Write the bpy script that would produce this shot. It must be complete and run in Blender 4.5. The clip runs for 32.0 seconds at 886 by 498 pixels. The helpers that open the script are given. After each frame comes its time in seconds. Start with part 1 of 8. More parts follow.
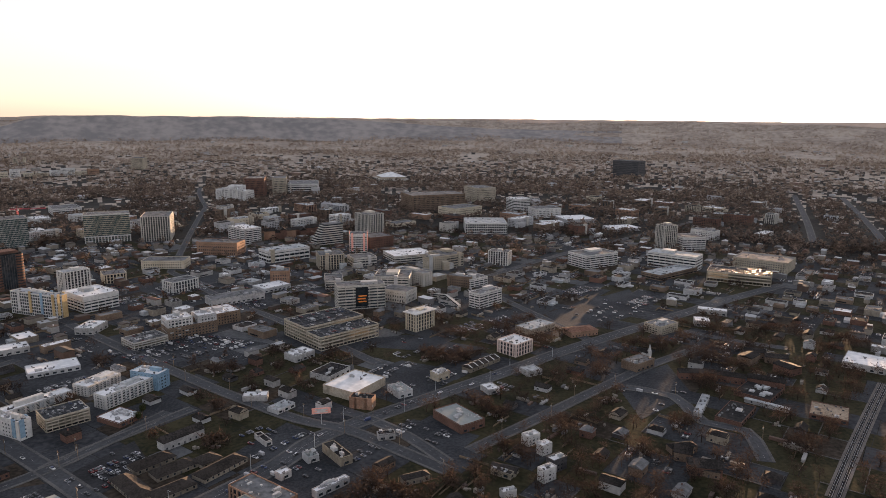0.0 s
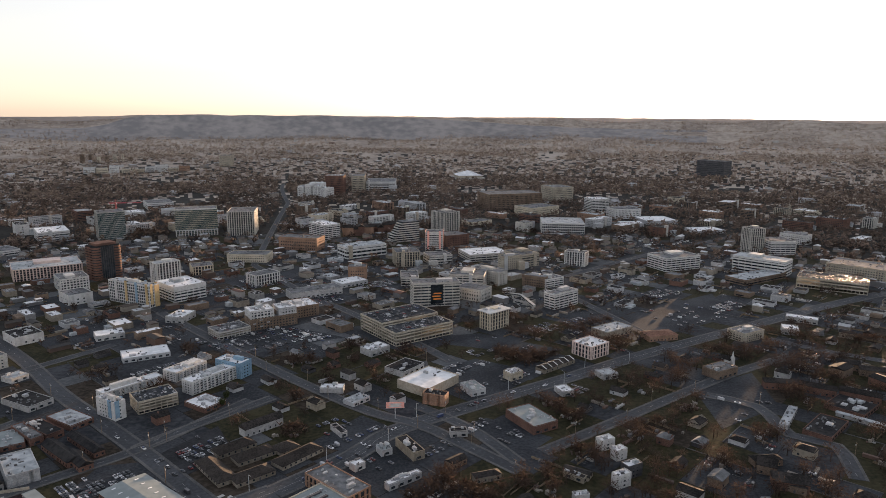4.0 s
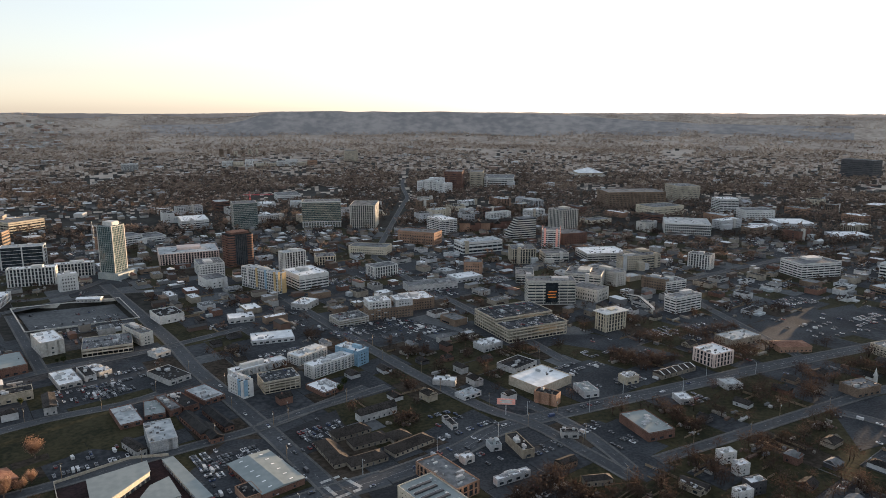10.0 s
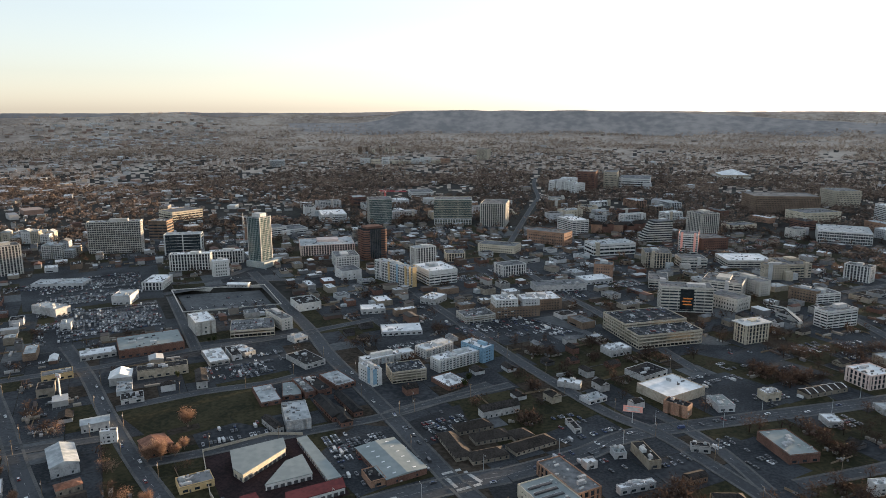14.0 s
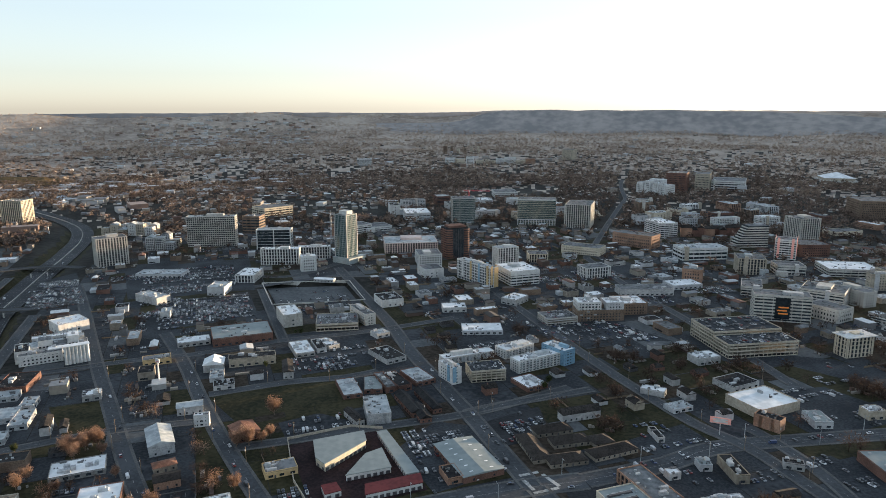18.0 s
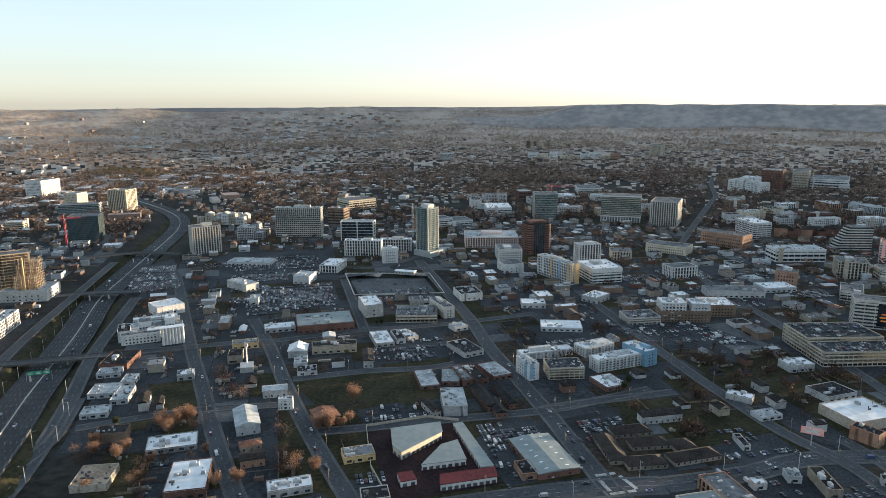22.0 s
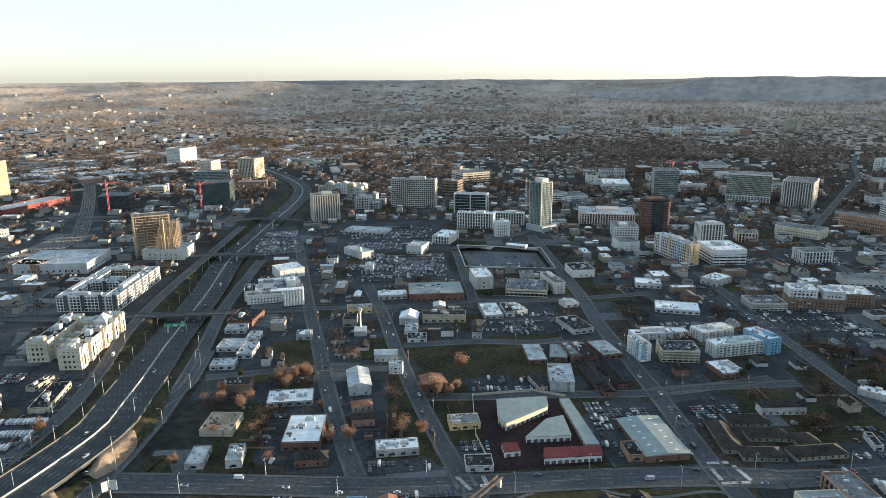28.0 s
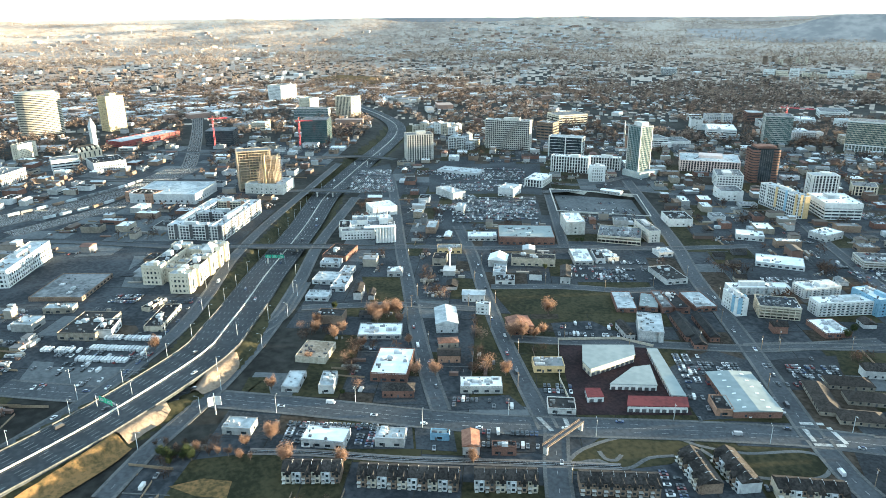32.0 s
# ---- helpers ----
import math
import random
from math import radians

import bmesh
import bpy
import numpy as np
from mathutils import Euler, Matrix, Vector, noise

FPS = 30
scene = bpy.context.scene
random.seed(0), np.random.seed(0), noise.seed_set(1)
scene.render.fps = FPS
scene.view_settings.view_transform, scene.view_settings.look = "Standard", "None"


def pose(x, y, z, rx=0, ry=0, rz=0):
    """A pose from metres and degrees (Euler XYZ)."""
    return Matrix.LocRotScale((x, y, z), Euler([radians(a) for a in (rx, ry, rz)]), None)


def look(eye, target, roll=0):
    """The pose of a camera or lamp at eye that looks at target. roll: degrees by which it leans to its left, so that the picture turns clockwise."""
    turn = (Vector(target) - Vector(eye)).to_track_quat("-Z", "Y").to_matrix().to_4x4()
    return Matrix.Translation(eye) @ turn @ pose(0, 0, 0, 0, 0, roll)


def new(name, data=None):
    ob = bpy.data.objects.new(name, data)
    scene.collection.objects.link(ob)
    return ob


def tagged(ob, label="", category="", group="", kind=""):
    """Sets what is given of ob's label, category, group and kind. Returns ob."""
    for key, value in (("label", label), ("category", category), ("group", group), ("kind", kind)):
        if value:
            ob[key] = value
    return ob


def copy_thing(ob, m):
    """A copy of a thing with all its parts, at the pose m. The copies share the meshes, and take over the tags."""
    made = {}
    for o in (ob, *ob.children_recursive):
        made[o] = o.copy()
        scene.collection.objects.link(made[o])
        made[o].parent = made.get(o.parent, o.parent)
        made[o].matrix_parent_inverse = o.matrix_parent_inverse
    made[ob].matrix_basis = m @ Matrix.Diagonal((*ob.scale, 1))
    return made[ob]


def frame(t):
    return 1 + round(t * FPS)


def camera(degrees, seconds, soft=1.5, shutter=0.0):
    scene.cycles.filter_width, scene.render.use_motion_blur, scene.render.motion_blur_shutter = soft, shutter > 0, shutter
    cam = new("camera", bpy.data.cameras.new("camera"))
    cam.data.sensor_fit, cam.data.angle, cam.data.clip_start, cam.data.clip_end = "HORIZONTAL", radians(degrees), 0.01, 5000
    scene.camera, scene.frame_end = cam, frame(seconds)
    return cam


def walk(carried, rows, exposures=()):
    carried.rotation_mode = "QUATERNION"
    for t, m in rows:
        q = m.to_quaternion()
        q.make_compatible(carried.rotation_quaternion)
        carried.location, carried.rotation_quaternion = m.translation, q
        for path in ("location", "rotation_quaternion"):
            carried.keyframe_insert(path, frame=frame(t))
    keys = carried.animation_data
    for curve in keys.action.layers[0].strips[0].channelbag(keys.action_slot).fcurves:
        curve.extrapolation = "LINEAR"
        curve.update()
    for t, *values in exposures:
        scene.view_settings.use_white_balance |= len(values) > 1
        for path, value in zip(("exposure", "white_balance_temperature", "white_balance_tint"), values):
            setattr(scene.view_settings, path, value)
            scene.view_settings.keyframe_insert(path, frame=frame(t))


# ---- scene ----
EXPOSURES = [(0.0, 2.84, 7100, 24), (4.0, 2.84, 6900, 20), (9.0, 2.86, 6480, 14), (13.0, 2.88, 6300, 11), (20.0, 2.93, 5880, 6), (23.0, 2.97, 5810, 4), (28.0, 3.17, 5680, 1), (30.0, 3.57, 5560, -3), (31.0, 4.05, 5480, -6), (32.0, 4.17, 5460, -7)]


def look_from(x, y, z, yaw, pitch, roll):
    """Heading to the left of +y, tilt and lean, in degrees."""
    a, b = radians(yaw), radians(pitch)
    ahead = Vector((-math.sin(a) * math.cos(b), math.cos(a) * math.cos(b), math.sin(b)))
    eye = Vector((x, y, z))
    return look(eye, eye + ahead * 100, roll)


cam = camera(65.58, 32.0, soft=0.8)
walk(cam, [
    (0.0, look_from(0.01, 0.01, 230.00, 0.37, -11.00, 0.36)),
    (1.0, look_from(-0.78, -0.01, 229.21, 2.12, -10.97, 0.46)),
    (2.0, look_from(-0.70, -0.07, 229.22, 3.44, -11.01, 0.39)),
    (3.0, look_from(-0.55, -0.38, 229.50, 4.86, -11.08, 0.33)),
    (3.5, look_from(-0.53, -0.48, 229.66, 5.77, -11.10, 0.29)),
    (4.0, look_from(-0.55, -0.54, 229.80, 6.73, -11.13, 0.26)),
    (4.5, look_from(-0.57, -0.61, 229.81, 7.56, -11.14, 0.25)),
    (6.5, look_from(-0.32, -0.46, 229.52, 10.49, -11.27, 0.21)),
    (7.0, look_from(-0.20, -0.50, 229.51, 11.24, -11.30, 0.19)),
    (8.0, look_from(-0.15, -0.84, 229.81, 12.55, -11.36, 0.10)),
    (9.0, look_from(-0.23, -1.26, 230.25, 14.59, -11.44, 0.16)),
    (10.0, look_from(-0.06, -1.55, 230.26, 16.56, -11.48, 0.05)),
    (11.0, look_from(0.22, -2.02, 230.35, 18.59, -11.55, 0.07)),
    (11.5, look_from(0.39, -2.29, 230.44, 20.64, -11.57, 0.00)),
    (12.0, look_from(0.60, -2.51, 230.46, 23.33, -11.57, -0.03)),
    (12.5, look_from(0.81, -2.73, 230.41, 24.82, -11.57, -0.08)),
    (13.0, look_from(0.88, -2.92, 230.32, 25.70, -11.59, -0.01)),
    (14.0, look_from(1.08, -3.13, 230.18, 27.51, -11.56, -0.11)),
    (14.5, look_from(1.11, -3.15, 230.20, 28.43, -11.59, -0.08)),
    (16.5, look_from(1.30, -3.26, 230.40, 32.02, -11.58, -0.14)),
    (17.0, look_from(1.42, -3.38, 230.40, 32.83, -11.56, -0.13)),
    (18.0, look_from(1.61, -3.68, 230.20, 34.52, -11.56, -0.20)),
    (19.0, look_from(1.86, -4.02, 230.29, 36.50, -11.56, -0.17)),
    (20.0, look_from(2.17, -4.15, 230.40, 38.18, -11.67, -0.23)),
    (21.0, look_from(2.49, -4.51, 230.46, 39.95, -11.84, -0.24)),
    (21.5, look_from(2.67, -4.61, 230.39, 40.86, -11.92, -0.25)),
    (22.0, look_from(2.82, -4.69, 230.35, 41.36, -11.99, -0.26)),
    (22.5, look_from(2.79, -4.77, 230.35, 41.62, -12.11, -0.25)),
    (23.0, look_from(2.70, -4.91, 230.26, 42.34, -12.19, -0.21)),
    (24.0, look_from(2.73, -5.01, 230.05, 44.19, -12.37, -0.30)),
    (25.0, look_from(2.94, -4.96, 230.00, 46.04, -12.57, -0.34)),
    (25.5, look_from(3.01, -4.98, 229.92, 46.92, -12.67, -0.32)),
    (27.5, look_from(3.23, -5.11, 229.44, 49.92, -13.37, -0.31)),
    (28.0, look_from(3.29, -5.24, 229.29, 50.90, -14.10, -0.35)),
    (28.5, look_from(3.30, -5.40, 229.38, 51.88, -14.93, -0.33)),
    (29.0, look_from(3.42, -5.48, 229.52, 52.81, -15.73, -0.35)),
    (29.5, look_from(3.67, -5.54, 229.67, 53.67, -16.55, -0.36)),
    (30.0, look_from(3.86, -5.65, 229.81, 54.56, -17.36, -0.38)),
    (30.5, look_from(3.99, -5.72, 229.87, 55.77, -18.15, -0.40)),
    (31.0, look_from(4.13, -5.78, 229.82, 56.92, -18.87, -0.42)),
    (31.5, look_from(4.14, -5.79, 229.63, 57.90, -18.89, -0.38)),
    (32.0, look_from(4.21, -5.86, 229.29, 58.77, -18.87, -0.36)),
], exposures=EXPOSURES)

# ---- light ----
SUN_AZ, SUN_EL = 25.5, 2.75
world = bpy.data.worlds.new("evening_sky")
scene.world = world
world.use_nodes = True
wn = world.node_tree.nodes
sky = wn.new("ShaderNodeTexSky")
sky.sky_type = "NISHITA"
sky.sun_disc = False
sky.sun_elevation, sky.sun_rotation = radians(SUN_EL), radians(SUN_AZ)
sky.altitude, sky.air_density, sky.dust_density, sky.ozone_density = 200, 1.0, 0.6, 2.5
wn["Background"].inputs["Strength"].default_value = 0.11
soften = wn.new("ShaderNodeHueSaturation")
soften.inputs["Saturation"].default_value = 0.47
even = wn.new("ShaderNodeGamma")  # narrows the sky's brightness range, so the sunward side blows out less
even.inputs["Gamma"].default_value = 0.6
world.node_tree.links.new(sky.outputs[0], even.inputs["Color"])
world.node_tree.links.new(even.outputs[0], soften.inputs["Color"])
world.node_tree.links.new(soften.outputs[0], wn["Background"].inputs[0])
sun = new("sun", bpy.data.lights.new("sun", "SUN"))
sun.data.energy, sun.data.angle, sun.data.color = 2.3, radians(0.6), (1.0, 0.70, 0.42)
sun.matrix_world = look((math.sin(radians(SUN_AZ)) * 1000, math.cos(radians(SUN_AZ)) * 1000, 1000 * math.tan(radians(SUN_EL))), (0, 0, 0))

# ---- materials ----
def mat(name, low, high, rough=0.8, metal=0.0, grain=0.6, patch=0.04, bump=0.15, rand=0.0, island=0.0, spec=0.5):
    """A surface that wanders between two colours at two scales, in world metres; rand and island vary whole pieces."""
    m = bpy.data.materials.new(name)
    m.use_nodes = True
    n, l = m.node_tree.nodes, m.node_tree.links
    b = n["Principled BSDF"]
    b.inputs["Roughness"].default_value, b.inputs["Metallic"].default_value = rough, metal
    b.inputs["Specular IOR Level"].default_value = spec if rough < 0.75 else 0.12
    geo = n.new("ShaderNodeNewGeometry")
    big, fine = n.new("ShaderNodeTexNoise"), n.new("ShaderNodeTexNoise")
    big.inputs["Scale"].default_value, fine.inputs["Scale"].default_value = patch, grain
    big.inputs["Detail"].default_value, fine.inputs["Detail"].default_value = 5, 4
    for t in (big, fine):
        l.new(geo.outputs["Position"], t.inputs["Vector"])
    add = n.new("ShaderNodeMath")
    add.operation = "MULTIPLY_ADD"
    add.inputs[1].default_value = 0.5
    l.new(fine.outputs["Fac"], add.inputs[0])
    half = n.new("ShaderNodeMath")
    half.operation, half.inputs[1].default_value = "MULTIPLY", 0.5
    l.new(big.outputs["Fac"], half.inputs[0])
    l.new(half.outputs[0], add.inputs[2])
    ramp = n.new("ShaderNodeValToRGB")
    ramp.color_ramp.elements[0].position, ramp.color_ramp.elements[1].position = 0.41, 0.59
    ramp.color_ramp.elements[0].color, ramp.color_ramp.elements[1].color = (*low, 1), (*high, 1)
    l.new(add.outputs[0], ramp.inputs[0])
    out = ramp.outputs[0]
    for amount, source, socket in ((rand, "ShaderNodeObjectInfo", "Random"), (island, "ShaderNodeNewGeometry", "Random Per Island")):
        if amount:
            src, mul, off, hsv = n.new(source), n.new("ShaderNodeMath"), n.new("ShaderNodeMath"), n.new("ShaderNodeHueSaturation")
            mul.operation, mul.inputs[1].default_value = "MULTIPLY", 2 * amount
            off.operation, off.inputs[1].default_value = "ADD", 1 - amount
            l.new(src.outputs[socket], mul.inputs[0])
            l.new(mul.outputs[0], off.inputs[0])
            l.new(off.outputs[0], hsv.inputs["Value"])
            l.new(out, hsv.inputs["Color"])
            out = hsv.outputs[0]
    l.new(out, b.inputs["Base Color"])
    if bump:
        bp = n.new("ShaderNodeBump")
        bp.inputs["Strength"].default_value, bp.inputs["Distance"].default_value = bump, 0.2
        l.new(fine.outputs["Fac"], bp.inputs["Height"])
        l.new(bp.outputs[0], b.inputs["Normal"])
    return m


def thin(m, share):
    """Lets light through a surface of bare twigs: part of what falls on its back comes out in front."""
    n, l = m.node_tree.nodes, m.node_tree.links
    b, out = n["Principled BSDF"], n["Material Output"]
    through_light, mix = n.new("ShaderNodeBsdfTranslucent"), n.new("ShaderNodeMixShader")
    l.new(b.inputs["Base Color"].links[0].from_socket, through_light.inputs["Color"])
    mix.inputs[0].default_value = share
    l.new(b.outputs[0], mix.inputs[1])
    l.new(through_light.outputs[0], mix.inputs[2])
    l.new(mix.outputs[0], out.inputs["Surface"])
    return m


def palette(name, colours, rough=0.75, metal=0.0, by="island", spec=0.5):
    """One surface whose separate pieces take one of several colours."""
    m = bpy.data.materials.new(name)
    m.use_nodes = True
    n, l = m.node_tree.nodes, m.node_tree.links
    b = n["Principled BSDF"]
    b.inputs["Roughness"].default_value, b.inputs["Metallic"].default_value = rough, metal
    b.inputs["Specular IOR Level"].default_value = spec
    src = n.new("ShaderNodeNewGeometry" if by == "island" else "ShaderNodeObjectInfo")
    ramp = n.new("ShaderNodeValToRGB")
    ramp.color_ramp.interpolation = "CONSTANT"
    el = ramp.color_ramp.elements
    while len(el) < len(colours):
        el.new(0.5)
    for i, c in enumerate(colours):
        el[i].position, el[i].color = i / len(colours), (*c, 1)
    l.new(src.outputs["Random Per Island" if by == "island" else "Random"], ramp.inputs[0])
    geo, fine, mix = n.new("ShaderNodeNewGeometry"), n.new("ShaderNodeTexNoise"), n.new("ShaderNodeMix")
    fine.inputs["Scale"].default_value, fine.inputs["Detail"].default_value = 0.35, 5
    l.new(geo.outputs["Position"], fine.inputs["Vector"])
    mix.data_type, mix.blend_type = "RGBA", "MULTIPLY"
    mix.inputs[0].default_value = 0.55
    l.new(ramp.outputs[0], mix.inputs[6])
    l.new(fine.outputs["Fac"], mix.inputs[7])
    l.new(mix.outputs[2], b.inputs["Base Color"])
    return m


M = {
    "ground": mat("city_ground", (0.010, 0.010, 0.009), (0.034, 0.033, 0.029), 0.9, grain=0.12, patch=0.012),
    "lot": mat("parking_asphalt", (0.019, 0.022, 0.026), (0.050, 0.055, 0.061), 0.85, grain=0.5, patch=0.03),
    "road": mat("road_asphalt", (0.042, 0.046, 0.051), (0.068, 0.073, 0.080), 0.8, grain=0.4, patch=0.02),
    "freeway": mat("freeway_concrete", (0.030, 0.033, 0.037), (0.052, 0.056, 0.061), 0.8, grain=0.3, patch=0.02),
    "walk": mat("pavement_concrete", (0.066, 0.067, 0.067), (0.115, 0.115, 0.112), 0.85, grain=0.8, patch=0.05),
    "grass": mat("dry_winter_grass", (0.015, 0.016, 0.008), (0.046, 0.041, 0.021), 0.95, grain=0.3, patch=0.03, bump=0.4),
    "verge": mat("tan_grass_bank", (0.065, 0.05, 0.022), (0.18, 0.108, 0.045), 0.95, grain=0.4, patch=0.05, bump=0.4),
    "dirt": mat("bare_earth", (0.196, 0.154, 0.112), (0.364, 0.294, 0.224), 0.95, grain=0.5, patch=0.05),
    "concrete": mat("pale_concrete", (0.34, 0.33, 0.305), (0.50, 0.485, 0.45), 0.85, grain=0.5, patch=0.06),
    "garage": mat("garage_concrete", (0.30, 0.27, 0.215), (0.45, 0.41, 0.34), 0.85, grain=0.5, patch=0.06),
    "white": mat("white_wall", (0.43, 0.43, 0.42), (0.58, 0.58, 0.568), 0.8, grain=0.4, patch=0.06),
    "cream": mat("cream_stucco", (0.41, 0.365, 0.285), (0.54, 0.485, 0.39), 0.8, grain=0.5, patch=0.06),
    "beige": mat("beige_wall", (0.28, 0.25, 0.20), (0.43, 0.385, 0.315), 0.85, grain=0.5, patch=0.06),
    "grey": mat("grey_panel", (0.308, 0.315, 0.322), (0.448, 0.455, 0.462), 0.7, grain=0.5, patch=0.06),
    "brick": mat("red_brick", (0.092, 0.054, 0.044), (0.17, 0.098, 0.076), 0.9, grain=1.2, patch=0.08),
    "orange": mat("orange_brick", (0.21, 0.13, 0.092), (0.33, 0.21, 0.15), 0.85, grain=1.0, patch=0.08),
    "brown": mat("brown_brick", (0.119, 0.0868, 0.0658), (0.21, 0.157, 0.119), 0.9, grain=1.0, patch=0.08),
    "dark": mat("dark_cladding", (0.035, 0.035, 0.04), (0.075, 0.075, 0.08), 0.6, grain=0.6, patch=0.08),
    "blue": mat("blue_panel", (0.13, 0.235, 0.33), (0.21, 0.34, 0.44), 0.7, grain=0.5, patch=0.06),
    "yellow": mat("ochre_panel", (0.40, 0.28, 0.13), (0.52, 0.38, 0.20), 0.7, grain=0.5, patch=0.06),
    "pink": mat("salmon_panel", (0.7, 0.308, 0.252), (0.8, 0.42, 0.35), 0.7, grain=0.5, patch=0.06),
    "glass": mat("window_glass", (0.014, 0.0196, 0.0238), (0.0364, 0.0448, 0.0532), 0.18, grain=0.25, patch=0.1, bump=0, rand=0.3, spec=0.35),
    "tealglass": mat("teal_curtain_glass", (0.022, 0.048, 0.053), (0.05, 0.088, 0.09), 0.12, grain=0.3, patch=0.1, bump=0, spec=0.6),
    "roof_white": mat("white_membrane_roof", (0.56, 0.585, 0.60), (0.76, 0.77, 0.775), 0.75, grain=0.18, patch=0.05),
    "roof_grey": mat("grey_gravel_roof", (0.085, 0.09, 0.094), (0.19, 0.195, 0.20), 0.9, grain=0.25, patch=0.05),
    "roof_pale": mat("pale_grey_roof", (0.25, 0.275, 0.285), (0.43, 0.455, 0.465), 0.8, grain=0.2, patch=0.05),
    "roof_dark": mat("dark_tar_roof", (0.012, 0.012, 0.014), (0.036, 0.035, 0.034), 0.9, grain=0.3, patch=0.05),
    "roof_blue": mat("green_grey_metal_roof", (0.20, 0.23, 0.232), (0.245, 0.275, 0.272), 0.8, grain=0.2, patch=0.05),
    "roof_red": mat("maroon_metal_roof", (0.075, 0.021, 0.025), (0.115, 0.031, 0.034), 0.8, grain=0.4, patch=0.05),
    "maroon_paving": mat("maroon_paving", (0.013, 0.009, 0.010), (0.034, 0.020, 0.021), 0.9, grain=0.5, patch=0.05),
    # paled well beyond bare earth; distance haze is put into this colour
    "farground": mat("hazy_far_country", (0.25, 0.208, 0.175), (0.41, 0.355, 0.30), 0.95, grain=0.03, patch=0.004, bump=0),
    "shingle": mat("asphalt_shingle", (0.015, 0.014, 0.0135), (0.045, 0.040, 0.037), 0.9, grain=0.8, patch=0.1, rand=0.3),
    "rust": mat("rusty_metal_roof", (0.14, 0.072, 0.05), (0.24, 0.128, 0.088), 0.8, grain=0.5, patch=0.08),
    "metal": mat("galvanised_metal", (0.26, 0.27, 0.28), (0.44, 0.45, 0.46), 0.6, 0.3, grain=1.0, patch=0.2),
    "wood": mat("timber_pole", (0.14, 0.105, 0.07), (0.252, 0.196, 0.14), 0.9, grain=2.0),
    "red": mat("red_steel", (0.50, 0.06, 0.08), (0.66, 0.10, 0.11), 0.6, grain=1.0),
    "bark": mat("grey_brown_bark", (0.098, 0.077, 0.063), (0.182, 0.14, 0.112), 0.95, grain=1.5),
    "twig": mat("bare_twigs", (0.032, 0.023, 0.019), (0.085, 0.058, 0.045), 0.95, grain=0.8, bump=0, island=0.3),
    "rustleaf": mat("dry_orange_leaves", (0.20, 0.125, 0.088), (0.32, 0.21, 0.15), 0.9, grain=0.6, bump=0, island=0.35),
    "evergreen": mat("evergreen_leaves", (0.022, 0.030, 0.012), (0.065, 0.072, 0.026), 0.9, grain=0.6, bump=0, island=0.4),
    # farthest trees: bare twigs paled by painted distance haze
    "woods": mat("hazy_winter_woods", (0.25, 0.195, 0.153), (0.45, 0.36, 0.288), 0.95, grain=0.05, patch=0.004, bump=0, island=0.2),
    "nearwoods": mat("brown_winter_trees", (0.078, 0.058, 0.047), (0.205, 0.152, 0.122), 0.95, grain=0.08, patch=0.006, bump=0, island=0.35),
    "farwall": palette("far_house_walls", [(0.33, 0.31, 0.285), (0.50, 0.495, 0.485), (0.22, 0.17, 0.14), (0.36, 0.32, 0.27), (0.27, 0.18, 0.145), (0.58, 0.57, 0.55)]),
    "farroof": palette("far_roofs", [(0.12, 0.10, 0.09), (0.18, 0.155, 0.14), (0.42, 0.42, 0.43), (0.15, 0.12, 0.10), (0.24, 0.155, 0.12), (0.68, 0.70, 0.72)]),
    "carpaint": palette("car_paint", [(0.82, 0.82, 0.82), (0.042, 0.042, 0.049), (0.42, 0.434, 0.462), (0.77, 0.77, 0.798), (0.14, 0.14, 0.154), (0.252, 0.042, 0.042), (0.056, 0.084, 0.182), (0.8, 0.8, 0.8), (0.07, 0.07, 0.077)], 0.3, by="object", spec=0.7),
    "farcar": palette("far_car_paint", [(0.82, 0.82, 0.82), (0.03, 0.03, 0.035), (0.32, 0.334, 0.36), (0.05, 0.055, 0.06), (0.14, 0.14, 0.154), (0.2, 0.035, 0.035), (0.045, 0.07, 0.15), (0.75, 0.75, 0.77), (0.07, 0.07, 0.077), (0.02, 0.02, 0.024), (0.22, 0.22, 0.23)], 0.3, spec=0.7),
    "tyre": mat("black_rubber", (0.028, 0.028, 0.028), (0.049, 0.049, 0.049), 0.9),
}
# horizon ridge in the grey of distance haze, painted as base colour
M["haze_hill"] = mat("hazy_far_ridge", (0.21, 0.215, 0.235), (0.26, 0.265, 0.285), 0.95, grain=0.012, patch=0.003, bump=0)
# light let through also lends the far woods and ridge a hazy glow
for leafy, share in (("woods", 0.5), ("nearwoods", 0.33), ("haze_hill", 0.12), ("twig", 0.2), ("rustleaf", 0.5)):
    thin(M[leafy], share)
# concrete slopes; the tan is low sunlight painted into them
M["abutment"] = mat("sunlit_tan_paving", (0.13, 0.10, 0.075), (0.21, 0.165, 0.125), 0.95, grain=0.5, patch=0.05)
# gold of the low sun on a cream tower, put into the wall colour
M["gold"] = mat("sun_gold_wall", (0.37, 0.285, 0.155), (0.49, 0.39, 0.23), 0.7, grain=0.5, patch=0.06)
# raw concrete with the evening sun's warm tan mixed into its colour
M["sunlit_concrete"] = mat("sunlit_tan_concrete", (0.29, 0.23, 0.165), (0.41, 0.33, 0.245), 0.85, grain=0.5, patch=0.06)
# darker copies of the wall colours, with the shade on low walls painted in
M["shade_white"] = mat("shaded_white_block", (0.25, 0.25, 0.248), (0.40, 0.398, 0.39), 0.85, grain=0.4, patch=0.06, rand=0.2)
M["shade_cream"] = mat("shaded_cream_block", (0.235, 0.205, 0.16), (0.36, 0.32, 0.255), 0.85, grain=0.4, patch=0.06, rand=0.2)
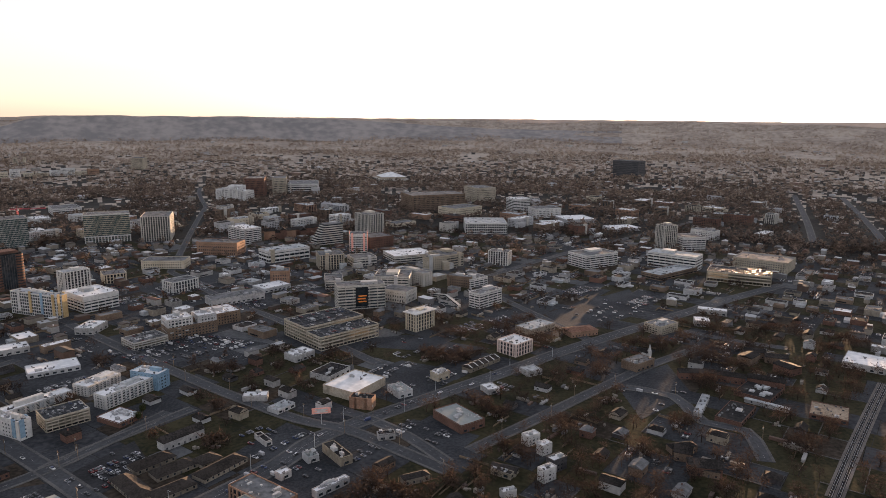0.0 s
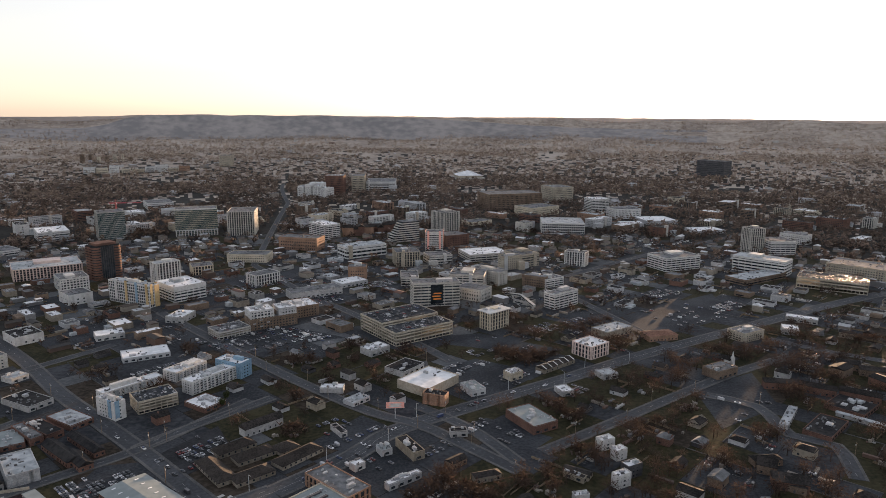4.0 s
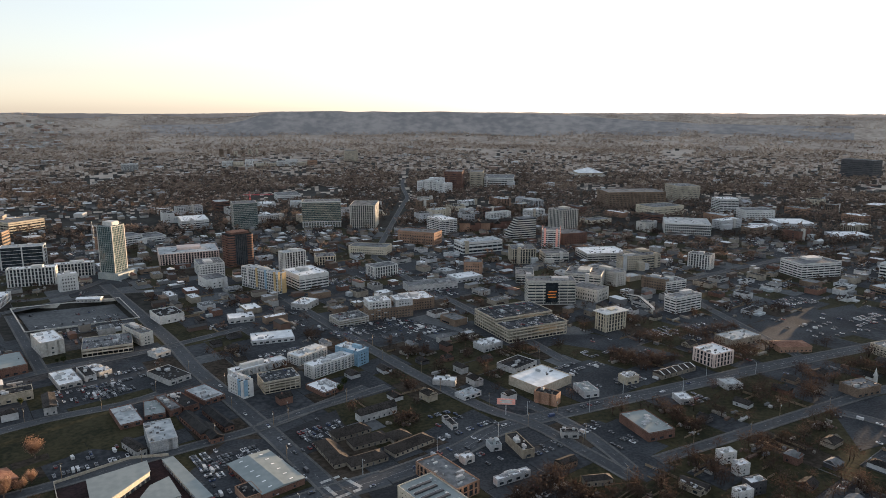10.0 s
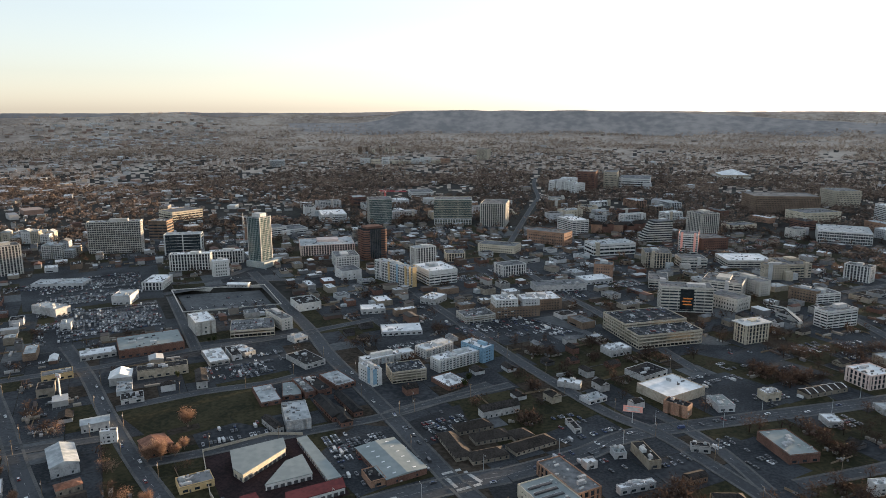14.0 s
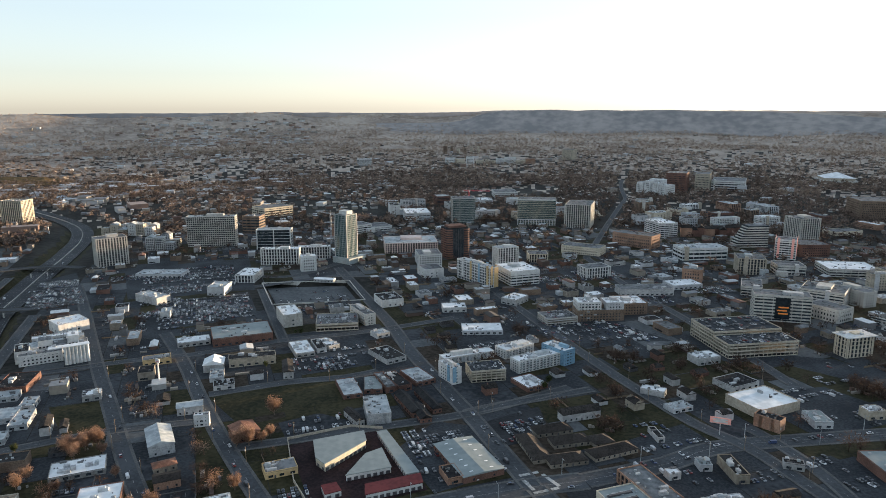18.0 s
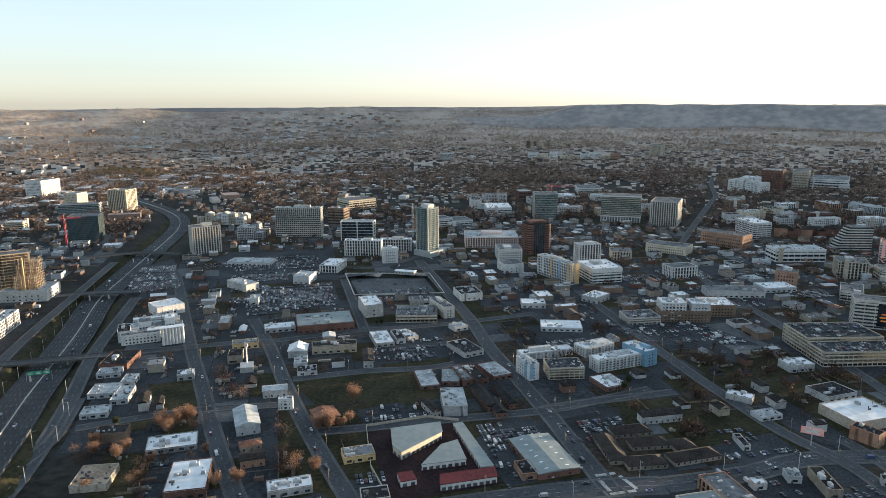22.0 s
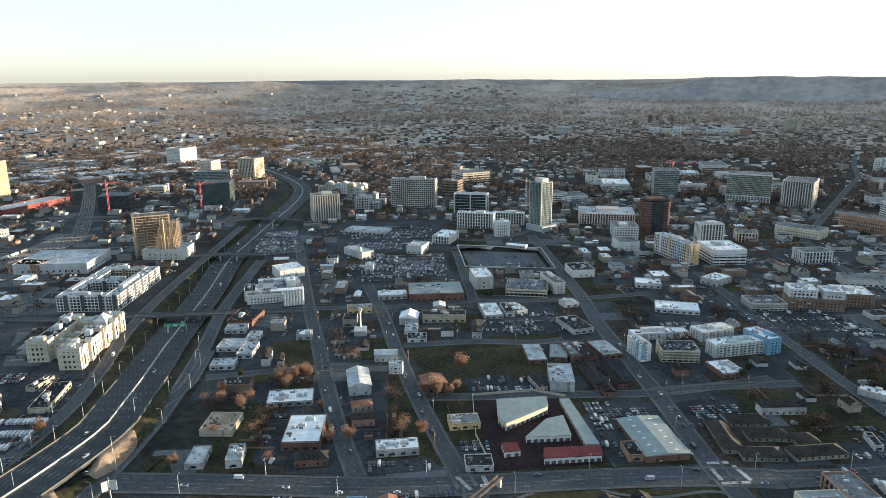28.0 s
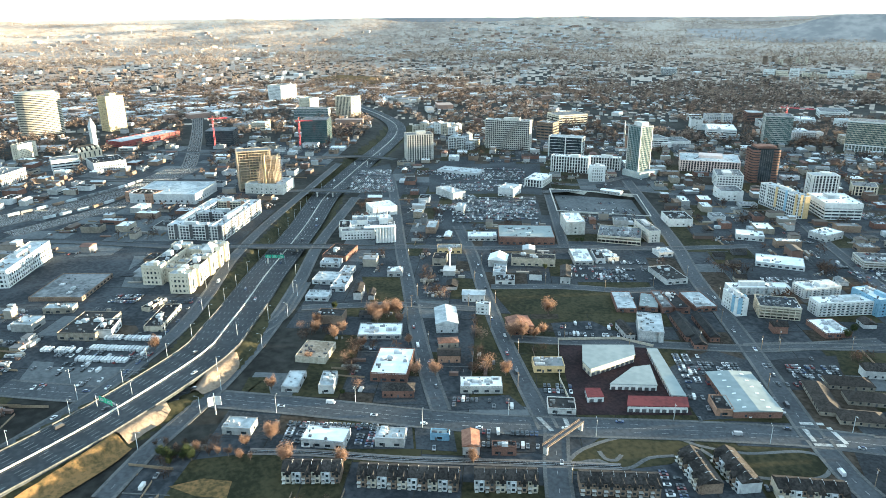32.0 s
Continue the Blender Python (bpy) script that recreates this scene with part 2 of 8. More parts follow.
M["shade_beige"] = mat("shaded_tan_block", (0.165, 0.145, 0.118), (0.27, 0.24, 0.197), 0.85, grain=0.4, patch=0.06, rand=0.2)
M["shade_concrete"] = mat("shaded_grey_block", (0.19, 0.188, 0.18), (0.31, 0.306, 0.295), 0.85, grain=0.4, patch=0.06, rand=0.2)
SHADE = {k: "shade_" + k for k in ("white", "cream", "beige", "concrete")}
# greyed base colour holds the distant hills' shade and haze
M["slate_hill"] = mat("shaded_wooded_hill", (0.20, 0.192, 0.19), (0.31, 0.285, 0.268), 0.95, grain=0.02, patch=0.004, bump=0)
# middle belt, with part of the distance haze painted in
M["midwoods"] = mat("half_hazy_woods", (0.15, 0.112, 0.087), (0.325, 0.248, 0.195), 0.95, grain=0.06, patch=0.005, bump=0, island=0.25)
thin(M["midwoods"], 0.5)
M["roof_brown"] = mat("brown_shingle", (0.024, 0.021, 0.019), (0.050, 0.043, 0.038), 0.9, grain=0.8, patch=0.1, rand=0.15)
M["steel"] = mat("grey_green_cladding", (0.20, 0.235, 0.24), (0.30, 0.335, 0.335), 0.6, grain=0.5, patch=0.06)
M["new_asphalt"] = mat("fresh_black_asphalt", (0.018, 0.019, 0.021), (0.036, 0.038, 0.041), 0.9, grain=0.5, patch=0.04)
M["fleet"] = palette("fleet_paint", [(0.66, 0.66, 0.66), (0.60, 0.61, 0.62), (0.68, 0.68, 0.67), (0.45, 0.46, 0.48)], 0.5)
M["redbrick_long"] = mat("weathered_red_brick", (0.15, 0.046, 0.043), (0.25, 0.08, 0.072), 0.85, grain=0.8, patch=0.06)
M["townroof"] = palette("mixed_town_roofs", [(0.045, 0.043, 0.042), (0.14, 0.14, 0.145), (0.26, 0.27, 0.28), (0.48, 0.50, 0.51), (0.05, 0.042, 0.036), (0.11, 0.085, 0.07), (0.74, 0.76, 0.77), (0.15, 0.075, 0.055)], 0.85)
M["townwall"] = palette("mixed_town_walls", [(0.15, 0.092, 0.07), (0.27, 0.24, 0.205), (0.42, 0.415, 0.40), (0.11, 0.075, 0.06), (0.18, 0.18, 0.185), (0.33, 0.295, 0.245)], 0.85)
M["asphalt_old"] = mat("shade_grey_asphalt", (0.020, 0.023, 0.027), (0.053, 0.057, 0.063), 0.9, grain=0.25, patch=0.03)
M["concrete_yard"] = mat("stained_yard_concrete", (0.066, 0.071, 0.075), (0.11, 0.117, 0.122), 0.9, grain=0.3, patch=0.03)
M["dirt_yard"] = mat("brown_yard_earth", (0.02, 0.016, 0.012), (0.06, 0.048, 0.037), 0.95, grain=0.3, patch=0.04)
M["paint_worn"] = mat("shade_road_paint", (0.168, 0.168, 0.161), (0.392, 0.392, 0.378), 0.8, grain=0.6)

# ---- mesh tools ----
class Bag:
    """Collects simple solids into one mesh."""

    def __init__(self):
        self.v, self.f = [], []

    def add(self, verts, faces):
        k = len(self.v)
        self.v += verts
        self.f += [tuple(k + i for i in f) for f in faces]
        return self

    def box(self, x, y, z, w, d, h, rot=0.0, top=1.0):
        """Base centre, size; top < 1 tapers it."""
        c, s = math.cos(rot), math.sin(rot)
        vs = []
        for k, zz in ((1.0, z), (top, z + h)):
            for a, b in ((-1, -1), (1, -1), (1, 1), (-1, 1)):
                px, py = a * w / 2 * k, b * d / 2 * k
                vs.append((x + px * c - py * s, y + px * s + py * c, zz))
        return self.add(vs, [(3, 2, 1, 0), (4, 5, 6, 7), (0, 1, 5, 4), (1, 2, 6, 5), (2, 3, 7, 6), (3, 0, 4, 7)])

    def quad(self, x, y, z, w, d, rot=0.0):
        """A painted mark."""
        c, s = math.cos(rot), math.sin(rot)
        return self.add([(x + a * w / 2 * c - b * d / 2 * s, y + a * w / 2 * s + b * d / 2 * c, z) for a, b in ((-1, -1), (1, -1), (1, 1), (-1, 1))], [(0, 1, 2, 3)])

    def tray(self, w, d, h, rim=0.6, t=0.4):
        """A block sunk to its roof inside a parapet, as one closed skin."""
        vs = []
        for a, b, z in ((w / 2, d / 2, -0.5), (w / 2, d / 2, h + rim), (w / 2 - t, d / 2 - t, h + rim), (w / 2 - t, d / 2 - t, h)):
            vs += [(-a, -b, z), (a, -b, z), (a, b, z), (-a, b, z)]
        fs = [(k * 4 + i, k * 4 + (i + 1) % 4, k * 4 + 4 + (i + 1) % 4, k * 4 + 4 + i) for k in range(3) for i in range(4)]
        return self.add(vs, fs + [(12, 13, 14, 15), (3, 2, 1, 0)])

    def gable(self, x, y, z, w, d, h, rot=0.0, over=0.4):
        """A pitched roof with its ridge along w, 0.25 thick at the eaves."""
        c, s = math.cos(rot), math.sin(rot)
        W, D = w / 2 + over, d / 2 + over
        pts = [(-W, -D, z), (W, -D, z), (W, D, z), (-W, D, z), (-W, -D, z + 0.25), (W, -D, z + 0.25), (W, D, z + 0.25), (-W, D, z + 0.25), (-W, 0, z + h), (W, 0, z + h)]
        return self.add([(x + a * c - b * s, y + a * s + b * c, q) for a, b, q in pts],
                        [(3, 2, 1, 0), (0, 1, 5, 4), (2, 3, 7, 6), (4, 5, 9, 8), (6, 7, 8, 9), (1, 2, 6, 9, 5), (3, 0, 4, 8, 7)])

    def hip(self, x, y, z, w, d, h, rot=0.0, over=0.4):
        c, s = math.cos(rot), math.sin(rot)
        W, D = w / 2 + over, d / 2 + over
        r = max(W - D, 0.2)
        pts = [(-W, -D, z), (W, -D, z), (W, D, z), (-W, D, z), (-r, 0, z + h), (r, 0, z + h)]
        return self.add([(x + a * c - b * s, y + a * s + b * c, q) for a, b, q in pts],
                        [(3, 2, 1, 0), (0, 1, 5, 4), (2, 3, 4, 5), (1, 2, 5), (3, 0, 4)])

    def tube(self, p, q, r0, r1, n=6):
        p, q = Vector(p), Vector(q)
        z = (q - p).normalized()
        a = z.cross(Vector((0.31, 0.95, 0.12))).normalized()
        b = z.cross(a)
        vs = []
        for base, r in ((p, r0), (q, r1)):
            vs += [tuple(base + a * (r * math.cos(t)) + b * (r * math.sin(t))) for t in (2 * math.pi * i / n for i in range(n))]
        fs = [(i, (i + 1) % n, n + (i + 1) % n, n + i) for i in range(n)]
        return self.add(vs, fs + [tuple(range(n - 1, -1, -1)), tuple(range(n, 2 * n))])

    def prism(self, pts, z0, z1):
        """An upright prism on a plan outline, anticlockwise."""
        n = len(pts)
        return self.add([(x, y, z0) for x, y in pts] + [(x, y, z1) for x, y in pts],
                        [tuple(range(n - 1, -1, -1)), tuple(range(n, 2 * n))] + [(i, (i + 1) % n, n + (i + 1) % n, n + i) for i in range(n)])

    def mesh(self, name, material):
        me = bpy.data.meshes.new(name)
        me.from_pydata(self.v, [], self.f)
        me.materials.append(M[material] if isinstance(material, str) else material)
        return me


def part(name, bag, material, parent=None, label="", kind=""):
    """One mesh object under a thing or a part."""
    me = bag if isinstance(bag, bpy.types.Mesh) else bag.mesh(name, material)
    ob = new(name, me)
    ob.parent = parent
    return tagged(ob, label, kind=kind)


def thing(name, label, category, x, y, z=0.0, rot=0.0, group=""):
    """An Empty at a thing's base; rot in degrees."""
    ob = new(name)
    ob.empty_display_size = 1
    ob.matrix_world = pose(x, y, z, 0, 0, rot)
    return tagged(ob, label, category, group)

# ---- ground ----
def polyline(pts, step=12.0):
    """A smooth run of points through the given ones."""
    out = []
    p = [Vector(q) for q in pts]
    for i in range(len(p) - 1):
        a, b, c, d = p[max(i - 1, 0)], p[i], p[i + 1], p[min(i + 2, len(p) - 1)]
        n = max(2, int((c - b).length / step))
        for k in range(n):
            t = k / n
            out.append(0.5 * ((2 * b) + (c - a) * t + (2 * a - 5 * b + 4 * c - d) * t * t + (3 * b - a - 3 * c + d) * t ** 3))
    return out + [p[-1]]


# centre line of the freeway: plan and level
FREEWAY = polyline([(-330, -140, 5.0), (-372, -48, 5.5), (-404, 10, 6.0), (-451, 73, 6.0), (-488, 99, 4.0), (-545, 133, 0.0), (-604, 166, -4.5),
                    (-660, 202, -6.5), (-746, 259, -7.0), (-862, 331, -7.0), (-944, 396, -7.0), (-1026, 463, -6.0), (-1147, 565, -5.0), (-1250, 643, -4.0),
                    (-1360, 700, -3.0), (-1500, 735, -2.0), (-1700, 760, 0.0)])
FW = np.array([tuple(p) for p in FREEWAY])
PIT = [(-707, 599), (-621, 672), (-542, 613), (-618, 538)]


def in_poly(x, y, poly):
    inside = np.zeros(np.shape(x), bool)
    for (x0, y0), (x1, y1) in zip(poly, poly[1:] + poly[:1]):
        cross = ((y0 > y) != (y1 > y)) & (x < (x1 - x0) * (y - y0) / (y1 - y0 + 1e-9) + x0)
        inside ^= cross
    return inside


def ground_z(x, y):
    """Height of the ground: level town, the freeway's cutting and bank, and the far rise towards the hills."""
    x, y = np.asarray(x, float), np.asarray(y, float)
    r = np.hypot(x, y)
    a = np.arctan2(x, y)
    z = np.clip((r - 2300) / 2600, 0, 1.1) * 80
    z = z + np.clip((r - 2300) / 1500, 0, 1) * (6 * np.sin(a * 9 + r / 310) * np.sin(r / 170 + 2 * np.sin(a * 5)) + 4 * np.sin(a * 31 + 1) * np.sin(r / 90))
    z = z + np.clip((r - 4350) / 590, 0, 1.1) ** 1.2 * (104 + 14 * np.sin(a * 13) * np.sin(a * 29 + 1)) + np.clip((r - 4350) / 300, 0, 1) * 7 * np.sin(r / 34 + 5 * np.sin(a * 7))
    near = (r < 2000) & (x < -250)
    if np.any(near):
        d, lev = np.full(x.shape, 1e9), np.zeros(x.shape)
        xs, ys = x[near], y[near]
        dd, ll = np.full(xs.shape, 1e9), np.zeros(xs.shape)
        for px, py, pz in FW:
            q = np.hypot(xs - px, ys - py)
            m = q < dd
            dd[m], ll[m] = q[m], pz
        t = np.clip((31 - dd) / 9, 0, 1)
        t = t * t * (3 - 2 * t)
        t = t * np.clip((np.hypot(xs + 424, ys - 44) - 17) / 8, 0, 1)
        sink = np.where(ll > 1.0, np.maximum(ll - 1.2, 0), ll - 1.2)
        z[near] += t * sink
    z = np.where(in_poly(x, y, PIT), z - 6.0, z)
    return z


def level(x, y):
    return float(ground_z(np.array([x]), np.array([y]))[0])


def ring_grid(name, radii, n, material):
    ang = np.radians(np.concatenate([np.linspace(-102, 42, n, endpoint=False), np.linspace(42, 258, n // 6, endpoint=False)]))
    n = len(ang)
    R, A = np.meshgrid(np.array(radii), ang, indexing="ij")
    X, Y = R * np.sin(A), R * np.cos(A)
    Zs = ground_z(X, Y)
    co = np.stack([X, Y, Zs], -1).reshape(-1, 3)
    i, j = np.meshgrid(np.arange(len(radii) - 1), np.arange(n), indexing="ij")
    k = (j + 1) % n
    f = np.stack([i * n + j, i * n + k, (i + 1) * n + k, (i + 1) * n + j], -1).reshape(-1, 4)[:, ::-1]
    me = bpy.data.meshes.new(name)
    me.vertices.add(len(co))
    me.vertices.foreach_set("co", co.ravel())
    me.loops.add(f.size)
    me.loops.foreach_set("vertex_index", f.ravel().astype(np.int32))
    me.polygons.add(len(f))
    me.polygons.foreach_set("loop_start", np.arange(len(f), dtype=np.int32) * 4)
    me.update(calc_edges=True)
    me.materials.append(M[material])
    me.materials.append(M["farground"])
    # pale ground gets likelier with distance, a painted stand-in for haze
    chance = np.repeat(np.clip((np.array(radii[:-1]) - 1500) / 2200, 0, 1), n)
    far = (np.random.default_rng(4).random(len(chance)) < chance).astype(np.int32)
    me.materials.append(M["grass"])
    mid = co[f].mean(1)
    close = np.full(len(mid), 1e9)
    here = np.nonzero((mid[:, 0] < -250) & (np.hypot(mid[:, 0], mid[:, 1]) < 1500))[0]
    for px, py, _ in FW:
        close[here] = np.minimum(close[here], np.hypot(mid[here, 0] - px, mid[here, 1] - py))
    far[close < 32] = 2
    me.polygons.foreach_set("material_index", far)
    return new(name, me)


radii = [0.0, 2.0] + list(np.arange(60, 320, 20)) + list(np.arange(320, 1150, 6.0)) + list(np.geomspace(1150, 4400, 90)) + list(np.arange(4420, 4961, 12.0))
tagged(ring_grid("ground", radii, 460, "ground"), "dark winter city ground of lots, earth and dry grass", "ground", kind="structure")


def hump(d, c, w, h):
    return h * math.exp(-((d - c) / w) ** 2)


def ridge(name, label, r, foot, base, tops, seed, material, a0=-180.0, a1=180.0, rows=7):
    """A long wooded ridge as one thin sheet; its colour and let-through light stand in for haze."""
    vs, fs, n = [], [], int((a1 - a0) * 5)
    for i in range(n + 1):
        d = a0 + (a1 - a0) * i / n
        a = radians(d)
        h = tops(d) + 2.5 * noise.noise(Vector((d * 0.7, seed, 0))) + 1.2 * noise.noise(Vector((d * 3.0, seed, 3))) + 0.5 * noise.noise(Vector((d * 14.0, seed, 3)))
        for k in range(rows + 1):
            t = k / rows
            rr = foot + (r - foot) * t
            vs.append((rr * math.sin(a), rr * math.cos(a), base + (h - base) * t))
    for i in range(n):
        for k in range(rows):
            p = i * (rows + 1) + k
            fs.append((p, p + 1, p + rows + 2, p + rows + 1))
    me = Bag().add(vs, fs).mesh(name, material)
    return tagged(part(name, me, None), label, "hill", kind="structure")


def far_tops(d):
    rise = 1 / (1 + math.exp(-(d + 31.5) / 0.8)) / (1 + math.exp((d - 2.0) / 4.0))
    return 203 + rise * (6 + hump(d, -29.5, 1.5, 5) + hump(d, -26, 1.6, 8) + hump(d, -22, 1.6, 6) + hump(d, -17, 2.2, 6) + hump(d, -10, 2.5, 3)) + hump(d, -47.8, 1.4, 6) + hump(d, -44, 1.2, 3) + 2 * math.sin(radians(d) * 11) + math.sin(radians(d) * 23 + 1)


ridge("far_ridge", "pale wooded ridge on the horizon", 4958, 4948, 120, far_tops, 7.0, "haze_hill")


def slate_tops(d):
    rise = 1 / (1 + math.exp(-(d + 32.0) / 0.7)) / (1 + math.exp((d + 3.0) / 3.5))
    return 135 + rise * (74 + hump(d, -29.5, 1.5, 5) + hump(d, -26, 1.6, 7) + hump(d, -22, 1.6, 5) + hump(d, -17, 2.2, 5) + hump(d, -10, 2.5, 2))


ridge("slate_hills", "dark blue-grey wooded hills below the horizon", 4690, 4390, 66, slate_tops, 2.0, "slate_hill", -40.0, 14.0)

def ribbon(name, pts, width, material, lift=0.25, label="", follow=True, thick=0.3, parent=None, kind="structure"):
    """A strip along a line of (x, y) or (x, y, z) points."""
    pts = [Vector((p[0], p[1], (p[2] if len(p) > 2 else level(p[0], p[1])) + lift)) for p in pts]
    bag, vs, fs = Bag(), [], []
    for i, p in enumerate(pts):
        t = pts[min(i + 1, len(pts) - 1)] - pts[max(i - 1, 0)]
        s = Vector((-t.y, t.x, 0)).normalized() * (width / 2)
        vs += [tuple(p + s), tuple(p - s), tuple(p + s - Vector((0, 0, thick))), tuple(p - s - Vector((0, 0, thick)))]
    for i in range(len(pts) - 1):
        a, b = i * 4, i * 4 + 4
        fs += [(a, a + 1, b + 1, b), (a + 2, a, b, b + 2), (a + 1, a + 3, b + 3, b + 1), (a + 3, a + 2, b + 2, b + 3)]
    n = len(pts) * 4
    fs += [(1, 0, 2, 3), (n - 4, n - 3, n - 1, n - 2)]
    bag.add(vs, fs)
    ob = part(name, bag, material, parent, label)
    return tagged(ob, kind=kind) if parent is None else ob


def offset(pts, d):
    out = []
    for i, p in enumerate(pts):
        t = Vector(pts[min(i + 1, len(pts) - 1)]) - Vector(pts[max(i - 1, 0)])
        s = Vector((-t[1], t[0], 0)).normalized() * d
        out.append(Vector((p[0] + s.x, p[1] + s.y, p[2] if len(p) > 2 else 0)))
    return out


OCC = np.zeros((700, 700), bool)  # 4 m cells, for keeping scattered things off streets and buildings
OX, OY, CELL = -1700, -300, 4.0


def occupy(x, y, r):
    i, j, k = int((x - OX) / CELL), int((y - OY) / CELL), int(math.ceil(r / CELL))
    if 0 <= i < 700 and 0 <= j < 700:
        OCC[max(i - k, 0): i + k + 1, max(j - k, 0): j + k + 1] = True


def occupy_rect(x, y, w, d, rot):
    c, s = math.cos(radians(rot)), math.sin(radians(rot))
    for a in np.arange(-w / 2, w / 2 + 2, 3.0):
        for b in np.arange(-d / 2, d / 2 + 2, 3.0):
            occupy(x + a * c - b * s, y + a * s + b * c, 2.0)


def is_free(x, y, r=0.0):
    i, j, k = int((x - OX) / CELL), int((y - OY) / CELL), int(math.ceil(r / CELL))
    if not (0 <= i < 700 and 0 <= j < 700):
        return True
    return not OCC[max(i - k, 0): i + k + 1, max(j - k, 0): j + k + 1].any()


for fx, fy, _ in FW:
    occupy(fx, fy, 34)
occupy_rect(-622, 605, 120, 110, 45)


STREETS = []


def street(name, width, pts):
    """An asphalt street with raised pavements, a centre line and its cells taken."""
    line = polyline([(*p, 0.0) for p in pts], 14.0)
    STREETS.append((name, width, line))
    for p in line:
        occupy(p.x, p.y, width / 2 + 3)
    up = 0.22 + 0.006 * (len(STREETS) % 40)
    road = ribbon(name, line, width, "road", up, "grey asphalt city street with painted lines" if name != "avenue" else "wide grey multi-lane avenue with painted lines", thick=1.2 if name in ("overpass", "viaduct") else 0.4)
    if name in ("overpass", "viaduct"):
        for s in (-1, 1):
            ribbon("parapet", offset(line, s * (width / 2 + 0.1)), 0.35, "walk", 1.1, parent=road, thick=1.6)
        return
    for s in (-1, 1):
        ribbon("pavement", offset(line, s * (width / 2 + 1.0)), 2.0, "walk", up + 0.13, parent=road, thick=0.4)
    dash = Bag()
    for k, off in enumerate([0.0] if width < 12 else [-width / 4, 0.0, width / 4]):
        run = offset(line, off)
        for a, b in zip(run[:-1], run[1:]):
            d = b - a
            if d.length > 3 and (k != 1 or width < 12):
                m = a + d * 0.5
                dash.box(m.x, m.y, level(m.x, m.y) + up, min(4.0, d.length * 0.4), 0.16, 0.02, math.atan2(d.y, d.x))
            elif d.length > 1:
                m = a + d * 0.5
                dash.box(m.x, m.y, level(m.x, m.y) + up, d.length, 0.14, 0.02, math.atan2(d.y, d.x))
    part("lane_markings", dash, "paint_worn", road, kind="stuff")


PATCHES, LOT_CARS = [], []


def loft(near, far, lift, n=16):
    """A sheet between two lines that lies on sloping ground."""
    near, far = polyline([(*p, 0.0) for p in near], 2.5), polyline([(*p, 0.0) for p in far], 2.5)
    m, bag = 64, Bag()
    pick = lambda line, t: line[int(t * (len(line) - 1))].lerp(line[min(int(t * (len(line) - 1)) + 1, len(line) - 1)], t * (len(line) - 1) % 1.0)  # noqa: E731
    pts = [pick(near, i / m).lerp(pick(far, i / m), j / n) for i in range(m + 1) for j in range(n + 1)]
    zs = ground_z(np.array([p.x for p in pts]), np.array([p.y for p in pts])) + lift
    bag.v = [(p.x, p.y, float(z)) for p, z in zip(pts, zs)]
    bag.f = [(i * (n + 1) + j, (i + 1) * (n + 1) + j, (i + 1) * (n + 1) + j + 1, i * (n + 1) + j + 1) for i in range(m) for j in range(n)]
    return bag


def slope(name, label, material, near, far):
    return tagged(part(name, loft(near, far, 0.9), material), label, name, kind="structure")


def patch(name, label, material, lift, pts):
    """A flat lot or lawn."""
    PATCHES.append(name)
    xs, ys = [p[0] for p in pts], [p[1] for p in pts]
    for a in np.arange(min(xs), max(xs), 4.0):
        for b in np.arange(min(ys), max(ys), 4.0):
            if name != "pit_floor" and in_poly(np.array([a]), np.array([b]), pts)[0]:
                occupy(a, b, 1.0)
    up = lift + 0.005 * (len(PATCHES) % 20)
    bag = Bag().prism(pts, min(-0.3, up - 0.5), up)
    if material in ("lot", "new_asphalt") or material in ("concrete_yard", "asphalt_old") and "rail" not in label:
        LOT_CARS.append((pts, 0.8 if "vehicles" in label or "used car" in label else 0.12 if any(w in label for w in ("clinic", "hospital", "school", "concrete")) else 0.3 if material == "concrete_yard" else 0.6, up))
    ob = part(name, bag, material)
    return tagged(ob, label, name, kind="structure")


far_body, far_glass, far_vans = Bag(), Bag(), Bag()


def rough_car(x, y, z, rot, L=4.5, van=False):
    (far_vans if van else far_body).box(x, y, z + 0.25, L, 1.9, 1.9 if van else 0.65, rot)
    if not van:
        far_glass.box(x, y, z + 0.9, L * 0.5, 1.6, 0.5, rot, top=0.8)


# ---- streets ----
street("avenue", 17, [(-485, -48), (-447, -2), (-416, 44), (-377, 91), (-338, 135), (-296, 182), (-256, 235), (-219, 288), (-181, 338), (-149, 372)])
street("avenue", 14, [(-149, 372), (-112, 423), (-90, 465), (-27, 524), (45, 588), (120, 657), (231, 749), (360, 856), (470, 938)])
street("cross_street", 9, [(-309, 182), (-354, 199), (-420, 227), (-507, 267), (-594, 306), (-688, 351), (-811, 410), (-907, 454)])
street("cross_street", 9, [(-259, 225), (-321, 251), (-386, 280), (-459, 316), (-540, 358), (-630, 399)])
street("cross_street", 11, [(-173, 347), (-216, 379), (-260, 412), (-312, 449), (-379, 496), (-442, 547), (-506, 594), (-586, 652), (-688, 725)])
street("cross_street", 11, [(-257, 229), (-232, 208), (-209, 191)])
street("cross_street", 11, [(-170, 347), (-145, 331), (-127, 323)])
street("side_street", 8, [(-656, 225), (-621, 274), (-586, 329), (-550, 375), (-508, 453), (-473, 498), (-445, 542), (-406, 616)])
street("side_street", 8, [(-458, 324), (-423, 379), (-390, 415), (-376, 442)])
street("side_street", 8, [(-367, 276), (-341, 308), (-314, 345), (-292, 373), (-261, 414), (-238, 460), (-218, 504)])
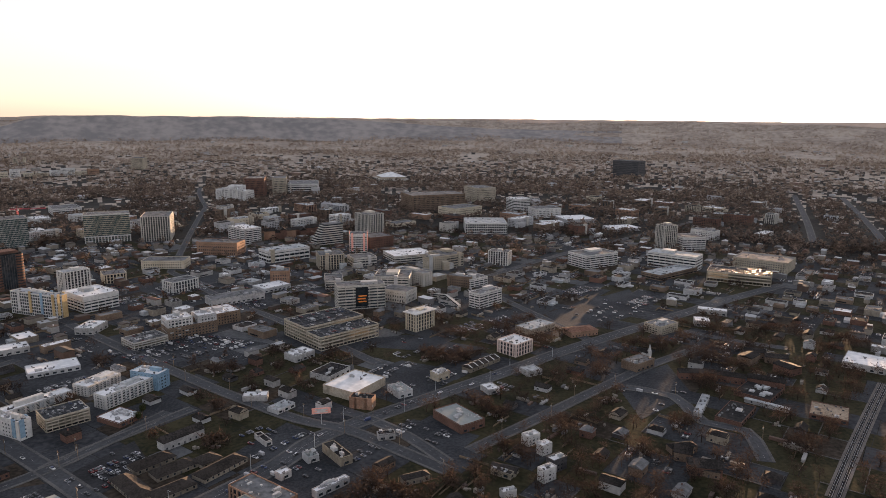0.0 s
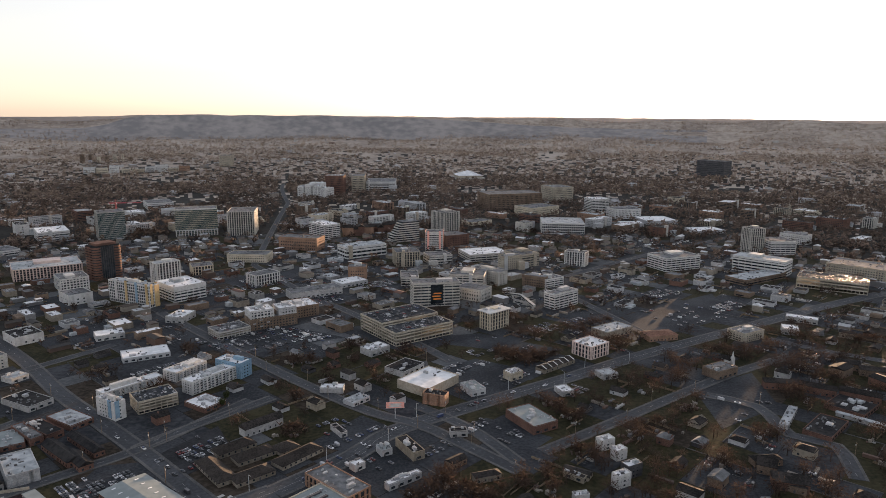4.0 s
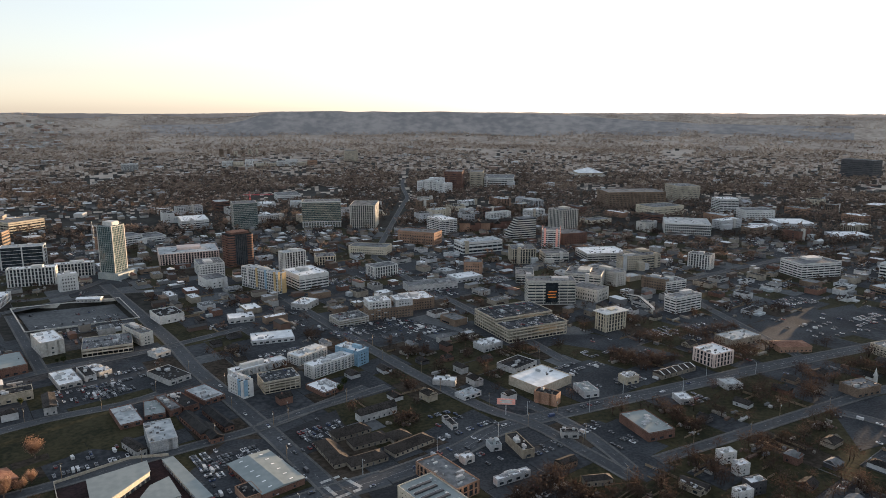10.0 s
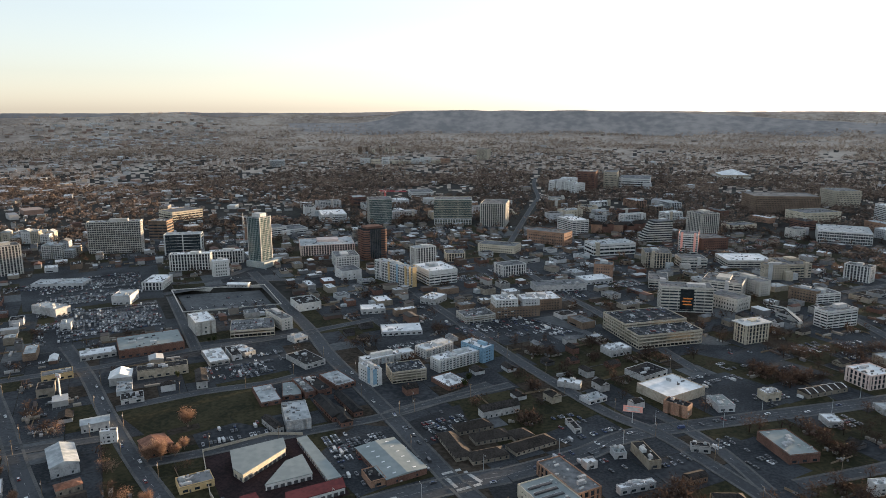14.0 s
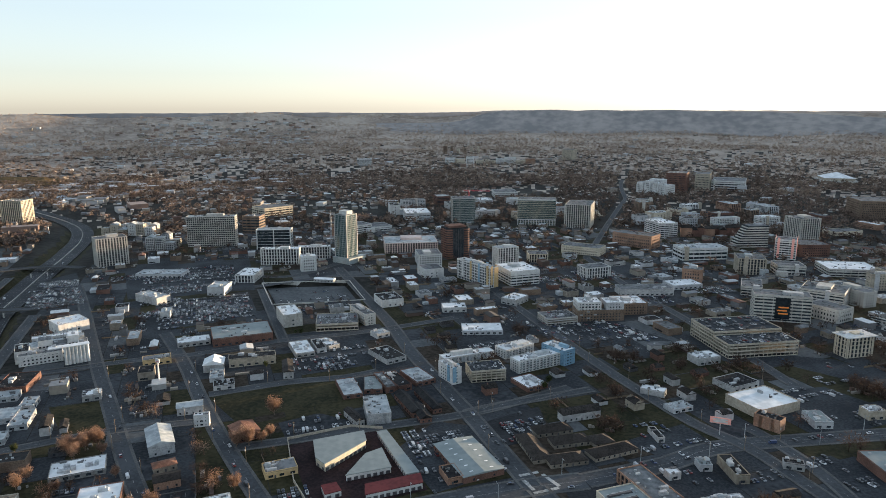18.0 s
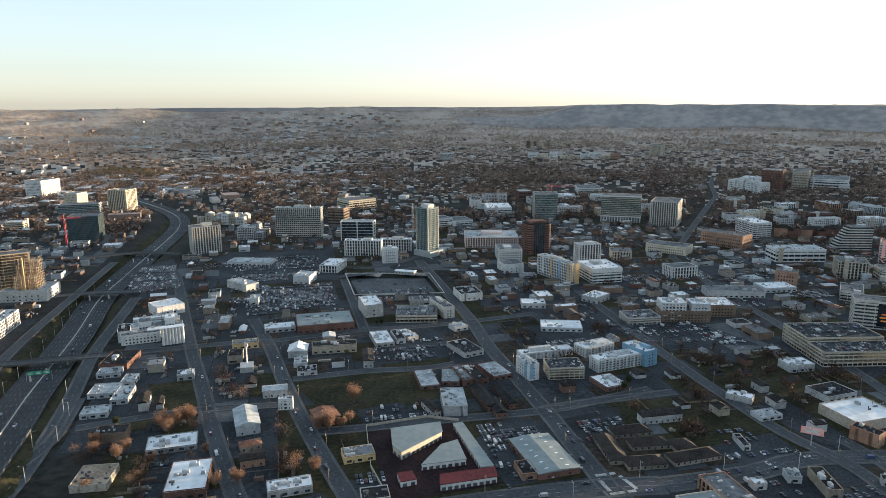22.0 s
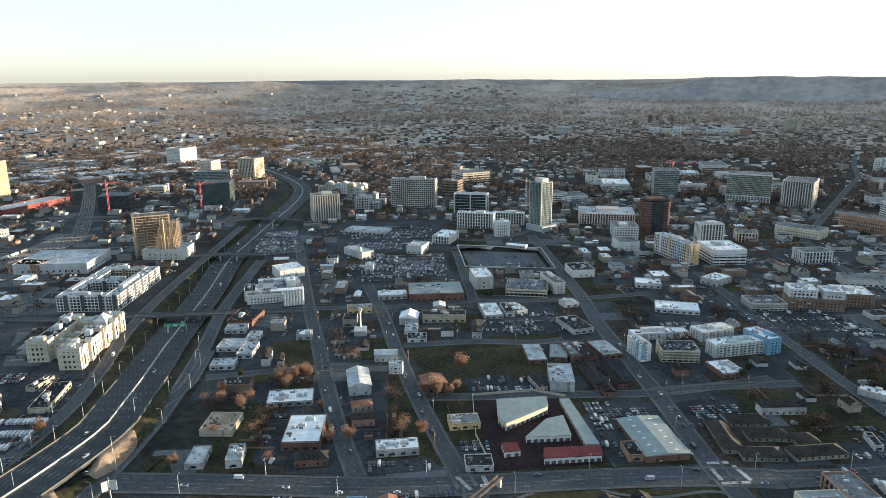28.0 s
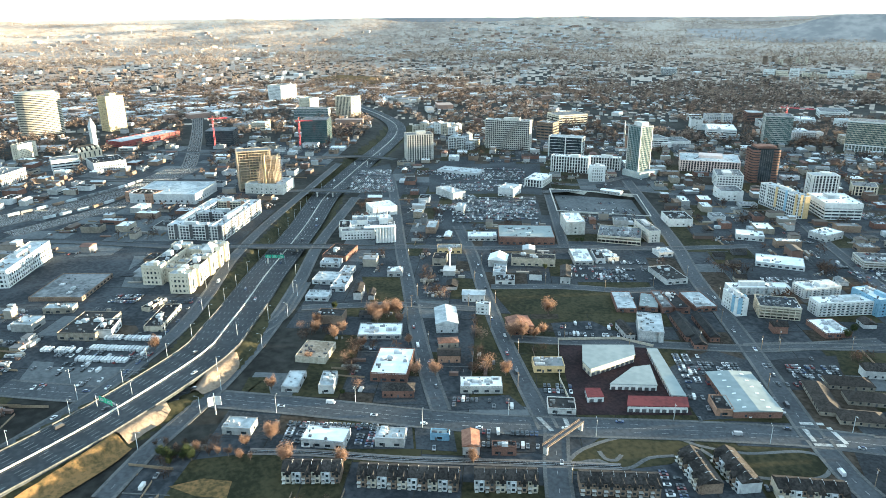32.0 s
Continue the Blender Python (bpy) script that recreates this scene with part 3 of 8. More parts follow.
street("side_street", 7, [(-503, 165), (-482, 209), (-460, 245), (-422, 288)])
street("side_street", 7.5, [(-685, 577), (-504, 449)])
street("side_street", 8, [(-702, 580), (-664, 669), (-651, 688), (-593, 722)])
street("side_street", 7.5, [(-201, 511), (-252, 436), (-264, 413)])
street("side_street", 8, [(-64, 614), (-118, 674), (-218, 778), (-256, 811), (-409, 989)])
street("side_street", 7.5, [(-33, 549), (-81, 582), (-93, 610)])
street("side_street", 7.5, [(1, 428), (-28, 466), (-60, 495), (-80, 508)])
street("side_street", 8, [(17, 445), (59, 486), (132, 559), (194, 618), (262, 672)])
street("side_street", 8, [(148, 691), (113, 764), (56, 882), (-22, 1043)])
street("side_street", 8, [(61, 979), (212, 1164), (391, 1353), (577, 1556)])
street("side_street", 8, [(-608, 1714), (-768, 2118), (-955, 2776)])
street("side_street", 7.5, [(-409, 989), (-489, 1273), (-560, 1530), (-608, 1714)])
street("side_street", 7.5, [(-710, 766), (-701, 657), (-750, 617)])
street("side_street", 8, [(258, 723), (296, 693), (346, 667)])
street("side_street", 8, [(155, 562), (190, 543), (198, 494), (224, 480), (218, 433)])
street("frontage_road", 8, [(-403, -48), (-436, -3), (-474, 36), (-517, 72), (-576, 107), (-653, 148), (-749, 212), (-876, 308), (-1026, 422)])
street("frontage_road", 9, [(-330, -4), (-360, 22), (-388, 52), (-430, 91), (-480, 131), (-559, 183), (-641, 232), (-707, 278), (-811, 354)])
street("frontage_road", 7, [(-443, 72), (-467, 106), (-496, 146), (-556, 188)])
street("viaduct", 12, [(-848, -49), (-792, 29), (-729, 103), (-688, 169), (-646, 234), (-618, 272), (-599, 301)])
street("overpass", 14, [(-903, 238), (-879, 321), (-834, 373), (-824, 420)])
street("overpass", 13, [(-1090, 408), (-1061, 479), (-1004, 514)])
street("overpass", 12, [(-1126, 59), (-1060, 134), (-1006, 218)])
street("overpass", 12, [(-1325, 121), (-1281, 208), (-1215, 290)])
street("side_street", 8.5, [(-418, 729), (-336, 662), (-225, 572), (-166, 528), (-113, 492), (-72, 475), (-26, 439), (2, 416)])
street("far_avenue", 11, [(1050, 2088), (840, 1607), (686, 1272)])
street("far_avenue", 11, [(1228, 2178), (937, 1525), (821, 1277)])


# ---- lawns, lots and yards ----
patch("lawn", "dry green lawn of the open field", "grass", 0.12, [(-401, 304), (-379, 341), (-356, 379), (-390, 402), (-427, 373), (-454, 320)])
patch("lot", "worn gravel end of the field", "asphalt_old", 0.11, [(-348, 306), (-318, 353), (-336, 364), (-359, 347), (-371, 320)])
patch("lawn", "dark dry lawn of the open field", "grass", 0.12, [(-362, 290), (-352, 302), (-373, 317), (-361, 349), (-323, 354), (-351, 373), (-388, 305)])
patch("lawn", "mown park lawn with curved edge", "grass", 0.10, [(-224, 209), (-214, 221), (-199, 260), (-204, 287), (-223, 270), (-237, 244), (-231, 217)])
patch("lawn", "mown park lawn beside the avenue", "grass", 0.10, [(-184, 285), (-169, 286), (-154, 307), (-149, 324), (-160, 338), (-173, 326), (-201, 291)])
patch("lawn", "small back lawn", "grass", 0.12, [(-483, 218), (-467, 248), (-517, 272), (-542, 237)])
patch("lawn", "rough green park lawn", "grass", 0.12, [(-285, 68), (-317, 91), (-325, 78), (-339, 41), (-314, 22)])
patch("lawn", "corner lawn beside the ramp", "grass", 0.12, [(-389, 80), (-380, 99), (-406, 104), (-412, 94), (-384, 77)])
patch("earth", "bare tan earth patch in the park", "verge", 0.14, [(-297, 49), (-309, 55), (-319, 43), (-322, 26), (-307, 36)])
slope("bank", "sunlit golden grass bank below the freeway", "verge", [(-318, -62), (-338, -28), (-355, 2), (-366, 15)], [(-330, -70), (-350, -38), (-366, -12), (-380, 8)])
slope("abutment", "paved bridge abutment slope in sunlit tan", "abutment", [(-371, 14), (-378, 24), (-385, 35), (-393, 41)], [(-381, 9), (-390, 18), (-398, 28), (-405, 38)])
slope("abutment", "paved abutment beyond the bridge in sunlit tan", "abutment", [(-404, 62), (-410, 76), (-428, 92), (-442, 95)], [(-412, 56), (-424, 66), (-436, 77), (-447, 86)])
patch("lot", "striped lorry lot", "concrete_yard", 0.10, [(-438, 22), (-462, 38), (-515, -28), (-478, -42)])
patch("lot", "depot yard of worn asphalt", "asphalt_old", 0.10, [(-498, -17), (-464, 38), (-578, 103), (-586, 90), (-561, 41), (-523, 44), (-531, -13)])
patch("lot", "wide empty rail yard lot", "asphalt_old", 0.10, [(-637, -48), (-609, 8), (-618, 40), (-723, 69), (-750, 10), (-705, -49)])
patch("lot", "asphalt forecourt of the showroom", "lot", 0.10, [(-284, 149), (-304, 159), (-343, 101), (-322, 87)])
patch("lot", "lorry yard full of trucks", "lot", 0.10, [(-219, 307), (-194, 358), (-249, 397), (-275, 388), (-273, 337)])
patch("lot", "car park beside garden flats", "new_asphalt", 0.10, [(-193, 416), (-223, 455), (-249, 397), (-217, 376)])
patch("lot", "striped car park", "lot", 0.10, [(-387, 457), (-448, 504), (-465, 416), (-429, 391)])
patch("lot", "concrete forecourt", "lot", 0.10, [(-283, 150), (-269, 168), (-291, 179), (-303, 160)])
patch("lot", "dark asphalt lot", "new_asphalt", 0.10, [(-262, 179), (-243, 209), (-258, 219), (-278, 190)])
patch("lot", "lot beside the service building", "lot", 0.10, [(-307, 188), (-283, 227), (-302, 228), (-318, 195)])
patch("lot", "used car lot", "lot", 0.10, [(-843, 390), (-838, 427), (-981, 492), (-966, 435), (-833, 347)])
patch("lot", "wide used car lot", "lot", 0.10, [(-784, 451), (-690, 571), (-849, 695), (-946, 545)])
patch("lot", "yard of stored vehicles", "lot", 0.10, [(-643, 399), (-596, 495), (-682, 555), (-742, 461)])
patch("lot", "restaurant car park", "lot", 0.10, [(-28, 550), (-9, 552), (20, 595), (-43, 624), (-81, 582)])
patch("lot", "hospital car park", "lot", 0.10, [(5, 646), (44, 660), (-43, 702), (-129, 672)])
patch("lot", "market car park", "lot", 0.10, [(-49, 472), (9, 444), (25, 468), (-25, 495)])
patch("lot", "drive-in lot", "lot", 0.10, [(-115, 429), (-91, 467), (-121, 487), (-149, 433)])
patch("lot", "avenue side lot", "lot", 0.10, [(-111, 360), (-72, 417), (-114, 431), (-145, 382)])
patch("lot", "grey office car park", "lot", 0.10, [(-280, 602), (-182, 670), (-256, 700), (-338, 638)])
patch("lot", "clinic car park", "lot", 0.10, [(134, 707), (246, 804), (247, 908), (116, 787)])
patch("lot", "school forecourt", "lot", 0.10, [(151, 498), (208, 546), (209, 620), (148, 573)])
patch("lot", "dark striped school car park", "new_asphalt", 0.13, [(-155, 355), (-130, 327), (-121, 332), (-133, 351), (-122, 371), (-143, 373)])
patch("yard", "maroon paved storage yard", "maroon_paving", 0.14, [(-262, 249), (-225, 308), (-301, 359), (-339, 299)])


ORANGE_TREES = [(-449, 216), (-412, 177), (-435, 165), (-412, 136), (-466, 164), (-447, 223), (-452, 205), (-355, 190), (-361, 284), (-359, 302), (-367, 278), (-384, 328), (-487, 48), (-336, 70), (-292, 109), (-309, 84), (-389, 102), (-348, 201), (-398, 208), (-441, 174), (-334, 84), (-256, 170), (-323, 241), (-458, 214), (-459, 229), (-443, 205), (-434, 220), (-452, 157), (-367, 292), (-357, 292)]
GREEN_TREES = [(-486, 187), (-358, 138), (-466, 392), (-237, 501), (-508, 476), (-514, 474), (-352, 27), (-348, 29), (-344, 31), (-346, 34), (-341, 37), (-343, 40), (-338, 41), (-341, 30), (-397, 161), (-234, 488)]

# ---- buildings ----
STYLES = {  # bay, pier, spandrel share, depth of reveal
    "punch": (3.4, 1.7, 0.52, 0.35), "ribbon": (9.0, 0.5, 0.50, 0.45), "curtain": (1.9, 0.22, 0.16, 0.15), "columns": (4.2, 1.5, 0.12, 0.6),
    "frame": (24.0, 1.6, 0.08, 0.7), "fins": (3.0, 0.3, 0.12, 0.45), "grid": (3.6, 0.7, 0.28, 0.4), "balcony": (3.8, 1.4, 0.42, 0.4), "garage": (4.6, 0.55, 0.36, 0.5), "bare": (4.2, 0.4, 0.2, 2.2), "few": (7.0, 4.8, 0.62, 0.25),
}


def facade(bag, panes, w, d, h, floors, style, base=0.0):
    """Piers and spandrels in front of a glazed core; the gaps between them are the openings."""
    bay, pier, share, deep = STYLES[style]
    fh = h / floors
    for axis, length, off in ((0, w, d / 2), (0, w, -d / 2), (1, d, w / 2), (1, d, -w / 2)):
        n = max(1, round(length / bay))
        step = length / n
        side = math.copysign(1, off)
        at = off - side * deep / 2
        for i in range(n + 1):
            u = -length / 2 + i * step
            pw = pier * (1.3 if i in (0, n) else 1)
            u = min(max(u, -length / 2 + pw / 2), length / 2 - pw / 2)
            bag.box(*((u, at) if axis == 0 else (at, u)), base, *((pw, deep) if axis == 0 else (deep, pw)), h)
        for k in range(floors + 1):
            sh = fh * share
            z = base + k * fh - (sh if k == floors else sh * 0.35)
            z0, z1 = max(z, base), min(z + sh, base + h)
            thin = deep - 0.06
            a2 = off - side * (0.03 + thin / 2)
            bag.box(*((0, a2) if axis == 0 else (a2, 0)), z0, *((length - 0.1, thin) if axis == 0 else (thin, length - 0.1)), max(z1 - z0, 0.1))
        for k in range(floors):
            for i in range(n):
                u = -length / 2 + (i + 0.5) * step
                panes.append((axis, u, off - side * (deep - 0.03), base + k * fh + fh * share * 0.65, step - pier - 0.1, fh * (1 - share) - 0.1))


def rim(bag, w, d, h, parapet=0.7):
    """The wall's top edge round the roof."""
    for x, y, a, b in ((0, d / 2 - 0.2, w, 0.4), (0, -d / 2 + 0.2, w, 0.4), (w / 2 - 0.2, 0, 0.4, d - 0.8), (-w / 2 + 0.2, 0, 0.4, d - 0.8)):
        bag.box(x, y, h - 0.05, a, b, parapet)
    return bag


def roof_top(parent, w, d, h, roof, units, rng, most=26):
    part("roof", Bag().box(0, 0, h - 0.35, w - 0.5, d - 0.5, 0.3), roof, parent)
    clutter = Bag()
    for _ in range(int(min(most, 4 + w * d / 60))):
        s = rng.uniform(0.5, 1.6)
        clutter.box(rng.uniform(-0.44, 0.44) * w, rng.uniform(-0.44, 0.44) * d, h - 0.06, s * rng.choice((1, 1, 2.5)), s, rng.uniform(0.4, 1.3))
    part("roof_clutter", clutter, rng.choice(("metal", "roof_grey", "dark")), parent, kind="stuff")
    for _ in range(units):
        a, b, c = rng.uniform(1.6, min(5, w * 0.25) + 1), rng.uniform(1.5, min(4, d * 0.25) + 1), rng.uniform(1.0, 2.2)
        u = Bag().box(rng.uniform(-0.36, 0.36) * w, rng.uniform(-0.36, 0.36) * d, h - 0.05, a, b, c)
        u.box(u.v[0][0] + a / 2, u.v[0][1] + b / 2, h - 0.05 + c, a * 0.5, b * 0.5, 0.35, top=0.8)
        part("roof_unit", u, rng.choice(["metal", "roof_pale", "grey"]), parent)


def pane_objects(parent, panes, most, glass="glass"):
    """Panes one by one, the larger facades' rest as one mesh."""
    meshes, rest = {}, Bag()
    for k, (axis, u, off, z, w, hh) in enumerate(panes):
        if k < most:
            key = (axis, round(w, 2), round(hh, 2))
            if key not in meshes:
                meshes[key] = Bag().box(0, 0, 0, *((w, 0.06) if axis == 0 else (0.06, w)), hh).mesh("window", glass)
            ob = part("window", meshes[key], glass, parent)
            ob.location = (u, off, z) if axis == 0 else (off, u, z)
        else:
            o = off + math.copysign(0.03, off)
            a, b = (u - w / 2, u + w / 2) if (off < 0) == (axis == 0) else (u + w / 2, u - w / 2)
            ring = [(a, z), (b, z), (b, z + hh), (a, z + hh)]
            rest.add([(p, o, q) if axis == 0 else (o, p, q) for p, q in ring], [(0, 1, 2, 3)])
    if rest.v:
        part("window_panes", rest, glass, parent, kind="stuff")


def block(name, label, category, x, y, w, d, h, rot, floors=3, wall="beige", roof="roof_grey", style="punch", units=2, most=0, glass="glass", core="dark", house=0.0, bay="", stripes="", podium=0.0, clean=False):
    """A flat-roofed building of several storeys."""
    rng = random.Random(int(x * 7 + y * 13))
    occupy_rect(x, y, w, d, rot)
    ob = thing(name, label, category, x, y, level(x, y), rot)
    deep = STYLES[style][3]
    wallb, panes = Bag(), []
    facade(wallb, panes, w, d, h, floors, style)
    part("wall", rim(wallb, w, d, h), wall, ob)
    if style in ("garage", "bare"):
        for k in range(floors):
            part("floor_slab", Bag().box(0, 0, k * h / floors - 0.15 if k else -0.6, w - 0.3, d - 0.3, 0.45), "garage", ob)
        part("core", Bag().box(0, 0, 0, w * 0.3, d * 0.4, h - 0.4), core, ob)
    else:
        part("core", Bag().box(0, 0, -0.5, w - 2 * deep, d - 2 * deep, h + 0.1), core, ob)
        pane_objects(ob, panes, most, glass)
    roof_top(ob, w, d, h, roof, units if math.hypot(x, y) < 800 else 0, rng, 3 if clean else 26)
    if style == "garage":
        c, s = math.cos(radians(rot)), math.sin(radians(rot))
        for i in range(int(w / 3)):
            for v in (-d * 0.36, -d * 0.12, d * 0.12, d * 0.36):
                if rng.random() < 0.4:
                    u = -w / 2 + 2 + i * 3
                    rough_car(x + u * c - v * s, y + u * s + v * c, h, radians(rot + 90))
    if bay:
        part("glass_bay", Bag().box(0, -d / 2 - 0.2, h * 0.12, w * 0.26, 1.0, h * 0.8), "glass", ob, "tall dark glass centre bay")
        for k in range(3):
            part("letter_bar", Bag().box(rng.uniform(-1, 1), -d / 2 - 0.8, h * (0.30 + 0.12 * k), w * 0.17, 0.3, h * 0.05), bay, ob, "orange sign bar")
    if stripes:
        for i in range(max(2, int(w / 9))):
            if i % 2 == 0:
                part("panel", Bag().box(-w / 2 + (i + 0.5) * w / max(2, int(w / 9)), -d / 2 - 0.06, h * 0.14, 3.6, 0.3, h * 0.95), stripes.split()[i // 2 % len(stripes.split())], ob)
        for i in range(max(2, int(d / 9))):
            if i % 2 == 0:
                v = -d / 2 + (i + 0.5) * d / max(2, int(d / 9))
                for s in (-1, 1):
                    part("panel", Bag().box(s * (w / 2 + 0.06), v, h * 0.14, 0.9, 3.6, h * 0.95), stripes.split()[i // 2 % len(stripes.split())], ob)
    if podium:
        part("podium", Bag().box(w * 0.1, -d * 0.1, -0.5, w * 1.5, d * 1.4, podium + 0.5), wall, ob)
    if not house and floors >= 4 and not podium and math.hypot(x, y) < 1150 and style not in ("bare", "garage"):
        a, b = rng.uniform(0.2, 0.45) * w, rng.uniform(0.25, 0.5) * d
        part("penthouse", Bag().box(rng.uniform(-0.2, 0.2) * w, rng.uniform(-0.2, 0.2) * d, h - 0.1, a, b, rng.uniform(2.6, 4.2)), rng.choice((wall, "grey", "roof_pale")), ob)
    if name in ("mid_rise", "hospital_wing", "hospital_annex", "white_mid", "grey_flats", "long_office", "campus_block") and floors >= 3 and w > 20 and style != "curtain":
        side = rng.choice((-1, 1))
        sw, sh = rng.uniform(4.5, 7), h + rng.uniform(1.6, 4.2)
        trim = "concrete" if wall in ("brick", "brown", "orange", "grey") else rng.choice((wall, "grey", "white", "beige"))
        part("stair_tower", Bag().box(side * rng.uniform(0.1, 0.42) * w, -d / 2 + sw * 0.2, -0.5, sw, sw, sh + 0.5), trim, ob)
        if math.hypot(x, y) > 950 and (floors >= 4 or rng.random() < 0.5):
            lw, lh = w * rng.uniform(0.25, 0.45), h * rng.uniform(0.3, 0.65)
            part("side_wing", Bag().box(-side * (w * 0.5 - lw * 0.3), -d / 2 - 3.5, -0.5, lw, 9, lh + 0.5), rng.choice((wall, wall, "roof_pale", "grey")), ob)
    if house:
        hw, hd = w * 0.35, d * 0.4
        part("lift_house", Bag().box(w * 0.08, d * 0.05, h - 0.1, hw, hd, house), wall, ob)
    if style == "balcony":
        bal = Bag()
        bal.box(0, 0, 0, 3.2, 1.3, 0.2).box(0, -0.6, 0.2, 3.2, 0.08, 0.9).box(-1.56, 0, 0.2, 0.08, 1.2, 0.9).box(1.56, 0, 0.2, 0.08, 1.2, 0.9)
        bal = bal.mesh("balcony", "roof_pale")
        side = d > w
        run = d if side else w
        for k in range(1, floors):
            for i in range(max(1, int(run / 7.6))):
                u = -run / 2 + 3.8 + i * 7.6
                if (k + i) % 2 and math.hypot(x, y) > 650:
                    continue
                q = part("balcony", bal, None, ob)
                q.matrix_basis = pose(-w / 2 - 0.6, -u, k * h / floors, 0, 0, -90) if side else pose(u, -d / 2 - 0.6, k * h / floors)
    return ob


def add_wing(ob, u, v, w, d, h, floors, wall, roof, style="punch", z=0.0, glass="glass", units=1, seed=0):
    """One wing of a larger building, set at u, v in the building's own frame."""
    rng = random.Random(int(u * 7 + v * 3) + seed)
    deep = STYLES[style][3]
    wallb, panes, glazing = Bag(), [], Bag()
    facade(wallb, panes, w, d, h, floors, style)
    rim(wallb, w, d, h)
    for axis, p, off, q, pw, ph in panes:
        o = off + math.copysign(0.03, off)
        a, b = (p - pw / 2, p + pw / 2) if (off < 0) == (axis == 0) else (p + pw / 2, p - pw / 2)
        glazing.add([(m, o, n) if axis == 0 else (o, m, n) for m, n in ((a, q), (b, q), (b, q + ph), (a, q + ph))], [(0, 1, 2, 3)])
    clutter = Bag()
    for _ in range(int(3 + w * d / 70)):
        s = rng.uniform(0.6, 1.7)
        clutter.box(rng.uniform(-0.42, 0.42) * w, rng.uniform(-0.42, 0.42) * d, h - 0.06, s * rng.choice((1, 1, 2.2)), s, rng.uniform(0.4, 1.4))
    pieces = [("wall", wallb, wall, ""), ("core", Bag().box(0, 0, -0.5, w - 2 * deep, d - 2 * deep, h + 0.1), "dark", ""), ("window_panes", glazing, glass, "stuff"),
              ("roof", Bag().box(0, 0, h - 0.35, w - 0.5, d - 0.5, 0.3), roof, ""), ("roof_clutter", clutter, rng.choice(("metal", "roof_grey", "roof_pale")), "stuff")]
    for _ in range(units):
        a, b, c = rng.uniform(2, 5), rng.uniform(2, 4), rng.uniform(1.6, 3.0)
        pieces.append(("roof_unit", Bag().box(rng.uniform(-0.3, 0.3) * w, rng.uniform(-0.3, 0.3) * d, h - 0.05, a, b, c), rng.choice(("metal", "roof_pale", wall)), ""))
    for name, bag, material, kind in pieces:
        q = part(name, bag, material, ob, kind=kind)
        q.location = (u, v, z)


def shop(name, label, category, x, y, w, d, h, rot, wall="beige", roof="roof_grey", units=2, doors=1, wins=12):
    """A low flat-roofed commercial building with a few windows and a door."""
    rng = random.Random(int(x * 5 + y * 11))
    occupy_rect(x, y, w, d, rot)
    ob = thing(name, label, category, x, y, level(x, y), rot)
    part("wall", rim(Bag().box(0, 0, -0.5, w, d, h + 0.45), w, d, h + 0.35, 0.5), SHADE.get(wall, wall), ob)
    roof_top(ob, w, d, h + 0.35, roof, units, rng, 7 if roof == "roof_white" else 14)
    n = min(max(1, int(w / 6)), wins)
    for i in range(n):
        u = -w / 2 + (i + 0.5) * w / n
        bag = Bag().box(u, -d / 2 - 0.02, 1.0, min(3.0, w / n * 0.6), 0.12, 1.6)
        part("window", bag, "glass", ob)
    for i in range(min(wins, max(1, int(d / 9)))):
        v = -d / 2 + (i + 0.5) * d / max(1, int(d / 9))
        part("window", Bag().box(w / 2 + 0.02, v, 1.0, 0.12, 2.4, 1.6), "glass", ob)
    for i in range(doors):
        part("door", Bag().box(-w / 2 + w * 0.3 + i * 4, -d / 2 - 0.03, 0, 1.1, 0.12, 2.1), "dark", ob)
    return ob


def shed(name, label, category, x, y, w, d, h, rot, wall="grey", roof="roof_blue", rise=2.0, lights=0, hipped=False, chimney=False, wins=10):
    """A pitched-roof building; the ridge runs along w."""
    occupy_rect(x, y, w, d, rot)
    ob = thing(name, label, category, x, y, level(x, y), rot)
    wb = Bag().box(0, 0, -0.5, w, d, h + 0.5)
    if not hipped:
        wb.add([(-w / 2, -d / 2, h), (-w / 2, d / 2, h), (-w / 2, 0, h + rise - 0.25), (w / 2, -d / 2, h), (w / 2, d / 2, h), (w / 2, 0, h + rise - 0.25)], [(0, 2, 1), (3, 4, 5)])
    part("wall", wb, SHADE.get(wall, wall), ob)
    rb = Bag()
    (rb.hip if hipped else rb.gable)(0, 0, h, w, d, rise, over=0.5)
    part("roof", rb, roof, ob)
    for i in range(lights):
        u = -w / 2 + (i + 0.5) * w / lights
        for s in (-1, 1):
            q = Bag().box(0, 0, 0, 1.0, 2.4, 0.12)
            sk = part("skylight", q, "roof_white", ob)
            sk.matrix_basis = pose(u, s * d / 4, h + rise / 2 + 0.12, -math.degrees(math.atan2(rise, d / 2)) * s, 0, 0)
    n = max(2, int(w / 4))
    n = min(n, wins)
    for i in range(n):
        u = -w / 2 + (i + 0.5) * w / n
        if i == n // 2 and wins > 4:
            part("door", Bag().box(u, -d / 2 - 0.02, 0, 1.1, 0.12, 2.1), "dark", ob)
        else:
            part("window", Bag().box(u, -d / 2 - 0.02, 1.0, 1.2, 0.12, 1.4), "glass", ob)
    for v in (-d / 4, d / 4) if wins > 4 else ():
        part("window", Bag().box(w / 2 + 0.02, v, 1.0, 0.12, 1.2, 1.4), "glass", ob)
    if chimney:
        part("chimney", Bag().box(w * 0.2, d * 0.12, h, 0.8, 0.8, rise + 0.8), "brick", ob)
    return ob


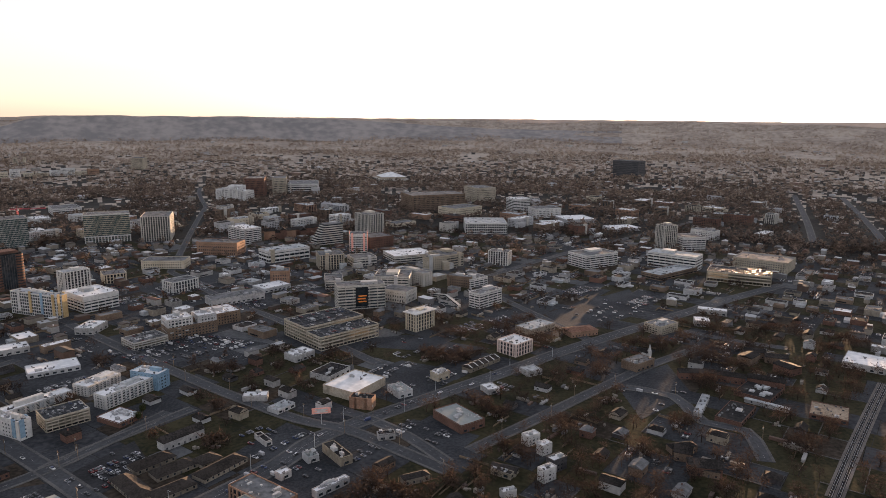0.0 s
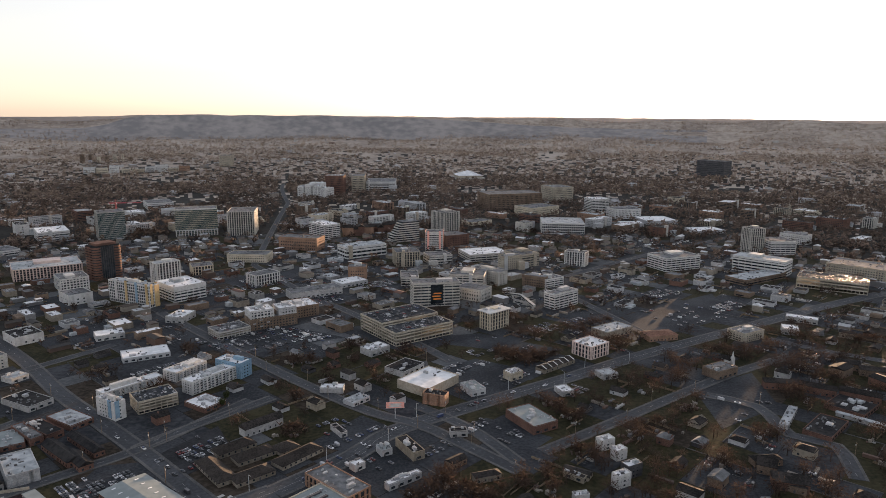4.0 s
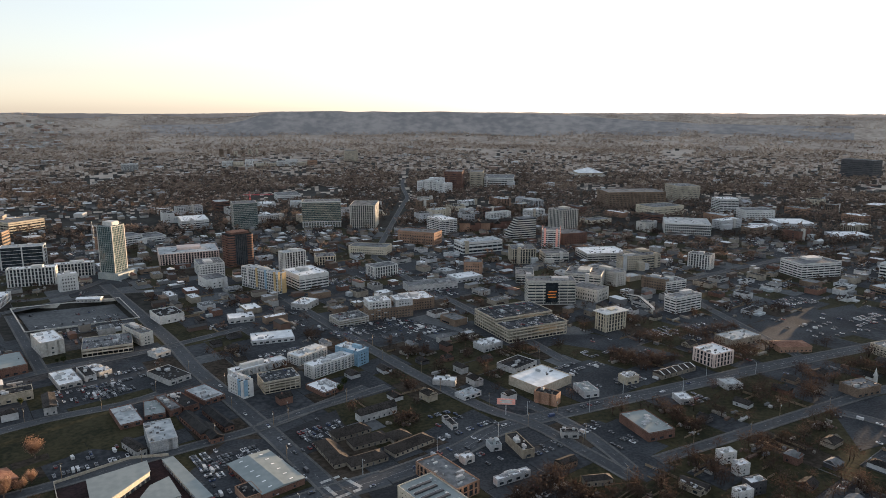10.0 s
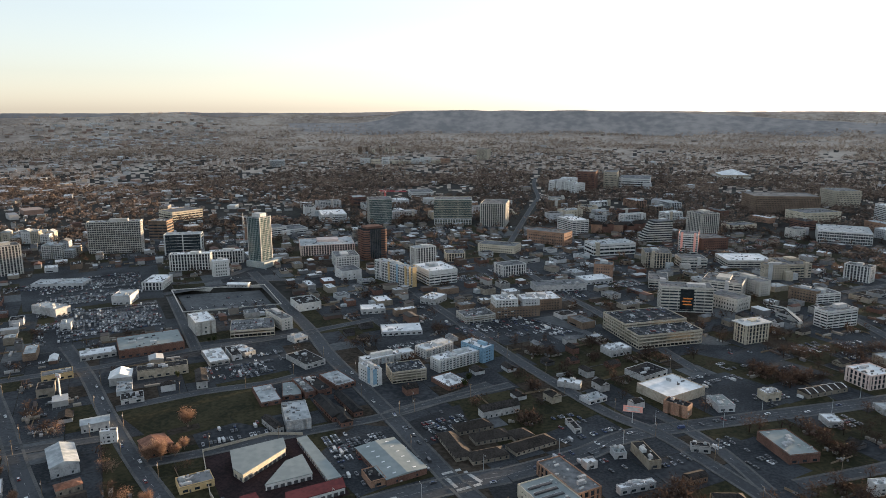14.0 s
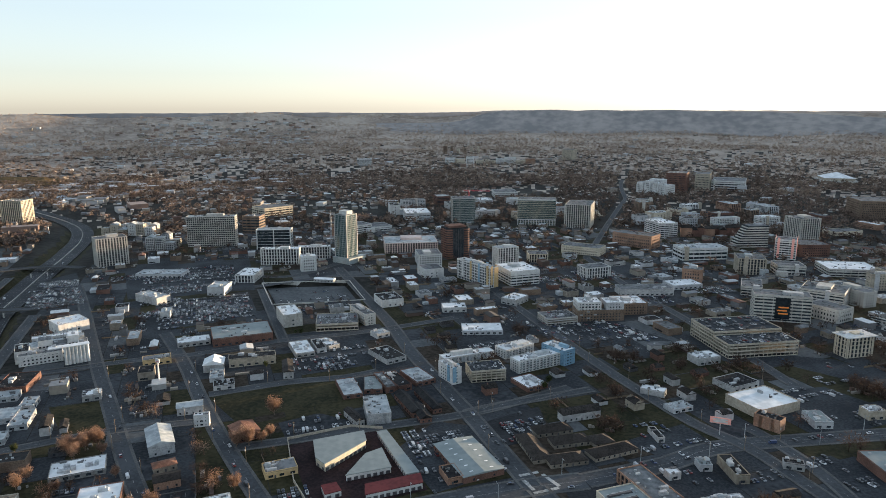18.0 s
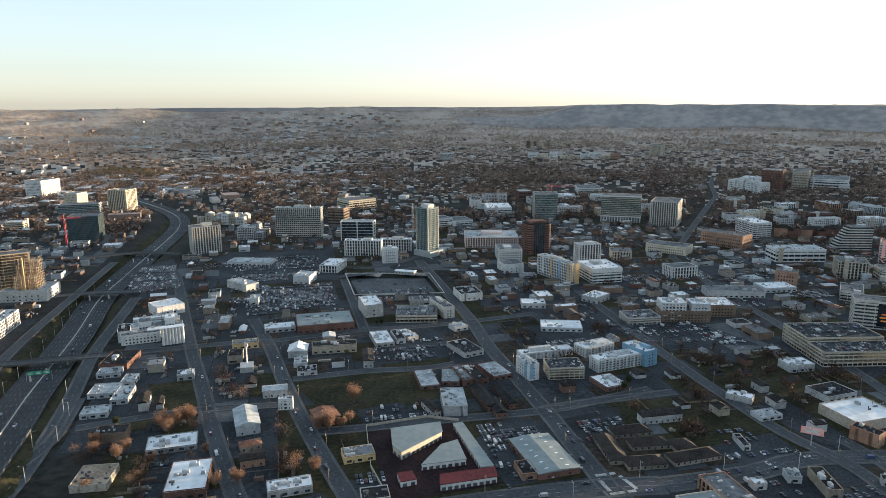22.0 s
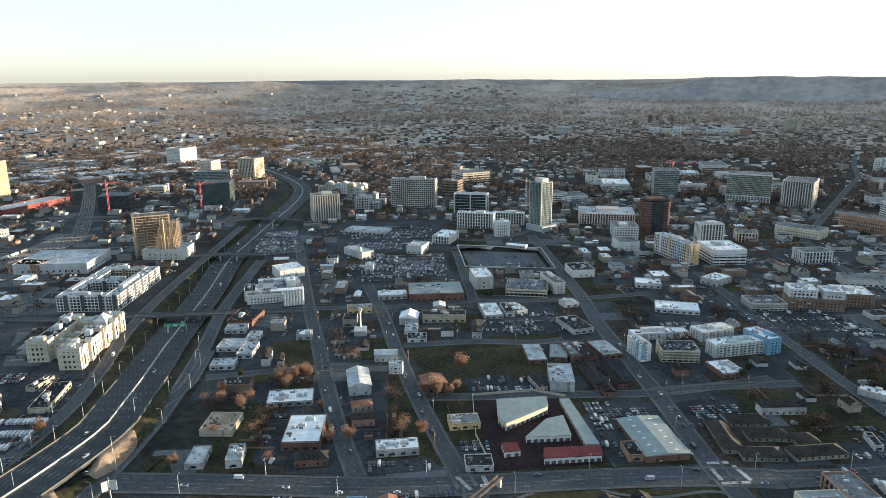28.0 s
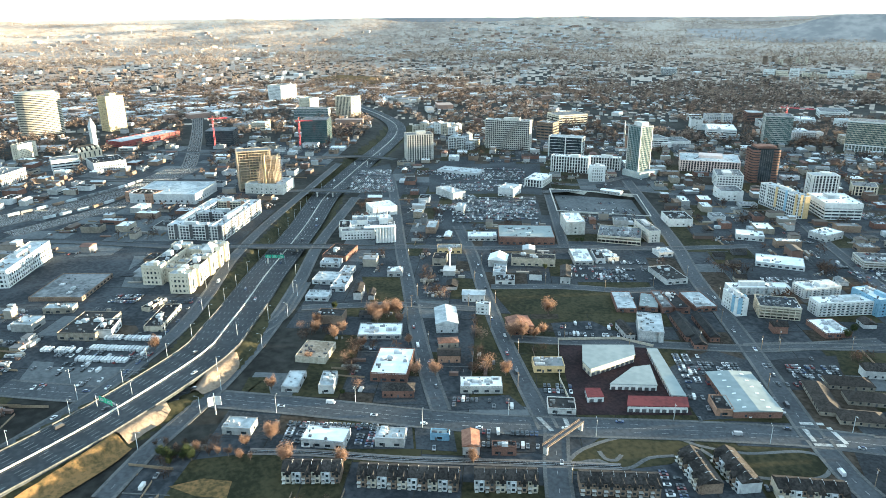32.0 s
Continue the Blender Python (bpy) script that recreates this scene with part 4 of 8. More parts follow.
def curved_office(x, y, w, d, h, rot):
    """Dark glass office between rounded brick flanks with ring windows."""
    occupy_rect(x, y, w, d, rot)
    ob = thing("curved_office", "dark glass office tower with rounded red brick flanks", "office tower", x, y, level(x, y), rot)
    part("core", Bag().box(0, 0, -0.5, w - 6, d - 4, h), "glass", ob)
    fins = Bag()
    for i in range(9):
        fins.box(-w / 2 + 8 + i * (w - 16) / 8, -d / 2 + 1.9, 0, 0.35, 0.4, h - 1)
    part("mullions", fins, "dark", ob)
    for s in (-1, 1):
        for yy in (-1, 1):
            cx, cy = s * (w / 2 - 6), yy * (d / 2 - 6)
            part("ring_glazing", Bag().tube((cx, cy, 0), (cx, cy, h - 0.5), 5.6, 5.6, 18), "glass", ob)
            for k in range(13):
                part("brick_band", Bag().tube((cx, cy, k * h / 13), (cx, cy, k * h / 13 + 2.2), 6.1, 6.1, 18), "brick", ob)
        wall = Bag()
        for k in range(13):
            wall.box(s * (w / 2 - 0.2), 0, k * h / 13, 0.5, d - 12, 2.2)
        part("flank_wall", wall, "brick", ob)
    part("roof", Bag().box(0, 0, h - 0.4, w - 5, d - 5, 0.8), "roof_dark", ob)
    part("crown", Bag().box(0, 0, h + 0.4, w - 12, d - 10, 3.0), "brick", ob)


def stepped_tower(name, label, x, y, w, d, h, rot, floors):
    """Floors that step back on one side, with window bands."""
    occupy_rect(x, y, w, d, rot)
    ob = thing(name, label, "office block", x, y, level(x, y), rot)
    for k in range(floors):
        ww = w * (1 - 0.045 * k)
        cx = w / 2 - ww / 2
        part("spandrel", Bag().box(cx, 0, k * h / floors, ww, d, h / floors * 0.5), "concrete", ob)
        part("window_band", Bag().box(cx, 0, k * h / floors + h / floors * 0.5, ww - 0.8, d - 0.8, h / floors * 0.5), "glass", ob)
    part("roof", Bag().box(w * 0.2, 0, h, w * 0.58, d, 0.8), "roof_grey", ob)
    part("roof_unit", Bag().box(w * 0.25, 0, h + 0.8, w * 0.2, d * 0.4, 2.6), "metal", ob)


# pale wall with pink evening light in its colour, as on lit_apartments
M["rose"] = mat("rose_lit_stone", (0.52, 0.41, 0.37), (0.66, 0.54, 0.49), 0.8, grain=0.5, patch=0.06)
M["sign_orange"] = mat("orange_sign", (0.75, 0.22, 0.03), (0.9, 0.32, 0.06), 0.5, grain=1.0)


# ---- the city"s buildings ----
block("residential_tower", "tall grey-green glass residential tower with vertical white fins", "tower", -705.0, 762.7, 23.5, 24.6, 73.4, 89.3, floors=24, wall="steel", style="fins", glass="tealglass", house=5, podium=9)
block("shop_block", "two-storey building with a stained white roof", "commercial building", -550.1, 499.5, 20.6, 38.9, 13.7, 59.0, floors=3, wall="concrete", roof="roof_white", style="few")
block("parking_deck", "low open concrete parking deck", "parking garage", -497.8, 520.1, 44.6, 38.9, 7.7, 42.2, floors=2, wall="garage", style="garage")
block("office_block", "four-storey pale office block with square windows", "office block", -488.0, 550.1, 12.6, 43.5, 12.3, 64.2, floors=4, wall="concrete", style="punch")
block("shop_block", "low block with a dark roof and white walls", "commercial building", -505.9, 618.1, 26.9, 32.8, 8.7, 57.1, floors=2, wall="white", roof="roof_dark", style="few")
block("green_glass_hotel", "green glass hotel with pale base arcade", "hotel", -625.3, 1244.4, 76.0, 45.0, 50.6, 25.6, floors=14, wall="cream", style="curtain", glass="tealglass")
block("apartment_tower", "pale apartment tower with dark glass bays", "apartment block", -542.9, 1269.6, 50.6, 69.1, 45.4, 16.3, floors=13, wall="concrete", style="columns")
block("crane_tower", "unfinished glass tower under a red crane", "tower", -763.4, 1181.5, 46.0, 44.1, 50.0, 40.0, floors=14, wall="concrete", style="curtain", glass="tealglass")
curved_office(-586.9, 885.7, 39.5, 31.2, 47.6, 56.3)
block("lit_apartments", "sunlit rose-tan apartment block", "apartment block", -681.4, 892.7, 86.7, 63.4, 16.3, 41.0, floors=5, wall="rose", roof="roof_pale", style="columns")
block("panel_apartments", "white and ochre panelled apartment block", "apartment block", -472.3, 765.9, 14.1, 72.9, 26.4, 68.9, floors=7, wall="white", roof="roof_pale", style="grid", stripes="yellow blue yellow white")
block("white_office", "white office with horizontal window bands", "office block", -430.9, 802.9, 41.8, 51.0, 19.2, 53.5, floors=5, wall="white", roof="roof_white", style="ribbon")
block("stepped_apartments", "small pale stepped block", "apartment block", -546.7, 762.3, 28.1, 33.4, 12.5, 53.8, floors=3, wall="white", style="few")
block("brick_flats", "brown brick block with a white roof", "apartment block", -255.4, 750.3, 29.4, 34.8, 12.9, 40.0, floors=4, wall="brown", roof="roof_white", style="punch")
block("parking_deck", "three-level concrete parking garage", "parking garage", -306.3, 665.6, 35.7, 26.9, 7.7, 49.9, floors=3, wall="concrete", style="garage")
block("white_box_office", "bright white slab office with window bands", "office block", -370.8, 1237.6, 34.0, 55.0, 28.4, 48.3, floors=8, wall="white", roof="roof_white", style="ribbon")
block("brick_block", "orange brick block beside the street", "office block", -232.7, 932.8, 25.6, 22.2, 17.8, 9.6, floors=4, wall="orange", style="punch")
block("long_office", "long white office block", "office block", -263.7, 1089.8, 72.7, 34.5, 18.4, 40.7, floors=3, wall="white", roof="roof_pale", style="ribbon")
stepped_tower("terraced_office", "concrete office stepping back floor by floor", -219.5, 1227.5, 56.3, 22.5, 36.1, 38.3, 9)
block("column_tower", "concrete tower with dark vertical window strips", "office tower", -153.0, 1330.9, 39.4, 42.3, 41.8, 46.2, floors=11, wall="concrete", style="columns", house=4)
block("clinic_tower", "white and salmon banded clinic tower", "clinic", -151.2, 1149.6, 29.5, 29.9, 32.6, 5.4, floors=9, wall="white", style="ribbon", stripes="pink")
block("hospital_block", "concrete hospital with a dark glass centre bay", "hospital", -106.2, 811.9, 58.0, 25.1, 29.1, 18.0, floors=8, wall="concrete", style="ribbon", bay="sign_orange")
block("parking_garage", "large tan concrete parking garage, upper rear decks", "parking garage", -131.5, 708.0, 71.5, 44.0, 17.3, 43.1, floors=5, wall="garage", roof="asphalt_old", style="garage", units=1)
block("parking_garage", "lower front decks of the tan parking garage", "parking garage", -107.2, 681.8, 71.5, 27.0, 13.8, 43.1, floors=4, wall="garage", roof="asphalt_old", style="garage", units=0)
block("octagon_office", "cream office with tall vertical fins and a white roof", "office block", -29.3, 726.8, 29.6, 16.1, 19.9, 48.0, floors=5, wall="cream", roof="roof_white", style="columns", house=2, clean=True)
block("banded_office", "white concrete office with wrapped dark window bands", "office block", 47.7, 823.6, 42.5, 17.3, 18.7, 46.4, floors=6, wall="white", style="ribbon")
block("hospital_wing", "banded concrete hospital wing", "hospital", -72.5, 903.9, 46.9, 42.9, 20.5, -3.6, floors=6, wall="concrete", style="ribbon")
block("hospital_wing", "tan concrete hospital wing with punched windows", "hospital", -19.4, 1021.4, 32.7, 14.3, 20.7, 25.7, floors=6, wall="beige", style="punch")
block("stripe_flats", "white flats with bold dark window strips", "apartment block", 82.8, 1063.5, 33.0, 18.7, 21.5, -22.2, floors=6, wall="white", style="columns")
block("white_roof_store", "single-storey store with a brilliant white flat roof", "store", -78.2, 552.8, 41.9, 34.1, 7.4, 58.0, floors=1, wall="beige", roof="roof_white", style="few", units=1, clean=True)
block("orange_lit_office", "pale rose three-storey office with a white roof", "office block", 67.7, 652.1, 26.4, 24.4, 12.5, 45.2, floors=3, wall="rose", roof="roof_white", style="columns")
block("construction_tower", "concrete tower under construction, bare floors", "tower", -932.4, 257.2, 45.7, 24.4, 54.7, 77.7, floors=15, wall="sunlit_concrete", style="bare")
block("dark_glass_block", "dark brick tower block", "tower", 672.6, 2574.2, 106.0, 50.0, 57.3, -44.4, floors=9, wall="dark", style="punch")
block("fin_tower", "cream tower with dark vertical strips", "apartment block", -991.5, 551.9, 44.3, 28.4, 42.0, 71.2, floors=12, wall="concrete", style="columns", house=4)
def institution(x, y, rot):
    """Two long wings along the road with pavilion ends, gabled bays, and cross wings round courts."""
    ob = thing("cream_institution", "cream brick institution of long wings with gabled bays, lit gold", "institution", x, y, level(x, y), rot)
    for u, v, w, d, h, fl, roof in ((0, 0, 84, 15, 16, 4, "roof_dark"), (6, 34, 62, 15, 16, 4, "roof_dark"), (-14, 17, 12, 19, 13, 3, "roof_grey"), (34, 17, 14, 19, 15, 4, "roof_pale"), (10, 17, 9, 19, 10, 2, "roof_pale")):
        add_wing(ob, u, v, w, d, h, fl, "cream", roof, "punch", units=2)
    for u, v, w, d, h in ((-40, 0, 12, 18, 18), (-22, 34, 12, 18, 18), (40, 0, 10, 18, 18), (4, 0, 10, 18.5, 18), (36, 34, 10, 18, 18)):
        add_wing(ob, u, v, w, d, h, 4, "cream", "roof_pale", "punch", units=1, seed=5)
    for u in (-40, -24, 4, 24, 40):
        part("gable", Bag().box(u, -8.6, -0.5, 7, 2.4, 17).gable(u, -7.6, 16.5, 5.5, 7, 3.6, radians(90), 0.1), "cream", ob)
        part("window", Bag().box(u, -9.85, 3, 2.4, 0.12, 9), "glass", ob)
    part("pavilion", Bag().box(24, 1, 16, 14, 10, 3).hip(24, 1, 19, 14, 10, 5), "white", ob, "pale domed roof pavilion")
    for u, v in ((-40, 0), (-22, 34), (-30, 1), (-8, 0), (8, 33), (26, 34)):
        part("roof_turret", Bag().box(u, v, 16, 6, 5, 4.4), "white", ob, "white roof turret")
    part("annex", Bag().box(0, 49, -0.5, 40, 16, 5), "roof_grey", ob)
    occupy_rect(x, y, 90, 70, rot)


institution(-625.7, 113.3, 143.9)
shop("warehouse", "low warehouse with a worn green-tan roof", "warehouse", -652.0, 7.0, 57.5, 45.7, 3.2, 148.4, wall="brown", roof="roof_grey", units=3)
shop("shop_row", "pale flat-roofed shop beside the viaduct", "shop", -602.5, -5.4, 23.4, 10.8, 4.3, 63.4, wall="beige", roof="roof_pale")
shop("depot_office", "long low office with a dark flat roof", "office", -551.7, 12.0, 29.3, 40.1, 5.4, 56.1, wall="beige", roof="roof_dark", units=4)
shop("depot_office", "white two-storey box with a dark roof", "office", -538.4, 23.0, 20.3, 12.7, 5.9, 153.6, wall="white", roof="roof_dark")
shop("depot_office", "low pale office bar with dark roof strips", "office", -538.7, 63.0, 43.2, 13.9, 4.2, 149.2, wall="cream", roof="roof_dark")
shop("depot_office", "short pale office bar with a dark roof", "office", -571.4, 62.0, 22.4, 7.0, 3.2, 128.6, wall="cream", roof="roof_dark")
block("city_flats", "white wavy-roofed flats beside the tracks", "apartment block", -725.7, -30.6, 85.1, 18.9, 16.5, 153.3, floors=4, wall="white", roof="roof_pale", style="balcony")
block("dairy_plant", "white plant wing behind the yard", "industrial building", -725.7, 349.5, 30.6, 28.7, 10.5, 81.9, floors=2, wall="white", roof="roof_white", style="few", units=4)
shop("store", "low brick store with a dark roof", "store", -607.7, 244.5, 24.7, 35.2, 5.3, 46.0, wall="brick", roof="roof_dark")
shop("storage_shed", "row shed with a white ribbed metal roof", "shed", -586.8, 226.1, 18.8, 14.4, 4.0, 52.9, wall="metal", roof="roof_pale", units=0)
shop("storage_shed", "short white-roofed metal shed", "shed", -556.8, 229.8, 10.8, 18.8, 3.9, 50.0, wall="metal", roof="roof_pale", units=0)
shop("storage_shed", "white ribbed metal-roofed shed", "shed", -550.4, 207.0, 22.0, 21.4, 3.8, 50.6, wall="metal", roof="roof_pale", units=0)
shop("storage_shed", "metal shed with a bright roof", "shed", -531.4, 212.7, 13.1, 28.5, 3.7, 52.1, wall="metal", roof="roof_pale", units=0)
shop("storage_shed", "long white metal-roofed shed beside the freeway", "shed", -515.9, 184.9, 19.4, 15.0, 3.6, 54.2, wall="metal", roof="roof_pale", units=0)
shop("store", "small store with a white roof", "store", -530.7, 266.4, 14.1, 12.0, 5.0, 57.8, wall="white", roof="roof_white")
shed("house", "small dark-roofed house with white gable", "house", -502.8, 216.8, 20.6, 7.2, 6.7, 147.8, wall="white", roof="shingle", chimney=True)
shed("house", "small white gabled cottage", "house", -493.8, 224.8, 13.9, 5.0, 4.1, 147.8, wall="white", roof="shingle")
shop("workshop", "workshop with a stained white flat roof", "workshop", -425.6, 198.9, 32.8, 20.7, 3.2, 58.0, wall="concrete", roof="roof_white", units=6)
block("ruined_store", "roofless tan brick shell with exposed trusses", "ruin", -418.6, 144.3, 21.7, 24.9, 4.4, 49.2, floors=1, wall="beige", roof="dirt", style="few", units=0)
shop("clinic", "white-roofed clinic with stepped roof levels", "clinic", -371.6, 181.7, 24.4, 36.6, 5.9, 52.8, wall="brick", roof="roof_white", units=4)
shed("lodge", "brown hipped-roof brick lodge", "office", -340.7, 169.5, 20.3, 9.8, 4.9, 58.1, wall="brick", roof="shingle", rise=3, hipped=True)
shop("fuel_canopy", "pale flat filling station canopy", "canopy", -387.9, 117.0, 11.1, 21.4, 3.3, 54.4, wall="white", roof="roof_pale", units=0)
shop("service_shop", "white service shop with roof units", "shop", -373.2, 135.1, 9.7, 19.0, 5.3, 58.1, wall="white", roof="roof_pale", units=6)
shed("metal_hall", "pale metal hall with a pitched roof", "hall", -412.9, 249.5, 30.8, 16.7, 7.5, -28.6, wall="metal", roof="roof_pale", rise=3)
shed("house", "house with a tan tiled roof", "house", -381.7, 232.0, 14.4, 9.0, 4.1, 65.2, wall="beige", roof="rust", hipped=True)
shed("row_house", "orange brick row of small houses", "house", -363.3, 221.5, 15.7, 11.1, 5.3, 58.0, wall="orange", roof="shingle")
shop("showroom", "white showroom with a bright white roof", "showroom", -316.8, 110.5, 24.9, 14.0, 4.4, 49.5, wall="white", roof="roof_white", units=0)
shop("motor_shop", "pale motor shop with a mottled roof", "shop", -296.9, 141.4, 16.5, 11.1, 5.2, 54.4, wall="white", roof="roof_pale", units=5)
shop("kiosk", "small blue-roofed kiosk beside the street", "kiosk", -284.9, 166.7, 10.9, 5.0, 4.1, 52.4, wall="blue", roof="roof_blue", units=0)
shed("shop_house", "narrow shop with tan roof and white front", "shop", -268.6, 176.9, 15.1, 9.3, 5.5, -31.8, wall="white", roof="rust")
shop("brick_shop", "small brick building with a dark roof", "shop", -254.4, 189.4, 13.3, 5.0, 5.5, 55.9, wall="brick", roof="roof_dark")
shop("car_wash", "open car wash with a pale roof", "car wash", -354.2, 72.1, 17.2, 11.8, 4.1, 52.5, wall="concrete", roof="roof_pale", units=1)
shop("brick_store", "long brick store with a mottled pale roof", "store", -551.9, 435.0, 58.1, 42.8, 8.1, 55.7, wall="brick", roof="roof_blue", units=5)
shop("store", "white-roofed low store beside the street", "store", -576.7, 395.8, 31.2, 18.0, 4.4, 57.6, wall="white", roof="roof_white")
shop("shop", "small ochre shop with signs", "shop", -559.0, 343.4, 24.5, 12.6, 5.4, 57.7, wall="yellow", roof="roof_grey")
shed("barn_hall", "white barn-shaped hall beside the street", "hall", -502.5, 363.7, 17.6, 17.3, 6.9, 137.1, wall="white", roof="roof_white", rise=4)
shop("annex", "pale roofed annex beside the street", "shop", -484.9, 353.1, 11.9, 25.8, 3.3, 50.7, wall="grey", roof="roof_pale")
shop("annex", "dark roofed annex with white fascia", "shop", -460.8, 341.4, 17.1, 14.2, 3.8, 53.2, wall="white", roof="roof_dark")
shop("long_store", "long tan store with a dark roof", "store", -484.8, 392.4, 41.7, 13.5, 7.5, 51.1, wall="cream", roof="roof_dark", units=3)
shed("house", "dark-roofed house with white porch", "house", -439.6, 393.9, 29.2, 8.9, 6.5, -41.2, wall="white", roof="shingle")
shop("store", "store with a mottled white roof", "store", -470.9, 440.8, 18.3, 36.8, 4.0, 57.7, wall="concrete", roof="roof_white", units=5)
shop("store", "dark-roofed store beside the street", "store", -462.5, 455.4, 9.2, 28.6, 4.6, 57.7, wall="grey", roof="roof_dark")
shop("store", "pale-roofed store with units", "store", -459.5, 465.3, 11.6, 25.4, 4.1, 74.1, wall="concrete", roof="roof_white", units=4)
shop("diner", "diner with white fascia bands", "diner", -437.2, 518.7, 15.3, 14.5, 4.1, 70.5, wall="white", roof="roof_pale")
shed("church_hall", "white pitched hall beside the street", "hall", -442.8, 295.3, 18.9, 11.1, 6.2, 54.1, wall="white", roof="roof_pale", rise=2)
block("white_tower_house", "white tower-like house with dark windows", "house", -414.8, 285.6, 11.0, 5.3, 8.9, 46.0, floors=3, wall="white", roof="roof_white", style="punch", units=0, most=20)
shop("workshop", "pale-roofed courtyard workshop beside the street", "workshop", -368.6, 395.4, 16.1, 35.7, 3.2, 53.9, wall="brick", roof="roof_pale", units=2)
shop("workshop", "pale blue-roofed workshop beside the street", "workshop", -356.8, 412.6, 15.4, 29.7, 3.2, 40.8, wall="brick", roof="roof_blue", units=2)
shop("workshop", "brick workshop with grey roof", "workshop", -350.4, 420.3, 9.0, 34.5, 4.9, 57.9, wall="brick", roof="roof_grey", units=3)
shop("workshop", "brick workshop with a black roof", "workshop", -343.3, 427.8, 12.1, 33.7, 4.9, 63.2, wall="brick", roof="roof_dark", units=1)
shop("workshop", "brick workshop with a mottled pale roof", "workshop", -336.0, 447.2, 18.2, 32.0, 3.9, 65.0, wall="brick", roof="roof_pale", units=3)
block("metal_hall", "tall pale metal hall", "warehouse", -319.1, 372.4, 18.3, 34.0, 8.2, 46.0, floors=1, wall="metal", roof="roof_pale", style="few", units=0)
shed("house", "dark gabled house beside the hall", "house", -326.7, 354.8, 23.1, 6.5, 5.0, -23.7, wall="white", roof="shingle")
shed("rust_house", "brick house with a rusty red roof", "house", -375.6, 292.3, 19.1, 17.5, 6.1, -22.3, wall="brick", roof="rust", rise=2)
shed("metal_warehouse", "green-grey metal warehouse with rows of skylights", "warehouse", -222.6, 350.7, 47.7, 28.7, 4.5, -31.9, wall="brick", roof="roof_blue", rise=1.3, lights=6)
shop("brick_annex", "brown brick annex with dark roof", "warehouse", -220.9, 328.0, 10.5, 16.7, 4.2, 54.7, wall="orange", roof="roof_dark", units=0)
block("blue_apartments", "white and blue apartment block with a white roof", "apartment block", -311.6, 461.6, 9.4, 23.4, 14.3, 64.8, floors=5, wall="white", roof="roof_white", style="punch", most=40, units=6, stripes="blue")
block("blue_apartments", "white apartment wing above a garage court", "apartment block", -325.9, 511.3, 51.8, 11.7, 6.1, 57.8, floors=5, wall="white", roof="roof_white", style="balcony", units=6)
block("blue_apartments", "white apartment wing with sawtooth roofline", "apartment block", -296.7, 550.1, 34.5, 16.7, 8.5, 68.4, floors=5, wall="white", roof="roof_white", style="balcony", units=8)
block("blue_apartments", "white balconied apartment wing", "apartment block", -263.1, 531.1, 49.6, 13.6, 11.3, 63.1, floors=5, wall="white", roof="roof_white", style="balcony", units=6)
block("blue_apartments", "blue-clad end of the apartment block", "apartment block", -254.3, 556.5, 14.7, 28.7, 14.0, 71.1, floors=5, wall="blue", roof="roof_white", style="punch", units=4)
block("garage_court", "open garage deck inside the apartment block", "parking garage", -289.6, 484.6, 30.7, 23.3, 10.0, 45.5, floors=4, wall="garage", roof="lot", style="garage", units=0)
shop("sawtooth_hall", "low hall with a bright white sawtooth roof", "hall", -358.0, 590.8, 42.0, 26.1, 3.9, 36.2, wall="grey", roof="roof_white", units=2)
shop("market", "market with a stained white roof", "store", -249.2, 489.2, 20.6, 25.4, 3.6, 63.2, wall="brick", roof="roof_white", units=7)
shed("barrel_shed", "dark arched-roof row shed", "shed", -308.0, 397.6, 41.1, 9.5, 4.1, -32.0, wall="brick", roof="roof_dark", rise=3)
shed("barrel_shed", "dark arched-roof row shed beside a yard", "shed", -299.4, 411.4, 41.1, 7.4, 4.0, -32.0, wall="brick", roof="roof_dark", rise=3)
shop("white_shop", "white-walled shop with a dark roof", "shop", -391.3, 473.9, 20.7, 35.5, 4.3, 69.3, wall="white", roof="roof_dark")
shop("yellow_house", "yellow-sided flats with grey roof", "flats", -316.6, 271.9, 20.8, 13.7, 4.3, 58.0, wall="yellow", roof="roof_grey")
shop("corner_shop", "white corner shop with dark roof", "shop", -272.5, 245.8, 16.8, 13.4, 3.5, 53.9, wall="white", roof="roof_dark", units=0)
shop("block_house", "concrete service building with stepped roofs", "service building", -318.1, 217.7, 26.9, 12.9, 4.5, 58.1, wall="concrete", roof="roof_white", units=6)
shop("store", "store with a dark roof beside the white one", "store", -104.5, 585.7, 29.7, 22.5, 4.8, 61.0, wall="white", roof="roof_dark")
shop("store", "low store with a pale blue roof", "store", -38.9, 544.9, 13.5, 19.9, 5.0, 33.6, wall="grey", roof="roof_blue")
# a brown annex; its orange wall colour stands for the sun on it
block("corner_store", "tall brown shopfront annex lit by the sun", "store", -67.0, 516.9, 18.9, 9.9, 9.2, -13.6, floors=1, wall="orange", roof="roof_dark", style="few", units=1)
shop("store", "white-roofed low shop beside the street", "shop", -141.4, 628.8, 23.4, 17.1, 6.3, 51.7, wall="white", roof="roof_white", units=4)
shop("store", "white-fronted shop beside the street", "shop", -156.4, 529.9, 9.8, 19.5, 4.5, 96.5, wall="white", roof="roof_white")
shop("canopy_shop", "shop under a pale canopy roof", "shop", -130.9, 510.9, 18.8, 12.0, 3.2, 57.4, wall="grey", roof="roof_pale")
shop("restaurant", "small white-roofed restaurant beside the street", "restaurant", -5.9, 579.0, 13.9, 10.8, 6.8, 42.7, wall="cream", roof="roof_white", units=5)
